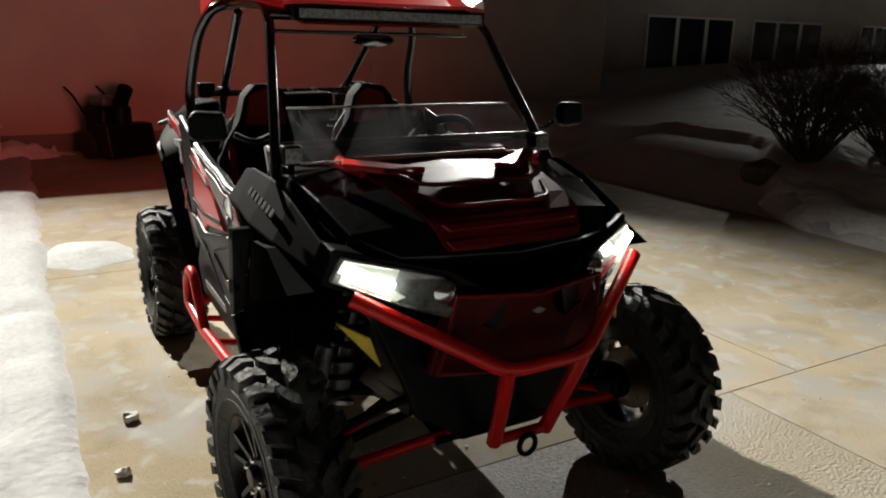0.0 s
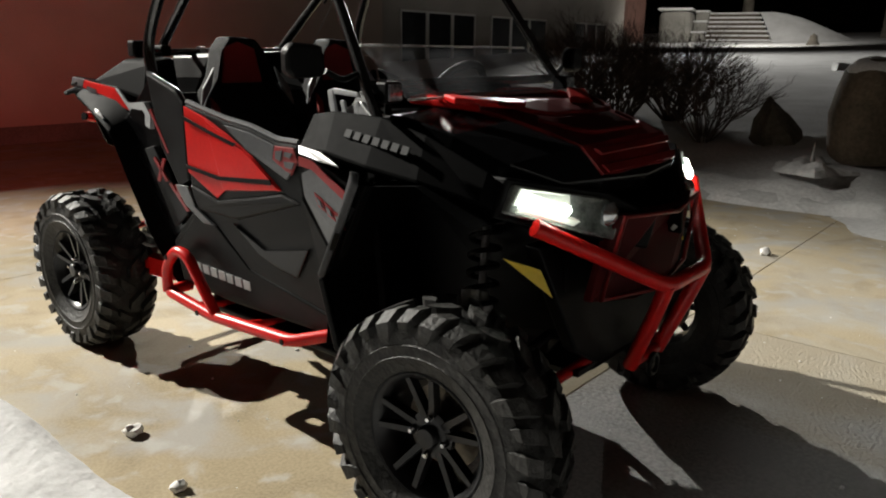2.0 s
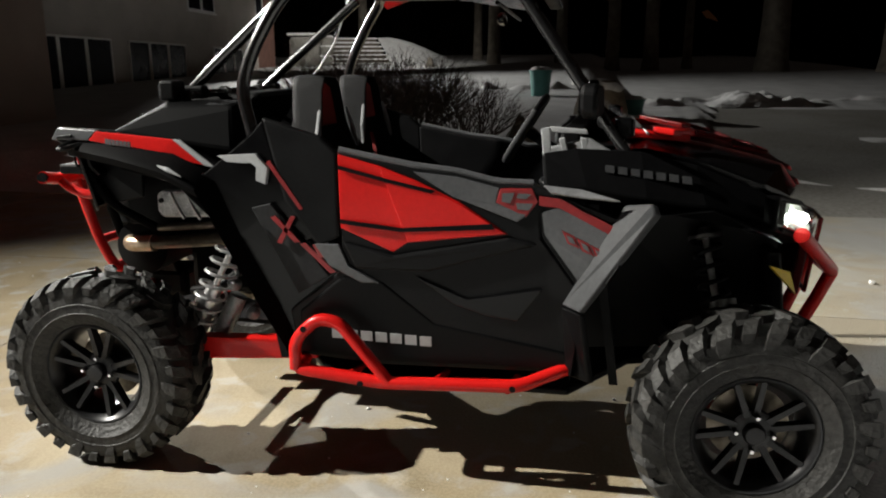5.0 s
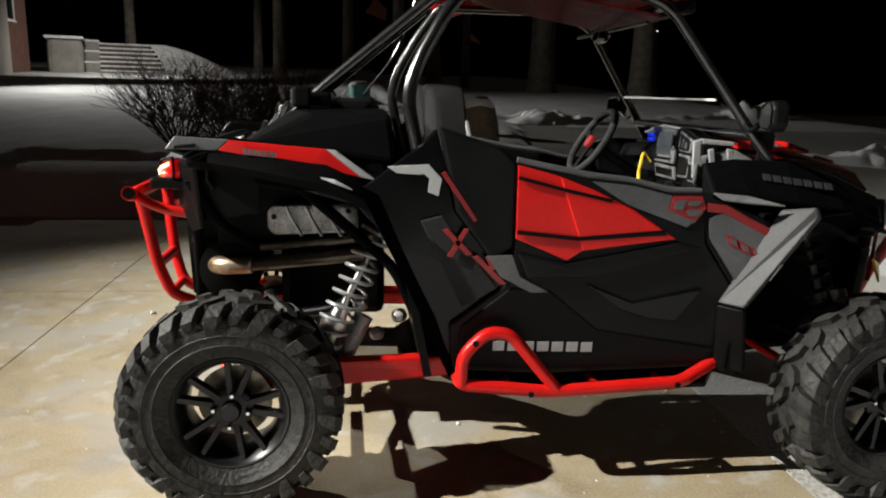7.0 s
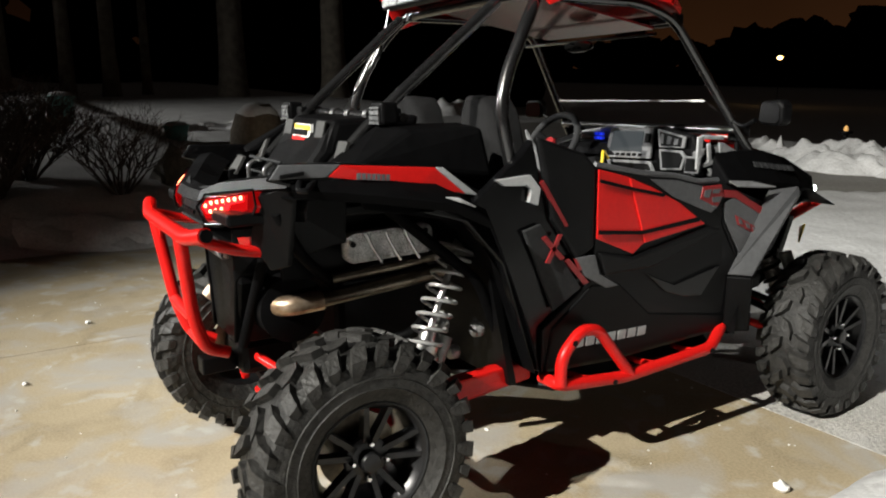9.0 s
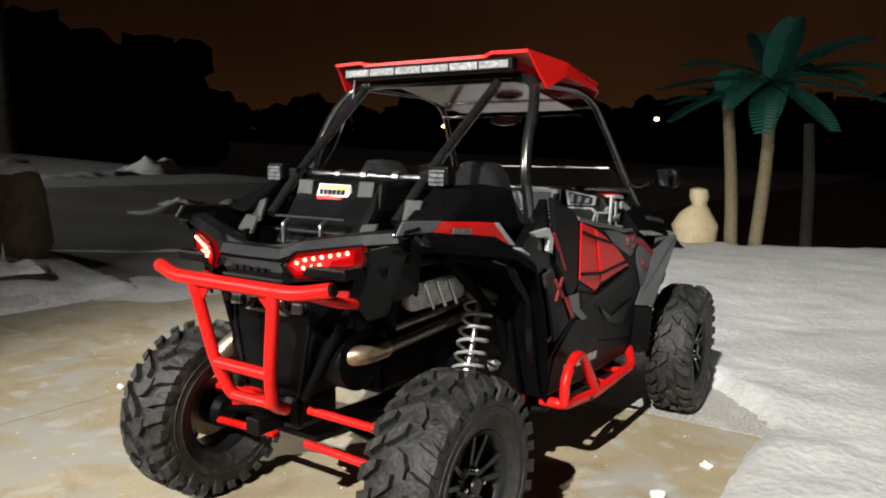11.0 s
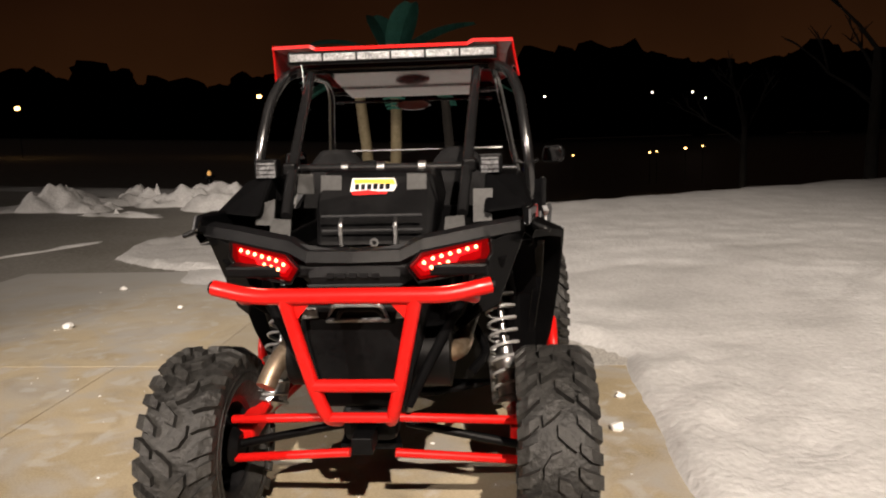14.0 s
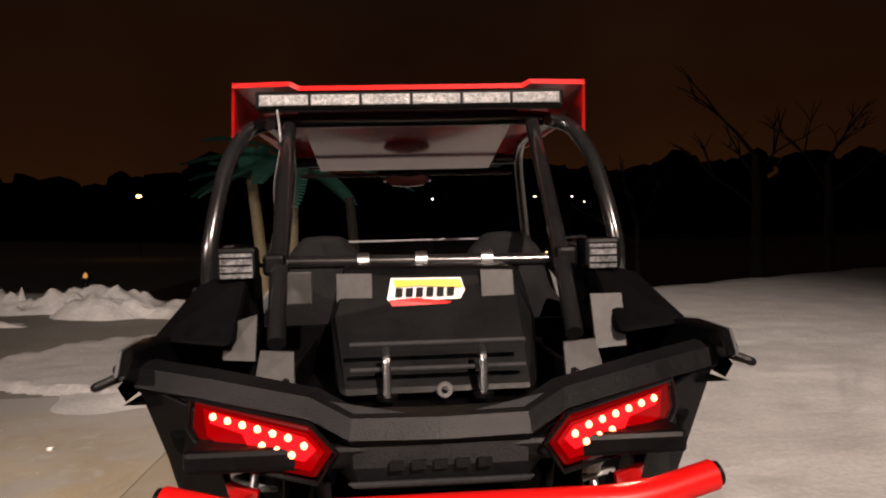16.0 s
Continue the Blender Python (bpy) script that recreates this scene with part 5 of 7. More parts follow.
# rear bumper
rb = pipe("rear_bumper", [(-0.430, -1.508, 1.046), (-0.30, -1.535, 1.022), (0.30, -1.535, 1.022), (0.430, -1.508, 1.046)], 0.025, RED_TUBE, car, "red tubular rear bumper", 0.05)
for s in (1, -1):
    pipe("bumper_post", [(s * 0.202, -1.535, 1.015), (s * 0.138, -1.50, 0.728), (s * 0.105, -1.46, 0.60), (s * 0.085, -1.38, 0.565)], 0.022, RED_TUBE, rb, radius=0.06)
    pipe("bumper_stay", [(s * 0.31, -1.535, 1.03), (s * 0.38, -1.42, 0.985), (s * 0.36, -1.25, 0.955)], 0.018, RED_TUBE, rb)
    part("gusset", slab([(s * 0.20, -1.535, 1.008), (s * 0.115, -1.535, 1.008), (s * 0.182, -1.525, 0.93)], (0, 0.008, 0)), RED_TUBE, rb)
    part("tube_cap", lathe([(0.001, 0), (0.020, 0), (0.020, 0.010), (0.001, 0.010)], 16, along((s * 0.430, -1.508, 1.046), (s * 0.50, -1.494, 1.058))), BLACK_PLASTIC, rb)
pipe("bumper_bar", [(-0.138, -1.50, 0.726), (0.138, -1.50, 0.726)], 0.021, RED_TUBE, rb, radius=0)
pipe("bumper_bar", [(-0.105, -1.46, 0.605), (0.105, -1.46, 0.605)], 0.017, RED_TUBE, rb, radius=0)

# cargo box and lid
part("cargo_floor", box((-0.42, -1.44, 1.06), (0.42, -0.62, 1.10)), BLACK_PLASTIC, car, bevel=0.01)
lid = part("storage_box", slab([(-0.19, -1.18, 1.12), (0.22, -1.18, 1.12), (0.24, -1.05, 1.25), (0.215, -1.00, 1.355), (-0.185, -1.00, 1.365), (-0.21, -1.05, 1.26)], (0, 0.34, 0.01)), BLACK_PLASTIC, car, "black storage box with latched lid", bevel=0.02)
for x0, x1 in ((-0.193, -0.117), (0.123, 0.194)):
    part("reflective_tape", slab([(x0, -1.020, 1.352), (x1, -1.020, 1.350), (x1, -1.036, 1.292), (x0, -1.036, 1.294)], (0, -0.005, 0)), TAPE, lid, "grey tape strip")
stick = part("sticker", slab([(-0.055, -1.022, 1.350), (0.095, -1.022, 1.348), (0.103, -1.028, 1.322), (0.083, -1.036, 1.290), (-0.055, -1.036, 1.292), (-0.064, -1.032, 1.308)], (0, -0.010, 0)), WHITE_DECAL, lid, "white sticker with yellow and red bands")
part("yellow_band", slab([(-0.050, -1.0335, 1.347), (0.092, -1.0335, 1.345), (0.099, -1.037, 1.328), (0.0, -1.036, 1.334), (-0.046, -1.036, 1.332)], (0, -0.004, 0)), YELLOW, stick)
part("red_band", slab([(-0.060, -1.0415, 1.306), (0.0, -1.0415, 1.309), (0.086, -1.0425, 1.298), (0.081, -1.0465, 1.292), (-0.054, -1.0465, 1.294)], (0, -0.004, 0)), RED_PAINT, stick)
for k in range(6):
    part("letter_mark", slab([(-0.045 + 0.022 * k, -1.0395, 1.330), (-0.030 + 0.022 * k, -1.0395, 1.330), (-0.032 + 0.022 * k, -1.0425, 1.312), (-0.047 + 0.022 * k, -1.0425, 1.312)], (0, -0.004, 0)), BLACK_PLASTIC, stick)
for ob in [stick] + list(stick.children):
    for v in ob.data.vertices:
        v.co.x, v.co.z = v.co.x * 1.02 - 0.019, v.co.z - 0.011
for x in (-0.088, 0.101):
    part("latch", tube([(x, -1.19, 1.215), (x, -1.215, 1.20), (x, -1.215, 1.13)], 0.008, 8, 0.01), STEEL, lid, smooth=True)
    part("latch_pad", lathe([(0.001, 0), (0.020, 0.002), (0.022, 0.010), (0.001, 0.014)], 14, Matrix.Translation((x, -1.21, 1.118))), BLACK_PLASTIC, lid, smooth=True)
for z in (1.225, 1.175):
    part("rib", tube([(-0.16, -1.185, z), (0.19, -1.185, z)], 0.005, 8, 0), LETTER_GREY, lid, smooth=True)
part("hasp", lathe([(0.008, 0), (0.016, 0), (0.016, 0.008), (0.008, 0.008)], 12, Matrix.Translation((0.025, -1.20, 1.135)) @ pose(0, 0, 0, 90, 0, 0), True), STEEL, lid)
for s in (1, -1):
    part("tie_down", slab([(s * 0.362, -1.05, 1.285 + 0.01 * s), (s * 0.432, -1.05, 1.275 + 0.02 * s), (s * 0.428, -1.09, 1.190), (s * 0.362, -1.09, 1.185)], (0, 0.012, 0)), TAPE, car, "grey reflective tape on the bed side")
    part("tie_down", slab([(s * 0.27, -1.18, 1.215), (s * 0.335, -1.18, 1.22), (s * 0.34, -1.22, 1.165), (s * 0.265, -1.22, 1.15)], (0, 0.012, 0)), TAPE, car)

# roll cage
for s in (1, -1):
    pipe("a_pillar", [(s * 0.555, 0.74, 1.19), (s * 0.54, 0.68, 1.27), (s * 0.455, 0.36, 1.755), (s * 0.44, 0.20, 1.790), (s * 0.43, -0.36, 1.775)], 0.0185, TUBE_BLACK, car, "black roll cage pillar", 0.08)
    pipe("b_pillar", [(s * 0.580, -0.50, 1.10), (s * 0.578, -0.565, 1.38), (s * 0.562, -0.53, 1.50), (s * 0.543, -0.44, 1.66), (s * 0.495, -0.355, 1.765), (s * 0.40, -0.325, 1.79), (0, -0.32, 1.79)], 0.023, TUBE_BLACK, car, "", 0.07)
    pipe("rear_stay", [(s * 0.322, -1.06, 1.215), (s * 0.338, -0.86, 1.40), (s * 0.362, -0.43, 1.755)], 0.021, TUBE_BLACK, car, "", 0.10)
    part("cage_clamp", box((s * 0.345 - 0.026, -0.92, 1.345), (s * 0.345 + 0.026, -0.82, 1.395)), BLACK_PLASTIC, car, bevel=0.01)
    pod = part("pod_light", box((s * 0.424 - 0.044, -0.945, 1.342), (s * 0.424 + 0.044, -0.885, 1.414)), BLACK_PLASTIC, car, "black square work light pod", bevel=0.010)
    part("pod_lens", box((s * 0.424 - 0.036, -0.953, 1.343), (s * 0.42 + 0.034, -0.946, 1.400)), POD_LENS, pod, "clear ribbed lens", bevel=0.003)
    for k in range(3):
        part("lens_rib", box((s * 0.424 - 0.036, -0.956, 1.355 + 0.017 * k), (s * 0.424 + 0.036, -0.953, 1.358 + 0.017 * k)), BLACK_PLASTIC, pod)
    part("pod_bracket", tube([(s * 0.42, -0.90, 1.335), (s * 0.42, -0.89, 1.30), (s * 0.40, -0.87, 1.26)], 0.012, 8, 0.02), BLACK_PLASTIC, pod, smooth=True)
    cow = part("cowl_light", box((s * 0.50 - 0.034, 0.70, 1.235), (s * 0.50 + 0.034, 0.755, 1.300)), BLACK_PLASTIC, car, "black cube light at the cowl", bevel=0.008)
    part("cowl_lens", box((s * 0.50 - 0.027, 0.756, 1.242), (s * 0.50 + 0.027, 0.762, 1.293)), POD_LENS, cow)
    part("light_stem", tube([(s * 0.50, 0.725, 1.235), (s * 0.50, 0.725, 1.18)], 0.012, 8, 0), BLACK_PLASTIC, cow)
    # wing mirror
    mm = Matrix.Translation((s * 0.735, 0.60, 1.36)) @ pose(0, 0, 0, 0, 0, -s * 12)
    mir = part("wing_mirror", slab([mm @ Vector(p) for p in ((-0.062, 0.0, -0.030), (-0.050, 0.0, 0.046), (0.045, 0.0, 0.052), (0.066, 0.0, 0.030), (0.066, 0.0, -0.030), (0.045, 0.0, -0.050), (-0.045, 0.0, -0.046))], mm.to_3x3() @ Vector((0, 0.05, 0))), BLACK_PLASTIC, car, "black wing mirror", bevel=0.016)
    part("mirror_glass", slab([mm @ Vector(p) for p in ((-0.050, -0.002, -0.026), (-0.040, -0.002, 0.036), (0.038, -0.002, 0.041), (0.054, -0.002, 0.024), (0.054, -0.002, -0.026), (0.038, -0.002, -0.040), (-0.036, -0.002, -0.036))], mm.to_3x3() @ Vector((0, -0.003, 0))), MIRROR, mir)
    part("mirror_stalk", tube([(s * 0.66, 0.62, 1.33), (s * 0.60, 0.63, 1.30), (s * 0.525, 0.64, 1.33)], 0.010, 8, 0.03), BLACK_PLASTIC, mir, smooth=True)
pipe("cross_tube", [(-0.34, -0.84, 1.372), (0.42, -0.84, 1.362)], 0.016, TUBE_BLACK, car, radius=0)
pipe("cross_tube", [(-0.455, 0.36, 1.755), (0.455, 0.36, 1.755)], 0.02, TUBE_BLACK, car, radius=0)
pipe("cross_tube", [(-0.54, 0.66, 1.285), (0.54, 0.66, 1.285)], 0.018, TUBE_BLACK, car, radius=0)
for x in (-0.14, 0.0, 0.16):
    part("tube_clamp", lathe([(0.018, -0.014), (0.024, -0.014), (0.024, 0.014), (0.018, 0.014)], 16, Matrix.Translation((x, -0.84, 1.367)) @ pose(0, 0, 0, 0, 90, 0), True), STEEL, car, smooth=True)
for x in (-0.30,):
    part("strap", box((x - 0.035, -0.86, 1.275), (x + 0.035, -0.85, 1.35)), TAPE, car, "grey harness strap", bevel=0.004)

# roof with rear visor and light bar
roof_top = [[(-0.518, -0.46, 1.880), (-0.35, -0.47, 1.882), (-0.325, -0.475, 1.868), (0.325, -0.475, 1.868), (0.35, -0.47, 1.882), (0.518, -0.46, 1.880)],
            [(-0.52, -0.10, 1.868), (-0.34, -0.10, 1.875), (-0.30, -0.10, 1.862), (0.30, -0.10, 1.862), (0.34, -0.10, 1.875), (0.52, -0.10, 1.868)],
            [(-0.49, 0.32, 1.842), (-0.34, 0.35, 1.852), (-0.28, 0.35, 1.842), (0.28, 0.35, 1.842), (0.34, 0.35, 1.852), (0.49, 0.32, 1.842)],
            [(-0.42, 0.44, 1.800), (-0.32, 0.49, 1.808), (-0.24, 0.49, 1.805), (0.24, 0.49, 1.805), (0.32, 0.49, 1.808), (0.42, 0.44, 1.800)]]
roof = part("roof", loft(roof_top), RED_PAINT, car, "glossy red moulded roof")
sol = roof.modifiers.new("thickness", "SOLIDIFY")
sol.thickness, sol.offset = 0.014, -1
for s in (1, -1):
    part("roof_side", slab([(s * 0.518, -0.465, 1.882), (s * 0.523, -0.10, 1.868), (s * 0.490, 0.32, 1.842), (s * 0.42, 0.44, 1.800), (s * 0.425, 0.43, 1.775), (s * 0.500, 0.30, 1.80), (s * 0.535, -0.14, 1.80), (s * 0.550, -0.34, 1.730)], (-s * 0.010, 0, 0)), RED_PAINT, roof, bevel=0.003)
part("headliner", slab([(-0.345, -0.36, 1.812), (0.335, -0.36, 1.812), (0.335, 0.38, 1.722), (-0.345, 0.38, 1.722)], (0, 0, 0.01)), HEADLINER, car, "glossy dark red roof lining")
bar = part("light_bar", box((-0.452, -0.470, 1.800), (0.452, -0.415, 1.854)), BLACK_PLASTIC, car, "long rear LED light bar, switched off", bevel=0.008)
for k in range(6):
    x0 = -0.443 + 0.1475 * k
    part("light_bar_lens", box((x0 + 0.003, -0.478, 1.811), (x0 + 0.143, -0.471, 1.843)), LENS_WHITE, bar, "clear lens segment", bevel=0.003)
fbar = part("front_light_bar", box((-0.40, 0.43, 1.735), (0.40, 0.48, 1.785)), BLACK_PLASTIC, car, "front LED light bar", bevel=0.008)
part("light_bar_lens", box((-0.38, 0.481, 1.743), (0.38, 0.488, 1.777)), LENS_WHITE, fbar, bevel=0.003)
part("rear_view_mirror", lathe([(0.001, -0.012), (0.05, -0.010), (0.055, 0.0), (0.05, 0.010), (0.001, 0.012)], 20, Matrix.Translation((0.0, 0.27, 1.66)) @ pose(0, 0, 0, 90, 0, 0) @ Matrix.Diagonal((1.7, 0.55, 1, 1))), MIRROR, car, smooth=True)
pipe("mirror_bar", [(-0.42, 0.30, 1.69), (0.42, 0.30, 1.69)], 0.008, TUBE_BLACK, car, radius=0)
pipe("hanging_wire", [(-0.39, -0.47, 1.80), (-0.375, -0.50, 1.70), (-0.395, -0.55, 1.58), (-0.38, -0.62, 1.48), (-0.39, -0.70, 1.385)], 0.0035, STEEL, car, "thin dangling wire", 0.05, 6)
pipe("hanging_wire", [(-0.38, -0.52, 1.70), (-0.355, -0.53, 1.62), (-0.345, -0.54, 1.60)], 0.006, BLACK_PLASTIC, car, "", 0.02, 6)

part("screen_base", slab([(-0.36, 0.70, 1.240), (0.36, 0.70, 1.240), (0.30, 0.80, 1.250), (-0.30, 0.80, 1.250)], (0, 0, 0.008)), LIGHT_GREY, car, "pale grey strip at the foot of the windscreen", bevel=0.003)

# half windscreen
ws = part("half_windscreen", slab([(-0.49, 0.80, 1.245), (0.49, 0.80, 1.245), (0.46, 0.56, 1.405), (-0.46, 0.56, 1.405)], (0, 0.005, 0.004)), WINDSCREEN, car, "low clear half windscreen")
# white edge tubes paint the glint along the clear screen's rims
part("screen_edge", tube([(-0.46, 0.558, 1.407), (0.46, 0.558, 1.407)], 0.0045, 6, 0), WHITE_DECAL, ws)
part("screen_edge", tube([(-0.49, 0.806, 1.248), (0.49, 0.806, 1.248)], 0.0045, 6, 0), WHITE_DECAL, ws)

# dashboard
dash = part("dashboard", slab([(-0.50, 0.64, 1.02), (-0.16, 0.62, 1.02), (0.22, 0.57, 1.02), (0.50, 0.53, 1.02), (0.50, 0.70, 1.02), (-0.50, 0.70, 1.02)], (0, 0.01, 0.19)), BLACK_PLASTIC, car, "black dashboard with grey trim", bevel=0.012)


def on_dash(x, z, out=0.0):
    """A point of the slanted dash face."""
    return Vector((x, 0.588 - 0.20 * x + 0.06 * (z - 1.15) - out, z))


def dash_plate(name, xz, mat, out, label="", deep=0.012):
    return part(name, slab([on_dash(x, z, out) for x, z in xz], (0, deep, 0)), mat, dash, label, bevel=0.003)


def shrink(xz, k):
    cx, cz = sum(p[0] for p in xz) / len(xz), sum(p[1] for p in xz) / len(xz)
    return [(cx + (x - cx) * k, cz + (z - cz) * k) for x, z in xz]


part("dash_console", slab([on_dash(x, z, -0.02) for x, z in ((-0.20, 1.04), (-0.16, 1.285), (0.23, 1.297), (0.44, 1.262), (0.50, 1.18), (0.46, 1.04))], (0.0, 0.07, -0.01)), BLACK_PLASTIC, dash, bevel=0.012)
dash_plate("touch_screen", [(-0.132, 1.278), (0.205, 1.289), (0.195, 1.150), (-0.165, 1.132)], TRIM_GREY, 0.012, "grey framed touch screen")
dash_plate("display", [(-0.103, 1.264), (0.138, 1.271), (0.130, 1.178), (-0.130, 1.164)], SCREEN_GLOW, 0.016, "dim lit screen", 0.005)
dash_plate("screen_knob", [(0.152, 1.262), (0.192, 1.264), (0.186, 1.222), (0.148, 1.220)], BLACK_PLASTIC, 0.018, "", 0.008)
for k in range(6):
    dash_plate("button", [(-0.118 + 0.045 * k, 1.158 + 0.0022 * k), (-0.088 + 0.045 * k, 1.1595 + 0.0022 * k), (-0.092 + 0.045 * k, 1.146 + 0.0022 * k), (-0.122 + 0.045 * k, 1.1445 + 0.0022 * k)], BLACK_PLASTIC, 0.016, "", 0.005)
for outline in ([(0.225, 1.284), (0.420, 1.258), (0.415, 1.210), (0.245, 1.205)], [(0.245, 1.196), (0.400, 1.198), (0.430, 1.175), (0.410, 1.118), (0.270, 1.105)], [(0.430, 1.178), (0.520, 1.180), (0.515, 1.112), (0.428, 1.108)]):
    dash_plate("dash_trim", outline, TRIM_GREY, 0.006, "pale grey trim frame")
    dash_plate("dash_panel", shrink(outline, 0.80), BLACK_PLASTIC, 0.012)
for k in range(3):
    dash_plate("vent_slat", [(0.262 + 0.048 * k, 1.266 - 0.008 * k), (0.288 + 0.048 * k, 1.262 - 0.008 * k), (0.284 + 0.048 * k, 1.222), (0.258 + 0.048 * k, 1.222)], SILVER_GREY, 0.016, "", 0.005)
dash_plate("dash_trim", [(-0.160, 1.122), (0.192, 1.138), (0.230, 1.090), (-0.110, 1.070)], TRIM_GREY, 0.008)
dash_plate("dash_panel", [(-0.120, 1.112), (0.180, 1.126), (0.205, 1.098), (-0.090, 1.082)], BLACK_PLASTIC, 0.012)
part("dash_wing", slab([(0.46, 0.50, 1.10), (0.47, 0.49, 1.20), (0.50, 0.62, 1.235), (0.52, 0.70, 1.19), (0.51, 0.62, 1.09)], (0.02, 0, 0)), TRIM_GREY, dash, "silver grey dash end", bevel=0.006)
part("dash_panel", slab([(0.484, 0.53, 1.115), (0.492, 0.525, 1.185), (0.512, 0.62, 1.205), (0.526, 0.66, 1.165), (0.520, 0.61, 1.105)], (0.008, 0, 0)), BLACK_PLASTIC, dash, bevel=0.003)
for yz in ([(0.462, 1.262), (0.490, 1.270), (0.500, 1.150), (0.474, 1.128)], [(0.490, 1.272), (0.610, 1.262), (0.618, 1.246), (0.498, 1.252)],
           [(0.520, 1.232), (0.540, 1.236), (0.560, 1.165), (0.542, 1.155)], [(0.498, 1.150), (0.590, 1.170), (0.594, 1.152), (0.500, 1.128)],
           [(0.590, 1.236), (0.612, 1.234), (0.632, 1.130), (0.612, 1.125)], [(0.545, 1.128), (0.563, 1.130), (0.606, 1.095), (0.582, 1.090)]):
    part("dash_strut", slab([(0.515 - 0.10 * (1.27 - z), y, z) for y, z in yz], (0.010, 0, 0)), LIGHT_GREY, dash, "bright silver dash frame strip", bevel=0.003)
for k in range(6):
    part("switch_light", box((-0.235 + 0.022 * (k % 3), 0.598, 1.238 - 0.020 * (k // 3)), (-0.221 + 0.022 * (k % 3), 0.612, 1.252 - 0.020 * (k // 3))), LED_BLUE, dash, "blue lit switch")
cowl_plate = part("dash_cowl", slab([(0.14, 0.740, 1.222), (0.12, 0.600, 1.282), (-0.06, 0.590, 1.290), (-0.38, 0.640, 1.245), (-0.38, 0.740, 1.215)], (0, 0.002, 0.010)), LIGHT_GREY, dash, "pale silver cowl behind the windscreen", bevel=0.004)
part("cowl_slot", slab([(-0.085, 0.625, 1.292), (-0.125, 0.630, 1.288), (-0.21, 0.715, 1.242), (-0.155, 0.715, 1.245)], (0, 0.002, 0.006)), BLACK_PLASTIC, cowl_plate)
part("grab_handle", tube([(0.24, 0.56, 1.06), (0.26, 0.49, 1.08), (0.42, 0.46, 1.07), (0.44, 0.52, 1.05)], 0.013, 10, 0.03), GREY_PLASTIC, dash, smooth=True)
part("key_strap", tube([(-0.10, 0.565, 1.13), (-0.10, 0.53, 1.175), (-0.085, 0.515, 1.12), (-0.10, 0.515, 1.08), (-0.08, 0.51, 1.05)], 0.008, 8, 0.02), YELLOW, car, "yellow key strap", smooth=True)
sw_m = Matrix.Translation((-0.27, 0.345, 1.20)) @ pose(0, 0, 0, 58, 0, 0)
# grey ring colour stands in for the light on the dark rim
wheel_ring = part("steering_wheel", tube([sw_m @ Vector((0.165 * math.cos(a), 0.165 * math.sin(a) * (0.92 if math.sin(a) < -0.6 else 1), 0)) for a in (2 * math.pi * k / 36 for k in range(36))], 0.017, 10, 0, closed=True), LETTER_GREY, car, "black sport steering wheel, grey sheen painted on the ring", smooth=True)
for a in (20, 160, 270):
    part("spoke", box((0.02, -0.018, -0.006), (0.155, 0.018, 0.006), sw_m @ pose(0, 0, 0, 0, 0, a)), BLACK_PLASTIC, wheel_ring, bevel=0.004)
part("spoke_badge", lathe([(0.001, 0.004), (0.034, 0.004), (0.030, 0.020), (0.001, 0.022)], 20, sw_m), RED_DECAL, wheel_ring, "red steering wheel centre", smooth=True)
part("steering_column", tube([sw_m @ Vector((0, 0, -0.01)), sw_m @ Vector((0, 0, -0.28))], 0.022, 12, 0), BLACK_PLASTIC, wheel_ring)

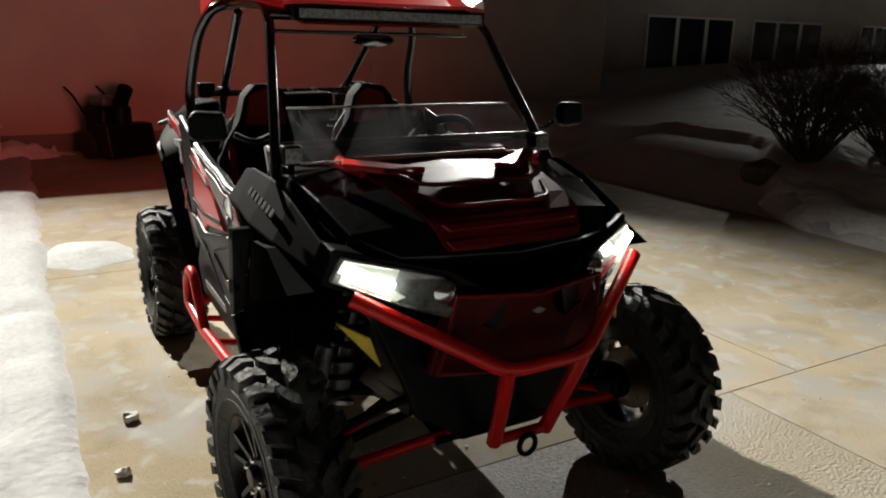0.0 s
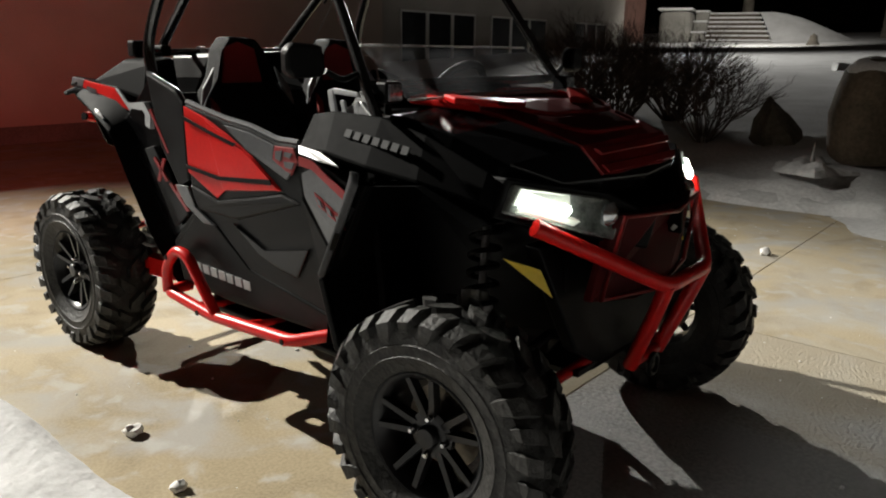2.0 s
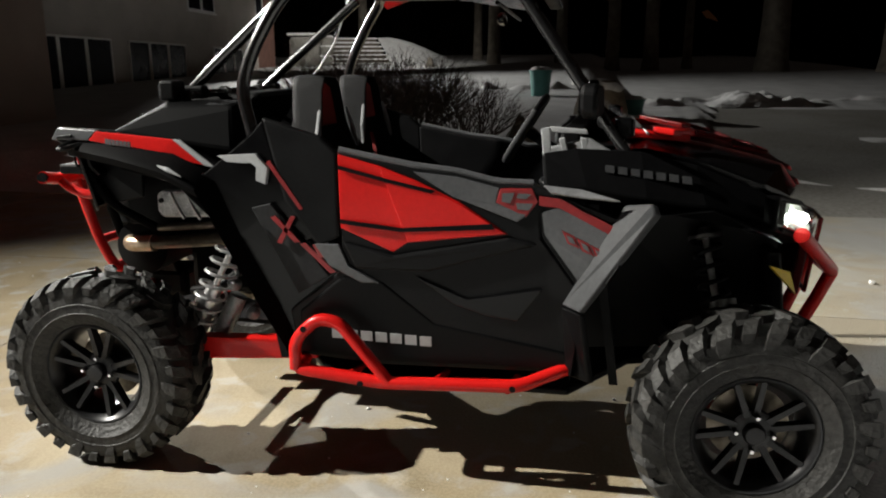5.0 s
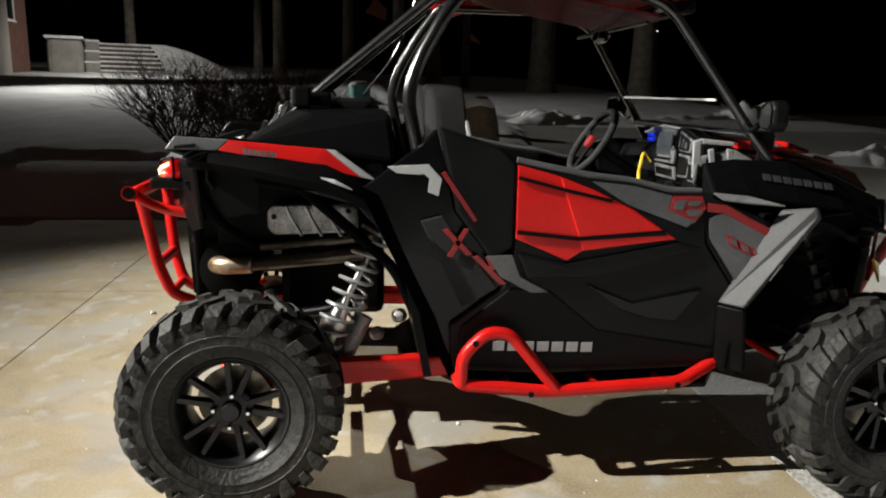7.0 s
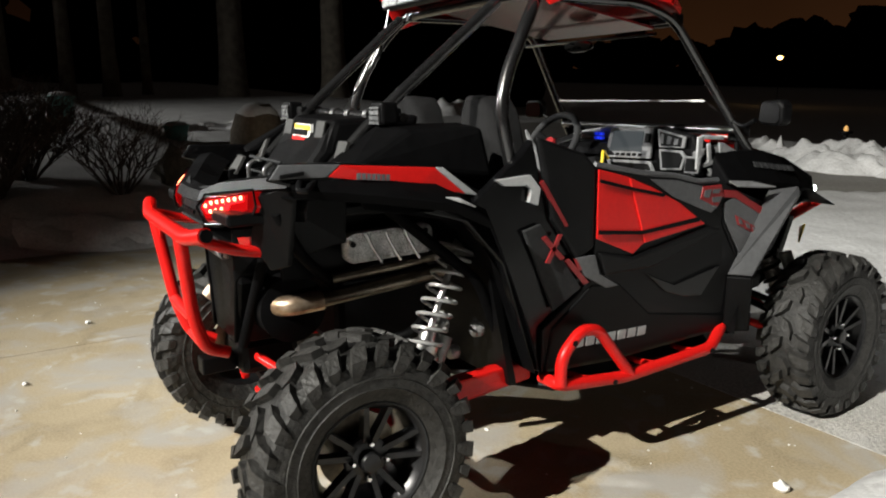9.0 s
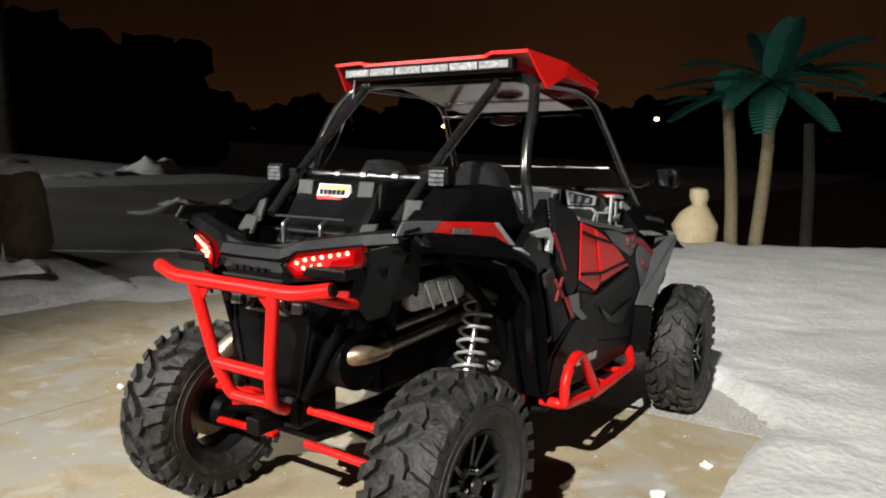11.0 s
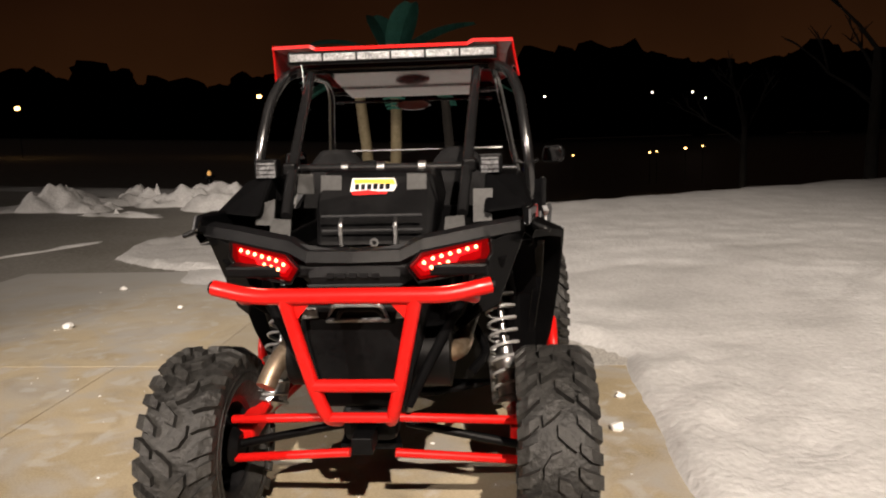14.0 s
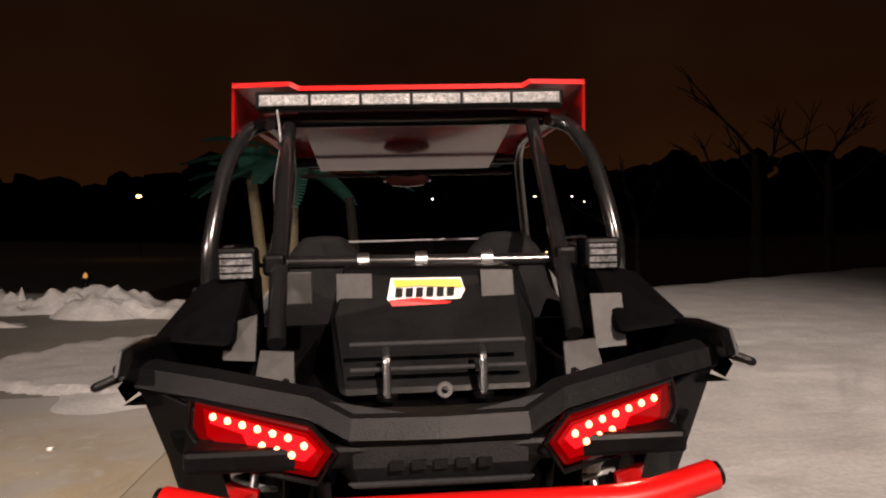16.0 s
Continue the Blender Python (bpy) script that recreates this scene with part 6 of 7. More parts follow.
# seats
for s in (1, -1):
    cx = s * 0.272
    seat = part("seat", slab([(cx - 0.235, -0.36, 0.62), (cx - 0.235, 0.14, 0.66), (cx - 0.235, 0.20, 0.72), (cx - 0.235, 0.14, 0.76), (cx - 0.235, -0.34, 0.72)], (0.47, 0, 0)), FABRIC, car, "black bucket seat with red inserts", bevel=0.03)
    back = bmesh.new()
    sect = [(0.22, 0.70, -0.34), (0.25, 0.90, -0.37), (0.24, 1.10, -0.385), (0.195, 1.19, -0.395), (0.135, 1.27, -0.40), (0.105, 1.375, -0.405), (0.055, 1.43, -0.41)]
    rows_f = [[(cx - w, y + 0.07, z), (cx - w * 0.72, y + 0.015, z), (cx, y, z + 0.004), (cx + w * 0.72, y + 0.015, z), (cx + w, y + 0.07, z)] for w, z, y in sect]
    rows_b = [[(cx - w, y - 0.04, z), (cx - w * 0.72, y - 0.07, z), (cx, y - 0.08, z), (cx + w * 0.72, y - 0.07, z), (cx + w, y - 0.04, z)] for w, z, y in sect]
    gf, gb = [[back.verts.new(p) for p in r] for r in rows_f], [[back.verts.new(p) for p in r] for r in rows_b]
    for grid in (gf, gb):
        for a, b in zip(grid, grid[1:]):
            for k in range(4):
                back.faces.new((a[k], a[k + 1], b[k + 1], b[k]))
    for i in range(len(sect) - 1):
        for k in (0, 4):
            back.faces.new((gf[i][k], gf[i + 1][k], gb[i + 1][k], gb[i][k]))
    for grid_i in (0, -1):
        for k in range(4):
            back.faces.new((gf[grid_i][k], gf[grid_i][k + 1], gb[grid_i][k + 1], gb[grid_i][k]))
    part("backrest", back, FABRIC, seat, smooth=True, bevel=0.02)
    part("headrest_insert", slab([(cx - 0.10, -0.375, 1.25), (cx + 0.10, -0.375, 1.25), (cx + 0.075, -0.388, 1.385), (cx, -0.395, 1.412), (cx - 0.075, -0.388, 1.385)], (0, 0.014, 0)), FABRIC_RED, seat, "red headrest insert", bevel=0.006)
    part("bolster_insert", slab([(cx + 0.17, -0.30, 1.16), (cx + 0.205, -0.30, 1.20), (cx + 0.20, -0.26, 0.95), (cx + 0.17, -0.27, 0.92)], (0, 0.014, 0)), FABRIC_RED, seat)
    for q in (-1, 1):
        # trim coloured pale to carry the backlight on the seat's shoulders
        part("shoulder_trim", slab([(cx + q * 0.15, -0.35, 1.31), (cx + q * 0.215, -0.34, 1.23), (cx + q * 0.235, -0.33, 1.15), (cx + q * 0.175, -0.34, 1.23)], (0, 0.014, 0.004)), TRIM_GREY, seat, "harness slot trim, pale for the backlight on the seat edge", bevel=0.004)

# shape the finished car to fit the camera's view: nose widened, cage tilted, tail drawn in
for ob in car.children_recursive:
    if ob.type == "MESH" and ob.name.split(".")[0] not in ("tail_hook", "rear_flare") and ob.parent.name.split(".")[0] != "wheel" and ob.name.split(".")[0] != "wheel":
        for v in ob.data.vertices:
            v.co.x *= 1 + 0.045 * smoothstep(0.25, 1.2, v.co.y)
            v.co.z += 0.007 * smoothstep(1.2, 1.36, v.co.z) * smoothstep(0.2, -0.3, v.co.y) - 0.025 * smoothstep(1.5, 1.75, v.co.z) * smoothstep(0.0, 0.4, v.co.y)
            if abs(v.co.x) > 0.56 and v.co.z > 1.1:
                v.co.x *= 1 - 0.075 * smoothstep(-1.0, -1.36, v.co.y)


# ---- garage and house ----
def window(parent, m, w, h, panes):
    """A framed window in the wall's own plane: x along it, z up, y out."""
    fr = bmesh.new()
    t = 0.07
    for lo, hi in (((0, 0, 0), (w, 0.06, t)), ((0, 0, h - t), (w, 0.06, h)), ((0, 0, t), (t, 0.06, h - t)), ((w - t, 0, t), (w, 0.06, h - t))):
        add_box(fr, lo, hi, m)
    for k in range(1, panes):
        add_box(fr, (w * k / panes - 0.09, 0, t), (w * k / panes + 0.09, 0.055, h - t), m)
    win = part("window", fr, WHITE_TRIM, parent, "white framed window, dark inside", bevel=0.004)
    for k in range(panes):
        a, b = w * k / panes + (t if k == 0 else 0.09), w * (k + 1) / panes - (t if k == panes - 1 else 0.09)
        part("pane", box((a, 0.012, t), (b, 0.022, h - t), m), DARK_GLASS, win)
    part("window_sill", box((-0.06, 0, -0.07), (w + 0.06, 0.12, 0.0), m), WHITE_TRIM, win, bevel=0.004)
    return win


def clad(parent, m, length, z0, z1, mat, step, name):
    """Lap boards up a wall, each a little proud at its foot."""
    k = 0
    z = z0
    while z < z1 - 0.01:
        top = min(z + step, z1)
        bm = bmesh.new()
        add_slab(bm, [m @ Vector((0, 0.026, z)), m @ Vector((length, 0.026, z)), m @ Vector((length, 0.008, top)), m @ Vector((0, 0.008, top))], m.to_3x3() @ Vector((0, -0.02, 0)))
        part(name, bm, mat, parent)
        z = top


garage = empty("garage", "tan stucco garage wall beside the drive", "garage", "", "structure")
part("wall", box((-9.6, -9.6, -0.2), (9.0, -9.3, 3.8)), STUCCO, garage)
part("wall", box((-9.6, -20.0, -0.2), (-9.3, -9.6, 3.8)), STUCCO, garage)
part("wall", box((8.7, -20.0, -0.2), (9.0, -9.6, 3.8)), STUCCO, garage)
part("wall", box((-9.6, -20.3, -0.2), (9.0, -20.0, 3.8)), STUCCO, garage)
part("roof", box((-9.8, -20.5, 3.8), (9.2, -9.1, 3.95)), TIMBER, garage)
part("upper_wall", box((-3.0, -20.0, 3.95), (8.0, -15.6, 11.4)), STUCCO, garage)
part("upper_roof", box((-3.3, -20.3, 11.4), (8.3, -15.3, 11.6)), TIMBER, garage)
part("plinth", box((-9.6, -9.3, -0.2), (9.0, -9.26, 0.25)), BLOCK, garage)
flood = thing("flood_light", box((FLOOD[0] - 0.12, FLOOD[1] - 0.05, FLOOD[2] + 0.02), (FLOOD[0] + 0.12, FLOOD[1] + 0.16, FLOOD[2] + 0.16)), BLACK_PLASTIC, "dark wall-mounted flood light, switched on", "flood light", bevel=0.02)
part("arm", box((FLOOD[0] - 0.03, -15.62, FLOOD[2] + 0.05), (FLOOD[0] + 0.03, FLOOD[1] - 0.05, FLOOD[2] + 0.11)), BLACK_PLASTIC, flood)
part("lamp_glass", box((FLOOD[0] - 0.10, FLOOD[1] + 0.161, FLOOD[2] + 0.04), (FLOOD[0] + 0.10, FLOOD[1] + 0.168, FLOOD[2] + 0.14)), LAMP_WHITE, flood)

wall_light = thing("wall_light", box((WALL_LIGHT[0] - 0.10, WALL_LIGHT[1] - 0.06, WALL_LIGHT[2] + 0.06), (WALL_LIGHT[0] + 0.10, WALL_LIGHT[1] + 0.14, WALL_LIGHT[2] + 0.18)), BLACK_PLASTIC, "small dark wall light, switched on", "wall light", bevel=0.02)
part("arm", box((WALL_LIGHT[0] - 0.03, WALL_LIGHT[1] - 0.70, WALL_LIGHT[2] + 0.08), (WALL_LIGHT[0] + 0.03, WALL_LIGHT[1] - 0.06, WALL_LIGHT[2] + 0.14)), BLACK_PLASTIC, wall_light)
part("lamp_glass", box((WALL_LIGHT[0] - 0.08, WALL_LIGHT[1] + 0.141, WALL_LIGHT[2] + 0.08), (WALL_LIGHT[0] + 0.08, WALL_LIGHT[1] + 0.148, WALL_LIGHT[2] + 0.16)), LAMP_WHITE, wall_light)

# the house: a long wall across the yard, its far wing and the garden stairs
house = empty("house", "grey sided house with tall white framed windows", "house", "", "structure")
HA = Matrix.Translation((-35.7, -17.05, 0.25)) @ pose(0, 0, 0, 0, 0, 2.0)
part("wall", box((0, -8.0, -0.6), (27.0, 0.0, 6.4), HA), SIDING, house)
clad(house, HA, 27.0, 0.0, 6.4, SIDING, 0.40, "board")
part("roof", slab([HA @ Vector(p) for p in ((-0.6, 0.7, 6.3), (27.6, 0.7, 6.3), (27.6, -4.0, 9.2), (-0.6, -4.0, 9.2))], (0, 0, 0.2)), TIMBER, house)
part("roof", slab([HA @ Vector(p) for p in ((-0.6, -8.7, 6.3), (27.6, -8.7, 6.3), (27.6, -4.0, 9.2), (-0.6, -4.0, 9.2))], (0, 0, 0.2)), TIMBER, house)
for x, w in ((2.1, 3.3), (8.1, 4.4), (13.6, 4.5), (20.0, 3.4)):
    window(house, HA @ Matrix.Translation((x, 0.03, 0.55)), w, 1.95, 3)
for x in (5.0, 13.0):
    window(house, HA @ Matrix.Translation((x, 0.03, 4.0)), 2.6, 1.6, 2)
wing = empty("house_wing", "dark brick wing behind the house", "house", "", "structure")
HW = Matrix.Translation((-40.2, -18.0, 0.3)) @ pose(0, 0, 0, 0, 0, 2.0)
part("wall", box((0, -6.0, -0.6), (4.4, 0.0, 7.4), HW), BRICK_WALL, wing)
window(wing, HW @ Matrix.Translation((1.7, 0.02, 4.1)), 2.2, 2.0, 2)

stairs = empty("garden_stairs", "snow-covered timber garden stairs up the bank", "stairs", "", "structure")
ST = Matrix.Translation((-39.5, -14.2, 0.30)) @ pose(0, 0, 0, 0, 0, 107.0)
# x runs across the flight, y up the bank
RISE, TREAD, STEPS = 0.262, 0.38, 13
for k in range(STEPS):
    wide = 2.7 + 0.14 * (STEPS - 1 - k)
    part("step", box((0, TREAD * k, 0), (wide, TREAD * k + 0.7, RISE * (k + 1) - 0.07), ST), TIMBER, stairs)
    part("snow_cap", box((-0.03, TREAD * k - 0.05, RISE * (k + 1) - 0.07), (wide + 0.05, TREAD * k + TREAD, RISE * (k + 1) + 0.03), ST), SNOW, stairs, bevel=0.03)
for k in range(5):
    y0, top = 0.95 * k, 0.95 + 0.62 * k
    part("cheek_block", box((-0.75, y0, -0.2), (-0.02, y0 + 0.93, top), ST), BLOCK, stairs, "stepped block cheek wall", bevel=0.05)
    part("snow_cap", box((-0.80, y0 - 0.04, top), (0.0, y0 + 0.96, top + 0.11), ST), SNOW, stairs, bevel=0.04)
rw = thing("retaining_wall", box((-2.6, 1.6, -0.3), (-0.80, 5.6, 3.42), ST), BLOCK, "pale block retaining wall with a snow cap", "wall", "", "structure", bevel=0.3)
part("snow_cap", box((-2.7, 1.5, 3.42), (-0.74, 5.7, 3.58), ST), SNOW, rw, bevel=0.08)
LW = Matrix.Translation((-37.6, -8.9, 0.0)) @ pose(0, 0, 0, 0, 0, 77.0)
rw2 = thing("low_wall", box((0.0, 0.0, -0.4), (7.0, 0.5, 1.0), LW), TIMBER, "low dark timber wall at the foot of the bank", "wall", "", "structure", bevel=0.03)
part("snow_cap", box((0.0, -0.03, 1.0), (7.0, 0.53, 1.16), LW), SNOW, rw2, bevel=0.03)
bank = bmesh.new()
rows = []
for j in range(9):
    u = j / 8
    rows.append([bank.verts.new(ST @ Vector((2.75 + 9.0 * (i / 12) + 1.7 * (1 - u) * (1 - i / 12), 0.1 + 4.9 * u, (3.30 * u + 0.15) * (1 - 0.80 * smoothstep(0.05, 1.0, i / 12)) + 0.12 * noise.noise((i * 0.7, j * 0.9, 3)) - (0.5 if j == 0 else 0.0)))) for i in range(13)])
for a, b in zip(rows, rows[1:]):
    for k in range(12):
        bank.faces.new((a[k], a[k + 1], b[k + 1], b[k]))
thing("snow_bank", bank, SNOW, "smooth snow slope beside the stairs", "snow bank", "", "structure", smooth=True)
thing("garden_urn", lathe([(0.02, 0), (0.30, 0.0), (0.30, 0.12), (0.16, 0.24), (0.22, 0.45), (0.34, 0.62), (0.20, 0.86), (0.16, 1.10), (0.02, 1.2)], 20, LW @ Matrix.Translation((0.9, 0.25, 1.16))), ROCK, "dark stone garden ornament on the low wall", "ornament", smooth=True)


# ---- planting bed ----
def rock_mesh(size, seed, sub=3, rough=0.35, flat=0.0):
    bm = bmesh.new()
    add_ball(bm, Matrix.Diagonal((*size, 1)), sub, rough, seed)
    return bm


GZ = ground_z(-6.2, 0.5)
stone = thing("standing_stone", lathe([(0.01, -0.05), (0.30, -0.05), (0.36, 0.10), (0.36, 0.45), (0.33, 0.70), (0.26, 0.90), (0.15, 1.0), (0.01, 1.03)], 28), STONE, "brown rounded standing stone with a snow cap", "stone", smooth=True)
stone.matrix_basis = Matrix.Translation((-6.28, 0.76, GZ - 0.05)) @ Matrix.Diagonal((0.96, 0.96, 0.93, 1))
for v in stone.data.vertices:
    v.co *= 1 + 0.12 * noise.noise(v.co * 2.7)
part("snow_cap", lathe([(0.01, 0.915), (0.262, 0.895), (0.25, 0.955), (0.15, 1.045), (0.01, 1.075)], 28), SNOW, stone, smooth=True)
rk = thing("garden_rock", rock_mesh((0.31, 0.27, 0.36), 2.3), ROCK, "dark pointed rock in the snow", "rock")
for v in rk.data.vertices:
    k = min(1.25, max(0.16, 0.95 - 2.1 * v.co.z))
    v.co.x, v.co.y = v.co.x * k, v.co.y * k - 0.25 * max(0.0, v.co.z)
rk.location = (-6.48, -0.15, ground_z(-6.48, -0.15) + 0.08)
rk.rotation_euler = (0.05, 0.08, 0.7)
rk2 = thing("garden_rock", rock_mesh((0.26, 0.20, 0.16), 5.1), ROCK, "small dark rock half buried in snow", "rock", smooth=True)
rk2.location = (-5.9, -2.3, ground_z(-5.9, -2.3) + 0.06)


def shrub(name, base, height, spread, stems, seed, label, mat=TWIG, dense=3, thick=0.012):
    """A leafless shrub: stems from one root, each forking into twigs."""
    rnd = random.Random(seed)
    ob = empty(name, label, "shrub", at=base)
    crown = bmesh.new()

    def grow(p, d, length, r, depth, bm):
        q = p + d * length
        midp = p.lerp(q, 0.5) + Vector((rnd.uniform(-1, 1), rnd.uniform(-1, 1), rnd.uniform(-0.3, 0.6))) * length * 0.08
        add_tube(bm, [p, midp, q], r, 5 if depth > 1 else 3, 0, r * 0.62)
        if depth:
            for _ in range(rnd.choice((2, 3)) if depth < dense else 3):
                e = (d + Vector((rnd.uniform(-0.75, 0.75), rnd.uniform(-0.75, 0.75), rnd.uniform(-0.25, 0.5)))).normalized()
                grow(q, e, length * rnd.uniform(0.55, 0.8), r * 0.6, depth - 1, crown)

    for k in range(stems):
        a = 2 * math.pi * k / stems + rnd.uniform(-0.3, 0.3)
        tilt = rnd.uniform(0.25, 1.0) * spread
        d = Vector((math.cos(a) * tilt, math.sin(a) * tilt, 1.0)).normalized()
        stem = bmesh.new()
        grow(Vector((math.cos(a), math.sin(a), -0.4)) * 0.06, d, height * rnd.uniform(0.36, 0.48), thick, dense, stem)
        part("stem", stem, mat, ob)
    part("crown", crown, mat, ob)
    return ob


shrub("bare_shrub", (-6.2, -0.85, ground_z(-6.2, -0.85) - 0.03), 0.84, 0.95, 34, 11, "leafless brown shrub in the snow", dense=4, thick=0.010)
shrub("bush", (-6.35, -2.05, ground_z(-6.35, -2.05) - 0.03), 1.12, 1.0, 64, 21, "dense leafless brown bush at the bed's edge", dense=4, thick=0.012)
shrub("bush", (-7.3, -1.7, ground_z(-7.3, -1.7) - 0.03), 1.05, 1.1, 60, 27, "low spreading leafless bush behind the shrub", dense=4, thick=0.012)
shrub("bush", (-7.9, -3.2, ground_z(-7.9, -3.2) - 0.03), 1.25, 1.2, 50, 24, "wide leafless brown bush in the planting bed", dense=4, thick=0.011)


for x, y, h in ((-16.0, -0.6, 0.62), (-15.0, 1.6, 0.35)):
    z = ground_z(x, y)
    tub = thing("teal_bin", lathe([(0.01, 0), (0.22, 0), (0.27, h * 0.92), (0.29, h * 0.92), (0.29, h), (0.01, h)], 20, Matrix.Translation((x, y, z))), TEAL_PLASTIC, "teal plastic bin standing in the snow", "bin", smooth=True)
    part("snow_cap", lathe([(0.01, h), (0.27, h), (0.2, h + 0.07), (0.01, h + 0.09)], 20, Matrix.Translation((x, y, z))), SNOW, tub, smooth=True)


# ---- trees ----
def tree(base, height, r, seed, label, mat=BARK, lean=0.0, forks=5):
    rnd = random.Random(seed)
    ob = empty("tree", label, "tree", "trees beyond the yard")
    b = Vector(base)
    pts = [b + Vector((lean * height * u + 0.25 * noise.noise((u * 3, seed, 0)) * u, 0.25 * noise.noise((u * 3, seed, 5)) * u, height * u)) for u in (-0.02, 0.0, 0.04, 0.12, 0.25, 0.4, 0.55, 0.7)]
    bm = bmesh.new()
    radii = [1.5, 1.32, 1.08, 0.95, 0.88, 0.8, 0.7, 0.55]
    rings = []
    for p, k in zip(pts, radii):
        rings.append([bm.verts.new(p + Vector((math.cos(a), math.sin(a), 0)) * r * k * (1 + 0.10 * noise.noise((math.cos(a) * 2, math.sin(a) * 2, p.z * 0.6 + seed)))) for a in (2 * math.pi * q / 16 for q in range(16))])
    for a, c in zip(rings, rings[1:]):
        for q in range(16):
            bm.faces.new((a[q], a[(q + 1) % 16], c[(q + 1) % 16], c[q]))
    part("trunk", bm, mat, ob, smooth=True)
    lb = bmesh.new()

    def limb(p, d, n, rr, depth):
        q = p + d * n
        add_tube(lb, [p, p.lerp(q, 0.5) + Vector((0, 0, 0.05 * n)), q], rr, 6, 0, rr * 0.5)
        if depth:
            for _ in range(3):
                limb(q, (d + Vector((rnd.uniform(-0.8, 0.8), rnd.uniform(-0.8, 0.8), rnd.uniform(-0.1, 0.6)))).normalized(), n * rnd.uniform(0.5, 0.75), rr * 0.55, depth - 1)

    for k in range(forks):
        u = rnd.uniform(0.45, 0.7)
        p = b + Vector((lean * height * u, 0, height * u))
        a = rnd.uniform(0, 6.28)
        limb(p, Vector((math.cos(a), math.sin(a), rnd.uniform(0.5, 1.4))).normalized(), height * rnd.uniform(0.16, 0.26), r * 0.34, 2 if mat is BARK_SHADED else 3)
    part("crown", lb, mat, ob)
    return ob


for k, (x, y, h, r) in enumerate(((-40.0, 10.0, 24, 0.72), (-38.8, 15.6, 24, 0.70), (-42.0, -1.1, 22, 0.33), (-41.9, 1.8, 22, 0.36), (-41.7, 3.9, 22, 0.40), (-44.4, 6.2, 20, 0.26), (-41.8, -5.0, 22, 0.34), (-51.6, -7.4, 22, 0.30), (-50.5, -15.6, 24, 0.34))):
    tree((x, y, ground_z(x, y) - 0.1), h, r, 20 + k, "tall bare tree trunk with pale grey bark")
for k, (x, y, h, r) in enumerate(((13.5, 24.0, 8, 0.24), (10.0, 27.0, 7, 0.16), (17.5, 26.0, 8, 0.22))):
    tree((x, y, ground_z(x, y) - 0.1), h, r, 50 + k, "bare tree on the lake bank", BARK_SHADED, 0.0, 4)


# ---- snow piles, patches and bits of ice ----
def pile(place, size, seed, label="lumpy heap of ploughed snow"):
    """One connected heap with blocks and hollows pushed into its skin."""
    n, m = 56, 18
    bm = bmesh.new()
    rows = []
    for j in range(m):
        u = 1 - j / m
        row = []
        for k in range(n):
            a = 2 * math.pi * k / n
            ca, sa = math.cos(a), math.sin(a)
            rim = 1 + 0.30 * noise.noise((ca * 1.4, sa * 1.4, seed)) + 0.10 * noise.noise((ca * 5, sa * 5, seed))
            x, y = size[0] * u * ca * rim, size[1] * u * sa * rim
            bulk = (1 - u ** 1.7) * (0.62 + 0.75 * noise.noise((x * 1.3, y * 1.3, seed)))
            block = abs(noise.noise((x * 2.6, y * 2.6, seed + 4))) * 0.42 + 0.12 * noise.noise((x * 8, y * 8, seed + 7))
            row.append(bm.verts.new((x, y, -0.06 + size[2] * max(0.0, bulk + block * (1 - u ** 4)))))
        rows.append(row)
    tip = bm.verts.new((0, 0, size[2] * 0.75))
    for a, b in zip(rows, rows[1:]):
        for k in range(n):
            bm.faces.new((a[k], a[(k + 1) % n], b[(k + 1) % n], b[k]))
    for k in range(n):
        bm.faces.new((rows[-1][k], rows[-1][(k + 1) % n], tip))
    ob = thing("snow_mound", bm, SNOW_PILE, label, "snow mound", "ploughed snow mounds", smooth=True)
    ob.location = place
    return ob


for k, (x, y, sx, sy, sz) in enumerate(((-18.9, 4.9, 1.2, 1.7, 0.42), (-18.4, 1.9, 0.8, 1.6, 0.30), (-22.4, 13.0, 1.3, 1.5, 0.62), (-12.6, 7.5, 0.7, 0.85, 0.30), (-10.7, 9.4, 0.9, 1.0, 0.46), (-8.5, 10.9, 1.2, 0.9, 0.72),
                                    (-7.2, 12.2, 1.3, 0.9, 0.68), (-5.9, 13.0, 1.2, 0.8, 0.50), (-5.3, 11.4, 1.3, 0.7, 0.42), (-3.9, 11.3, 0.9, 0.6, 0.30), (-7.0, 10.0, 1.1, 0.5, 0.22), (-5.85, 0.42, 0.42, 0.38, 0.30), (1.9, -8.75, 1.0, 0.45, 0.42), (0.9, -8.95, 0.7, 0.30, 0.25))):
    pile((x, y, ground_z(x, y) + 0.0), (sx, sy, sz), 60 + k * 7.3)


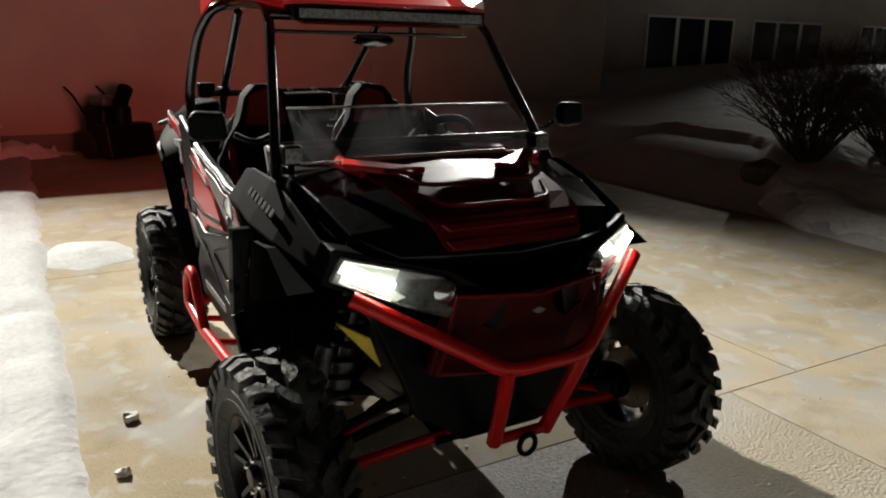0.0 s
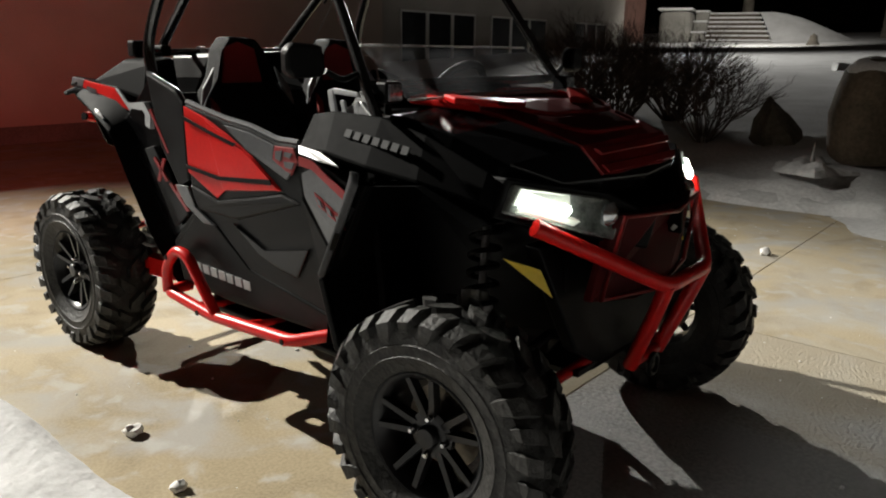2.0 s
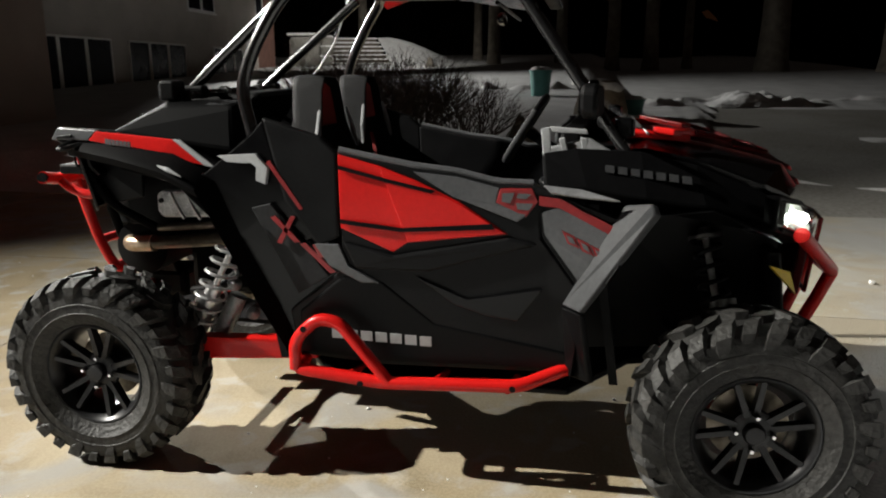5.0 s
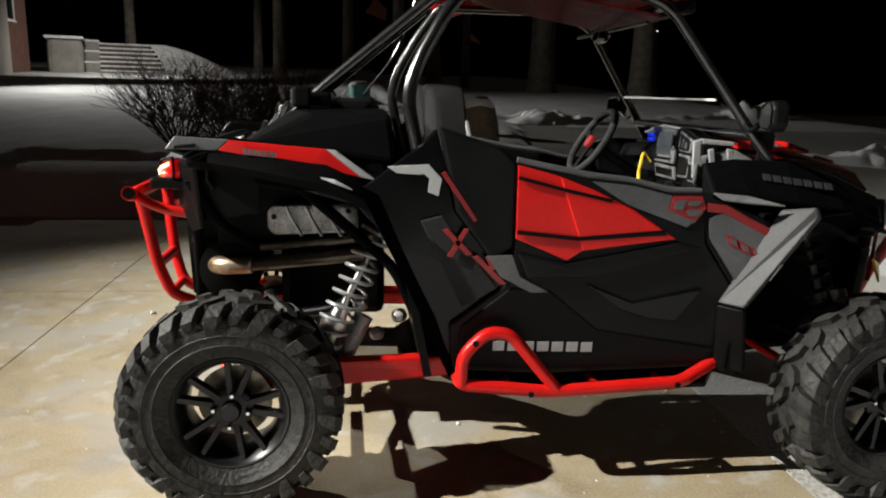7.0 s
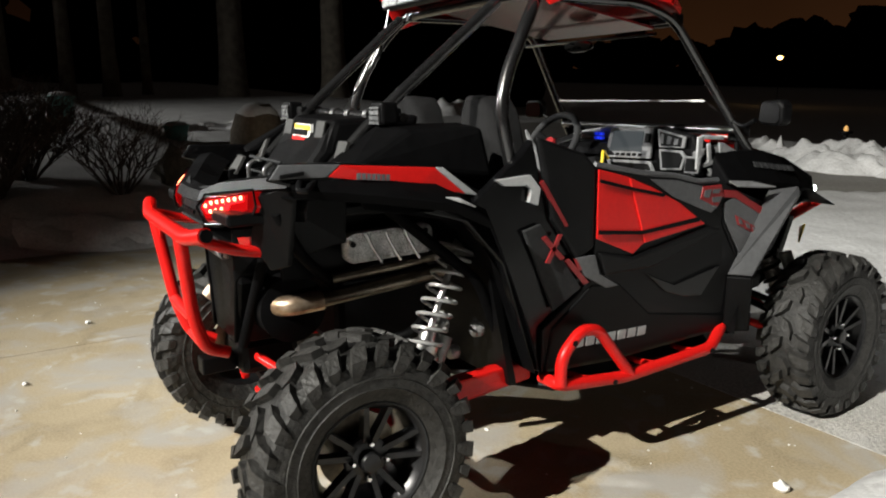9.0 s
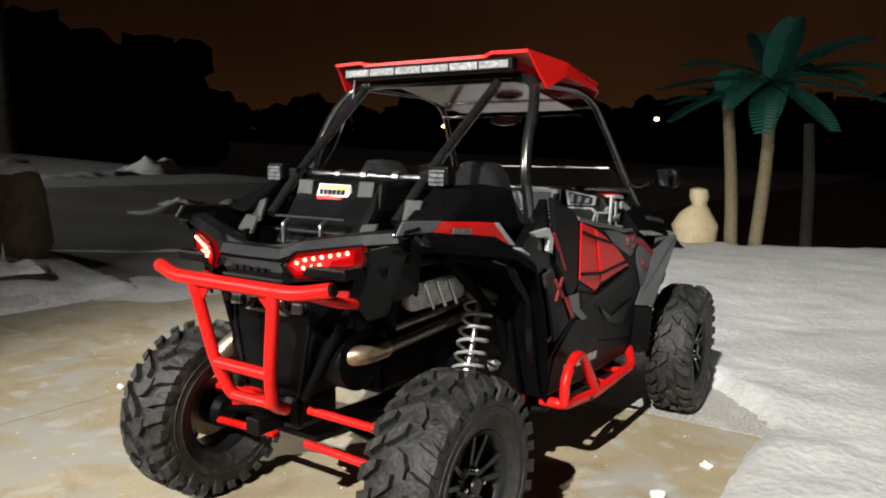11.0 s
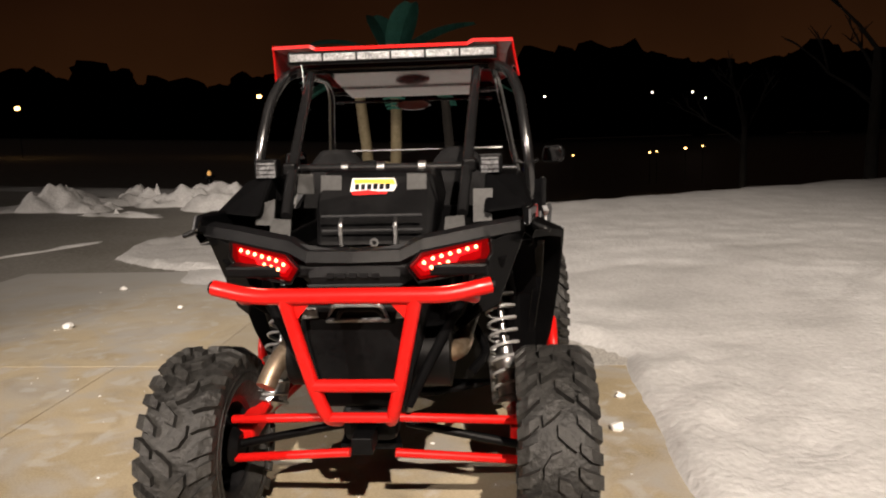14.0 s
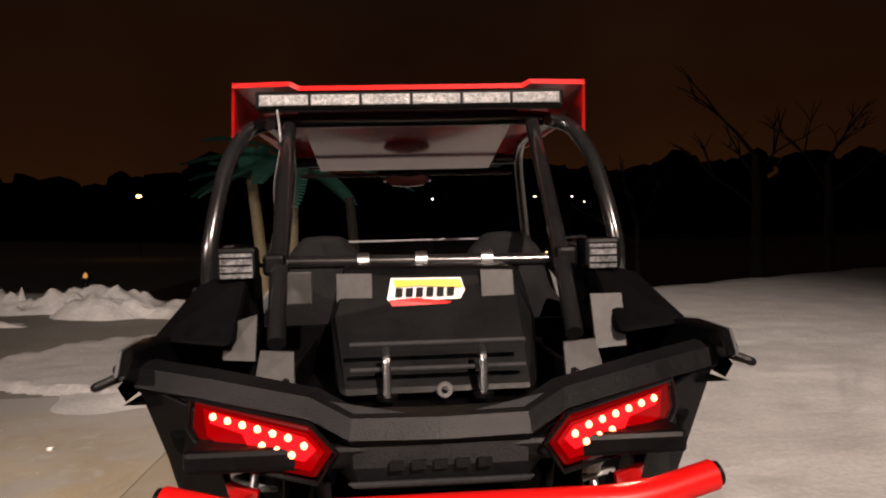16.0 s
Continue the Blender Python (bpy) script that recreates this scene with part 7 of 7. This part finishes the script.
def snow_bank(points, width, height, seed, label):
    """A low line of ploughed snow along a curve, of uneven width and height."""
    bm = bmesh.new()
    line = []
    for (x0, y0), (x1, y1) in zip(points, points[1:]):
        n = max(2, int(math.hypot(x1 - x0, y1 - y0) / 0.16))
        line += [(x0 + (x1 - x0) * k / n, y0 + (y1 - y0) * k / n) for k in range(n)]
    rows = []
    for i, (x, y) in enumerate(line):
        xa, ya = line[max(0, i - 1)]
        xb, yb = line[min(len(line) - 1, i + 1)]
        d = Vector((yb - ya, xa - xb, 0)).normalized()
        w = width * (0.45 + 0.55 * (0.5 + noise.noise((x * 0.8, y * 0.8, seed)))) * (0.3 if i in (0, len(line) - 1) else 1)
        row = []
        for k in range(9):
            v = k / 4 - 1
            px, py = x + d.x * w * v, y + d.y * w * v
            row.append(bm.verts.new((px, py, field_z(px, py) - 0.02 + height * (1 - v * v) * max(0.1, 0.6 + 1.1 * noise.noise((px * 1.5, py * 1.5, seed + 2)) + 0.3 * noise.noise((px * 6, py * 6, seed))))))
        rows.append(row)
    for a, b in zip(rows, rows[1:]):
        for k in range(8):
            bm.faces.new((a[k], a[k + 1], b[k + 1], b[k]))
    return thing("snow_ridge", bm, SNOW_PILE, label, "snow ridge", "", "stuff", smooth=True)


snow_bank([(-18.6, -2.5), (-18.8, 2.0), (-19.2, 6.0), (-20.6, 10.0), (-23.0, 14.0)], 0.8, 0.22, 3.0, "low ridge of ploughed snow along the yard")
snow_bank([(-11.6, 5.4), (-10.9, 8.0), (-9.6, 10.2), (-7.6, 12.0), (-5.8, 13.6), (-3.6, 11.6)], 0.55, 0.20, 5.0, "low ridge of ploughed snow before the lake")
snow_bank([(-5.75, -1.9), (-5.35, -1.0), (-5.25, 0.0), (-5.35, 0.7), (-5.9, 1.25)], 0.42, 0.17, 12.0, "lumpy ridge of shovelled snow along the planting bed")
snow_bank([(-8.6, 1.6), (-7.4, 2.7), (-6.9, 3.5), (-6.4, 4.6), (-5.9, 5.7), (-5.5, 7.0)], 0.10, 0.045, 9.0, "thin broken line of snow across the pavement")


def patch(place, size, seed, name="snow_patch", label="thin patch of wind-blown snow on the concrete", height=0.02):
    n, rows = 40, []
    bm = bmesh.new()
    for j in range(7):
        u = 1 - j / 6
        rows.append([bm.verts.new((size[0] * u * math.cos(a) * (1 + 0.22 * noise.noise((math.cos(a) * 1.6, math.sin(a) * 1.6, seed))), size[1] * u * math.sin(a) * (1 + 0.22 * noise.noise((math.cos(a) * 1.6, math.sin(a) * 1.6, seed))),
                                   0.002 + height * (1 - u * u) * (0.7 + 0.5 * noise.noise((u * 3, a, seed))))) for a in (2 * math.pi * k / n for k in range(n))] if u > 0 else [bm.verts.new((0, 0, height))])
    for a, b in zip(rows, rows[1:]):
        for k in range(n):
            bm.faces.new((a[k], a[(k + 1) % n], b[(k + 1) % n], b[k]) if len(b) > 1 else (a[k], a[(k + 1) % n], b[0]))
    ob = thing(name, bm, SNOW, label, "snow patch", "", "stuff", smooth=True)
    ob.location = place
    return ob


patch((0.95, -3.05, 0), (0.34, 0.42, 0), 3.0, height=0.05, label="small heap of snow beside the drive edge")
patch((-5.2, 1.6, 0.0), (0.9, 0.75, 0), 7.0, height=0.06, label="rounded patch of snow on the pavement")
patch((-2.45, 4.5, 0.0), (0.75, 0.95, 0), 9.0, height=0.07, label="rounded sheet of snow on the pavement")

for k, (x, y, r) in enumerate(((1.02, -0.11, 0.030), (1.10, 0.34, 0.024), (-2.45, 2.6, 0.02), (-3.25, 0.82, 0.035), (-3.1, 1.92, 0.035), (-2.2, -0.6, 0.022), (-2.6, -1.6, 0.016), (-1.6, -2.0, 0.014), (-3.4, 3.4, 0.03))):
    bm = bmesh.new()
    add_ball(bm, Matrix.Diagonal((r * 1.25, r, r * 0.8, 1)), 2, 0.5, k * 2.0)
    ob = thing("ice_lump", bm, ICE, "small dirty lump of ice on the concrete", "ice lump", "ice lumps on the drive", smooth=True)
    ob.location = (x, y, r * 0.62)
crumbs = bmesh.new()
rnd = random.Random(5)
for k in range(260):
    x, y = rnd.uniform(-4.8, 1.15), rnd.uniform(-4.0, 3.5)
    if in_drive(x, y) < 0.05:
        continue
    r = rnd.uniform(0.002, 0.006) * (1.8 if rnd.random() < 0.05 else 1.0)
    add_ball(crumbs, Matrix.Translation((x, y, r * 0.4)) @ Matrix.Diagonal((r * rnd.uniform(0.8, 1.8), r, r * 0.6, 1)), 1, 0.4, k)
thing("snow_crumbs", crumbs, ICE, "scattered crumbs of snow and ice", "snow crumbs", "", "stuff")

# ---- the light-up palm, lantern and far lights ----
def frond(top, az, el, n, wide, droop, seed):
    """A pinnate leaf: a midrib with a double row of narrow leaflets."""
    bm = bmesh.new()
    d0 = Vector((math.cos(el) * math.cos(az), math.cos(el) * math.sin(az), math.sin(el)))
    side = Vector((-math.sin(az), math.cos(az), 0))
    spine = [top + d0 * (n * u) + Vector((0, 0, -droop * n * u * u)) for u in (k / 22 for k in range(23))]
    add_tube(bm, spine, 0.022, 5, 0, 0.006)
    for k in range(1, 22):
        u = k / 22
        t = (spine[k + 1] - spine[k - 1]).normalized()
        up = side.cross(t)
        w = wide * (math.sin(math.pi * (0.16 + 0.80 * u)) ** 0.6)
        for s in (-1, 1):
            r = spine[k]
            e = r + side * (s * w) + t * (0.40 * w) - up * (0.30 * w) + Vector((0, 0, -0.10 * w))
            h = t * (n / 22 * 0.56)
            v = [bm.verts.new(p) for p in (r - h, r + h, e + h * 0.75, e - h * 0.75, r + up * 0.014, e * 0.4 + r * 0.6 + up * 0.022)]
            bm.faces.new((v[0], v[1], v[5])), bm.faces.new((v[1], v[2], v[5])), bm.faces.new((v[2], v[3], v[5])), bm.faces.new((v[3], v[0], v[5]))
            bm.faces.new((v[0], v[3], v[2], v[1]))
            bm.verts.remove(v[4])
    return bm


def palm(base, top, leaves, seed, label):
    ob = empty("palm_tree", label, "palm tree", "palm trees on the bank")
    b, t = Vector(base), Vector(top)
    rnd = random.Random(seed)
    pts = [b.lerp(t, u) + Vector((0.10 * math.sin(math.pi * u), 0, 0)) for u in (0, 0.2, 0.4, 0.6, 0.8, 1.0)]
    part("trunk", tube(pts, 0.25, 14, 0, 0.20), PALM_TRUNK, ob, smooth=True)
    for u in (0.12, 0.24, 0.36, 0.48, 0.60, 0.72, 0.84):
        c = b.lerp(t, u) + Vector((0.10 * math.sin(math.pi * u), 0, 0))
        part("trunk_ring", lathe([(0.19, -0.04), (0.26 - 0.045 * u, 0.0), (0.19, 0.04)], 14, Matrix.Translation(c), True), PALM_TRUNK, ob, smooth=True)
    for az, el, n, droop in leaves:
        part("frond", frond(t + Vector((0, 0, 0.05)), radians(az), radians(el), n, 0.58, droop, seed), PALM_LEAF, ob, "dark teal artificial palm frond")
    part("crown", rock_mesh((0.17, 0.17, 0.20), seed, 2, 0.2), PALM_TRUNK, ob).location = t
    return ob


palm((-4.1, 25.5, ground_z(-4.1, 25.5) - 0.1), (-3.64, 25.5, 4.15), ((-12, -2, 4.6, 0.26), (-20, 32, 4.0, 0.25), (-60, 58, 3.2, 0.25), (120, 52, 3.8, 0.25), (170, 30, 4.0, 0.3), (-165, 8, 4.1, 0.2), (-150, -12, 3.6, 0.2), (-85, -20, 2.6, 0.4), (40, 20, 3.6, 0.3), (80, 30, 3.6, 0.3), (-110, 5, 2.6, 0.5), (-35, 10, 3.7, 0.3), (178, -6, 3.8, 0.25), (-40, -22, 3.2, 0.2), (10, 22, 4.0, 0.3)), 2, "artificial palm with teal fronds and pale trunk")
palm((-4.8, 25.7, ground_z(-4.8, 25.7) - 0.1), (-5.2, 25.7, 3.5), ((150, 35, 2.3, 0.3), (200, 15, 2.3, 0.3), (90, 30, 2.3, 0.3), (-70, 50, 1.8, 0.2)), 5, "shorter artificial palm with a pale trunk")
post = thing("wooden_post", tube([(-0.98, 17.0, ground_z(-1.0, 17.0) - 0.1), (-1.02, 17.0, 1.0), (-1.11, 17.0, 2.36)], 0.15, 14, 0, 0.12), BARK_SHADED, "bare upright tree stump post", "post", smooth=True)
sack = thing("stone_ornament", lathe([(0.02, 0), (0.34, 0.02), (0.36, 0.30), (0.26, 0.52), (0.13, 0.66), (0.15, 0.80), (0.12, 0.92), (0.02, 0.96)], 22, Matrix.Translation((-1.72, 10.0, ground_z(-1.72, 10.0) - 0.02))), PALM_TRUNK, "pale rounded garden ornament on the snow", "ornament", smooth=True)
for v in sack.data.vertices:
    v.co.x += 0.10 * noise.noise(v.co * 2.2)
    v.co.y += 0.10 * noise.noise(v.co * 2.2 + Vector((7, 0, 0)))
lan = thing("lantern", lathe([(0.01, 0), (0.10, 0), (0.08, 0.06), (0.05, 0.10), (0.05, 0.75), (0.14, 0.78), (0.14, 0.82), (0.01, 0.82)], 16, Matrix.Translation((-6.4, 13.2, ground_z(-6.4, 13.2) - 0.3))), BLACK_PLASTIC, "small dark lantern with a warm light", "lantern", smooth=True)
part("flame", lathe([(0.01, 0.82), (0.04, 0.83), (0.05, 0.86), (0.03, 0.92), (0.01, 0.94)], 12, Matrix.Translation((-6.4, 13.2, ground_z(-6.4, 13.2) - 0.3))), LAMP_DIM, lan, "glowing warm lamp", smooth=True)


def far_lamp(az, el, dist, size, mat):
    a, e = radians(az), radians(el)
    p = Vector((0.47, -3.70, 1.50)) + Vector((math.sin(a) * math.cos(e), math.cos(a) * math.cos(e), math.sin(e))) * dist
    foot = -3.2
    ob = thing("far_lamp", tube([(p.x, p.y, foot), (p.x, p.y, p.z)], dist * 0.0004, 6, 0), BLACK_PLASTIC, "distant lamp across the lake", "lamp", "far lamps")
    bm = bmesh.new()
    add_ball(bm, Matrix.Translation(p) @ Matrix.Diagonal((size * dist * 1.5, size * dist, size * dist, 1)), 2)
    part("bulb", bm, mat, ob, "small glowing lamp")


for az, el, sz, mt in ((-34.0, 2.3, 0.0045, LAMP_WARM), (-18.2, 2.9, 0.0045, LAMP_WARM), (3.1, 2.34, 0.0022, LAMP_WHITE), (10.9, 2.33, 0.0016, LAMP_WHITE), (13.7, 2.25, 0.0018, LAMP_WHITE), (14.6, 1.8, 0.0016, LAMP_WHITE), (5.2, -2.1, 0.0016, LAMP_WARM),
                       (10.8, -2.0, 0.0018, LAMP_WARM), (11.3, -1.93, 0.0014, LAMP_WARM), (13.3, -1.75, 0.0022, LAMP_WARM), (14.5, -1.6, 0.0015, LAMP_WARM), (-64.4, 4.6, 0.0012, LAMP_WHITE)):
    far_lamp(az, el, 62.0 if el < 0 or az < -60 else 150.0, sz * 0.5, mt)

# ---- clutter by the garage ----
snow_blower = empty("snow_blower", "dark two-stage snow blower parked by the garage", "snow blower")
SB = Matrix.Translation((0.15, -8.35, 0.0)) @ pose(0, 0, 0, 0, 0, 25)
part("auger_housing", slab([SB @ Vector(p) for p in ((-0.36, 0.15, 0.05), (-0.36, 0.50, 0.05), (-0.36, 0.42, 0.50), (-0.36, 0.15, 0.50))], SB.to_3x3() @ Vector((0.72, 0, 0))), GREY_PLASTIC, snow_blower, bevel=0.03)
part("engine", box((-0.24, -0.32, 0.30), (0.24, 0.14, 0.72), SB), BLACK_PLASTIC, snow_blower, bevel=0.05)
part("fuel_tank", box((-0.16, -0.28, 0.72), (0.18, 0.10, 0.86), SB), SILVER_GREY, snow_blower, bevel=0.05)
part("chute", tube([SB @ Vector(p) for p in ((0.05, 0.30, 0.45), (0.05, 0.32, 0.80), (0.05, 0.48, 0.98))], 0.10, 12, 0.1), BLACK_PLASTIC, snow_blower, smooth=True)
for s in (-1, 1):
    part("wheel", lathe([(0.05, -0.06), (0.19, -0.06), (0.20, 0), (0.19, 0.06), (0.05, 0.06)], 20, SB @ Matrix.Translation((s * 0.30, -0.1, 0.20)) @ pose(0, 0, 0, 0, 90, 0)), RUBBER, snow_blower, smooth=True)
    part("handle", tube([SB @ Vector(p) for p in ((s * 0.22, -0.2, 0.5), (s * 0.24, -0.55, 0.85), (s * 0.24, -0.75, 0.95))], 0.016, 8, 0.05), BLACK_PLASTIC, snow_blower, smooth=True)
bench = empty("garden_bench", "snow-dusted pale bench by the garage", "bench")
BB = Matrix.Translation((2.1, -8.5, 0.05))
for k in range(4):
    part("seat_slat", box((-0.6, -0.2 + 0.11 * k, 0.42), (0.6, -0.11 + 0.11 * k, 0.45), BB), WHITE_TRIM, bench)
for x in (-0.52, 0.52):
    part("leg", box((x - 0.03, -0.2, 0), (x + 0.03, 0.22, 0.42), BB), WHITE_TRIM, bench)
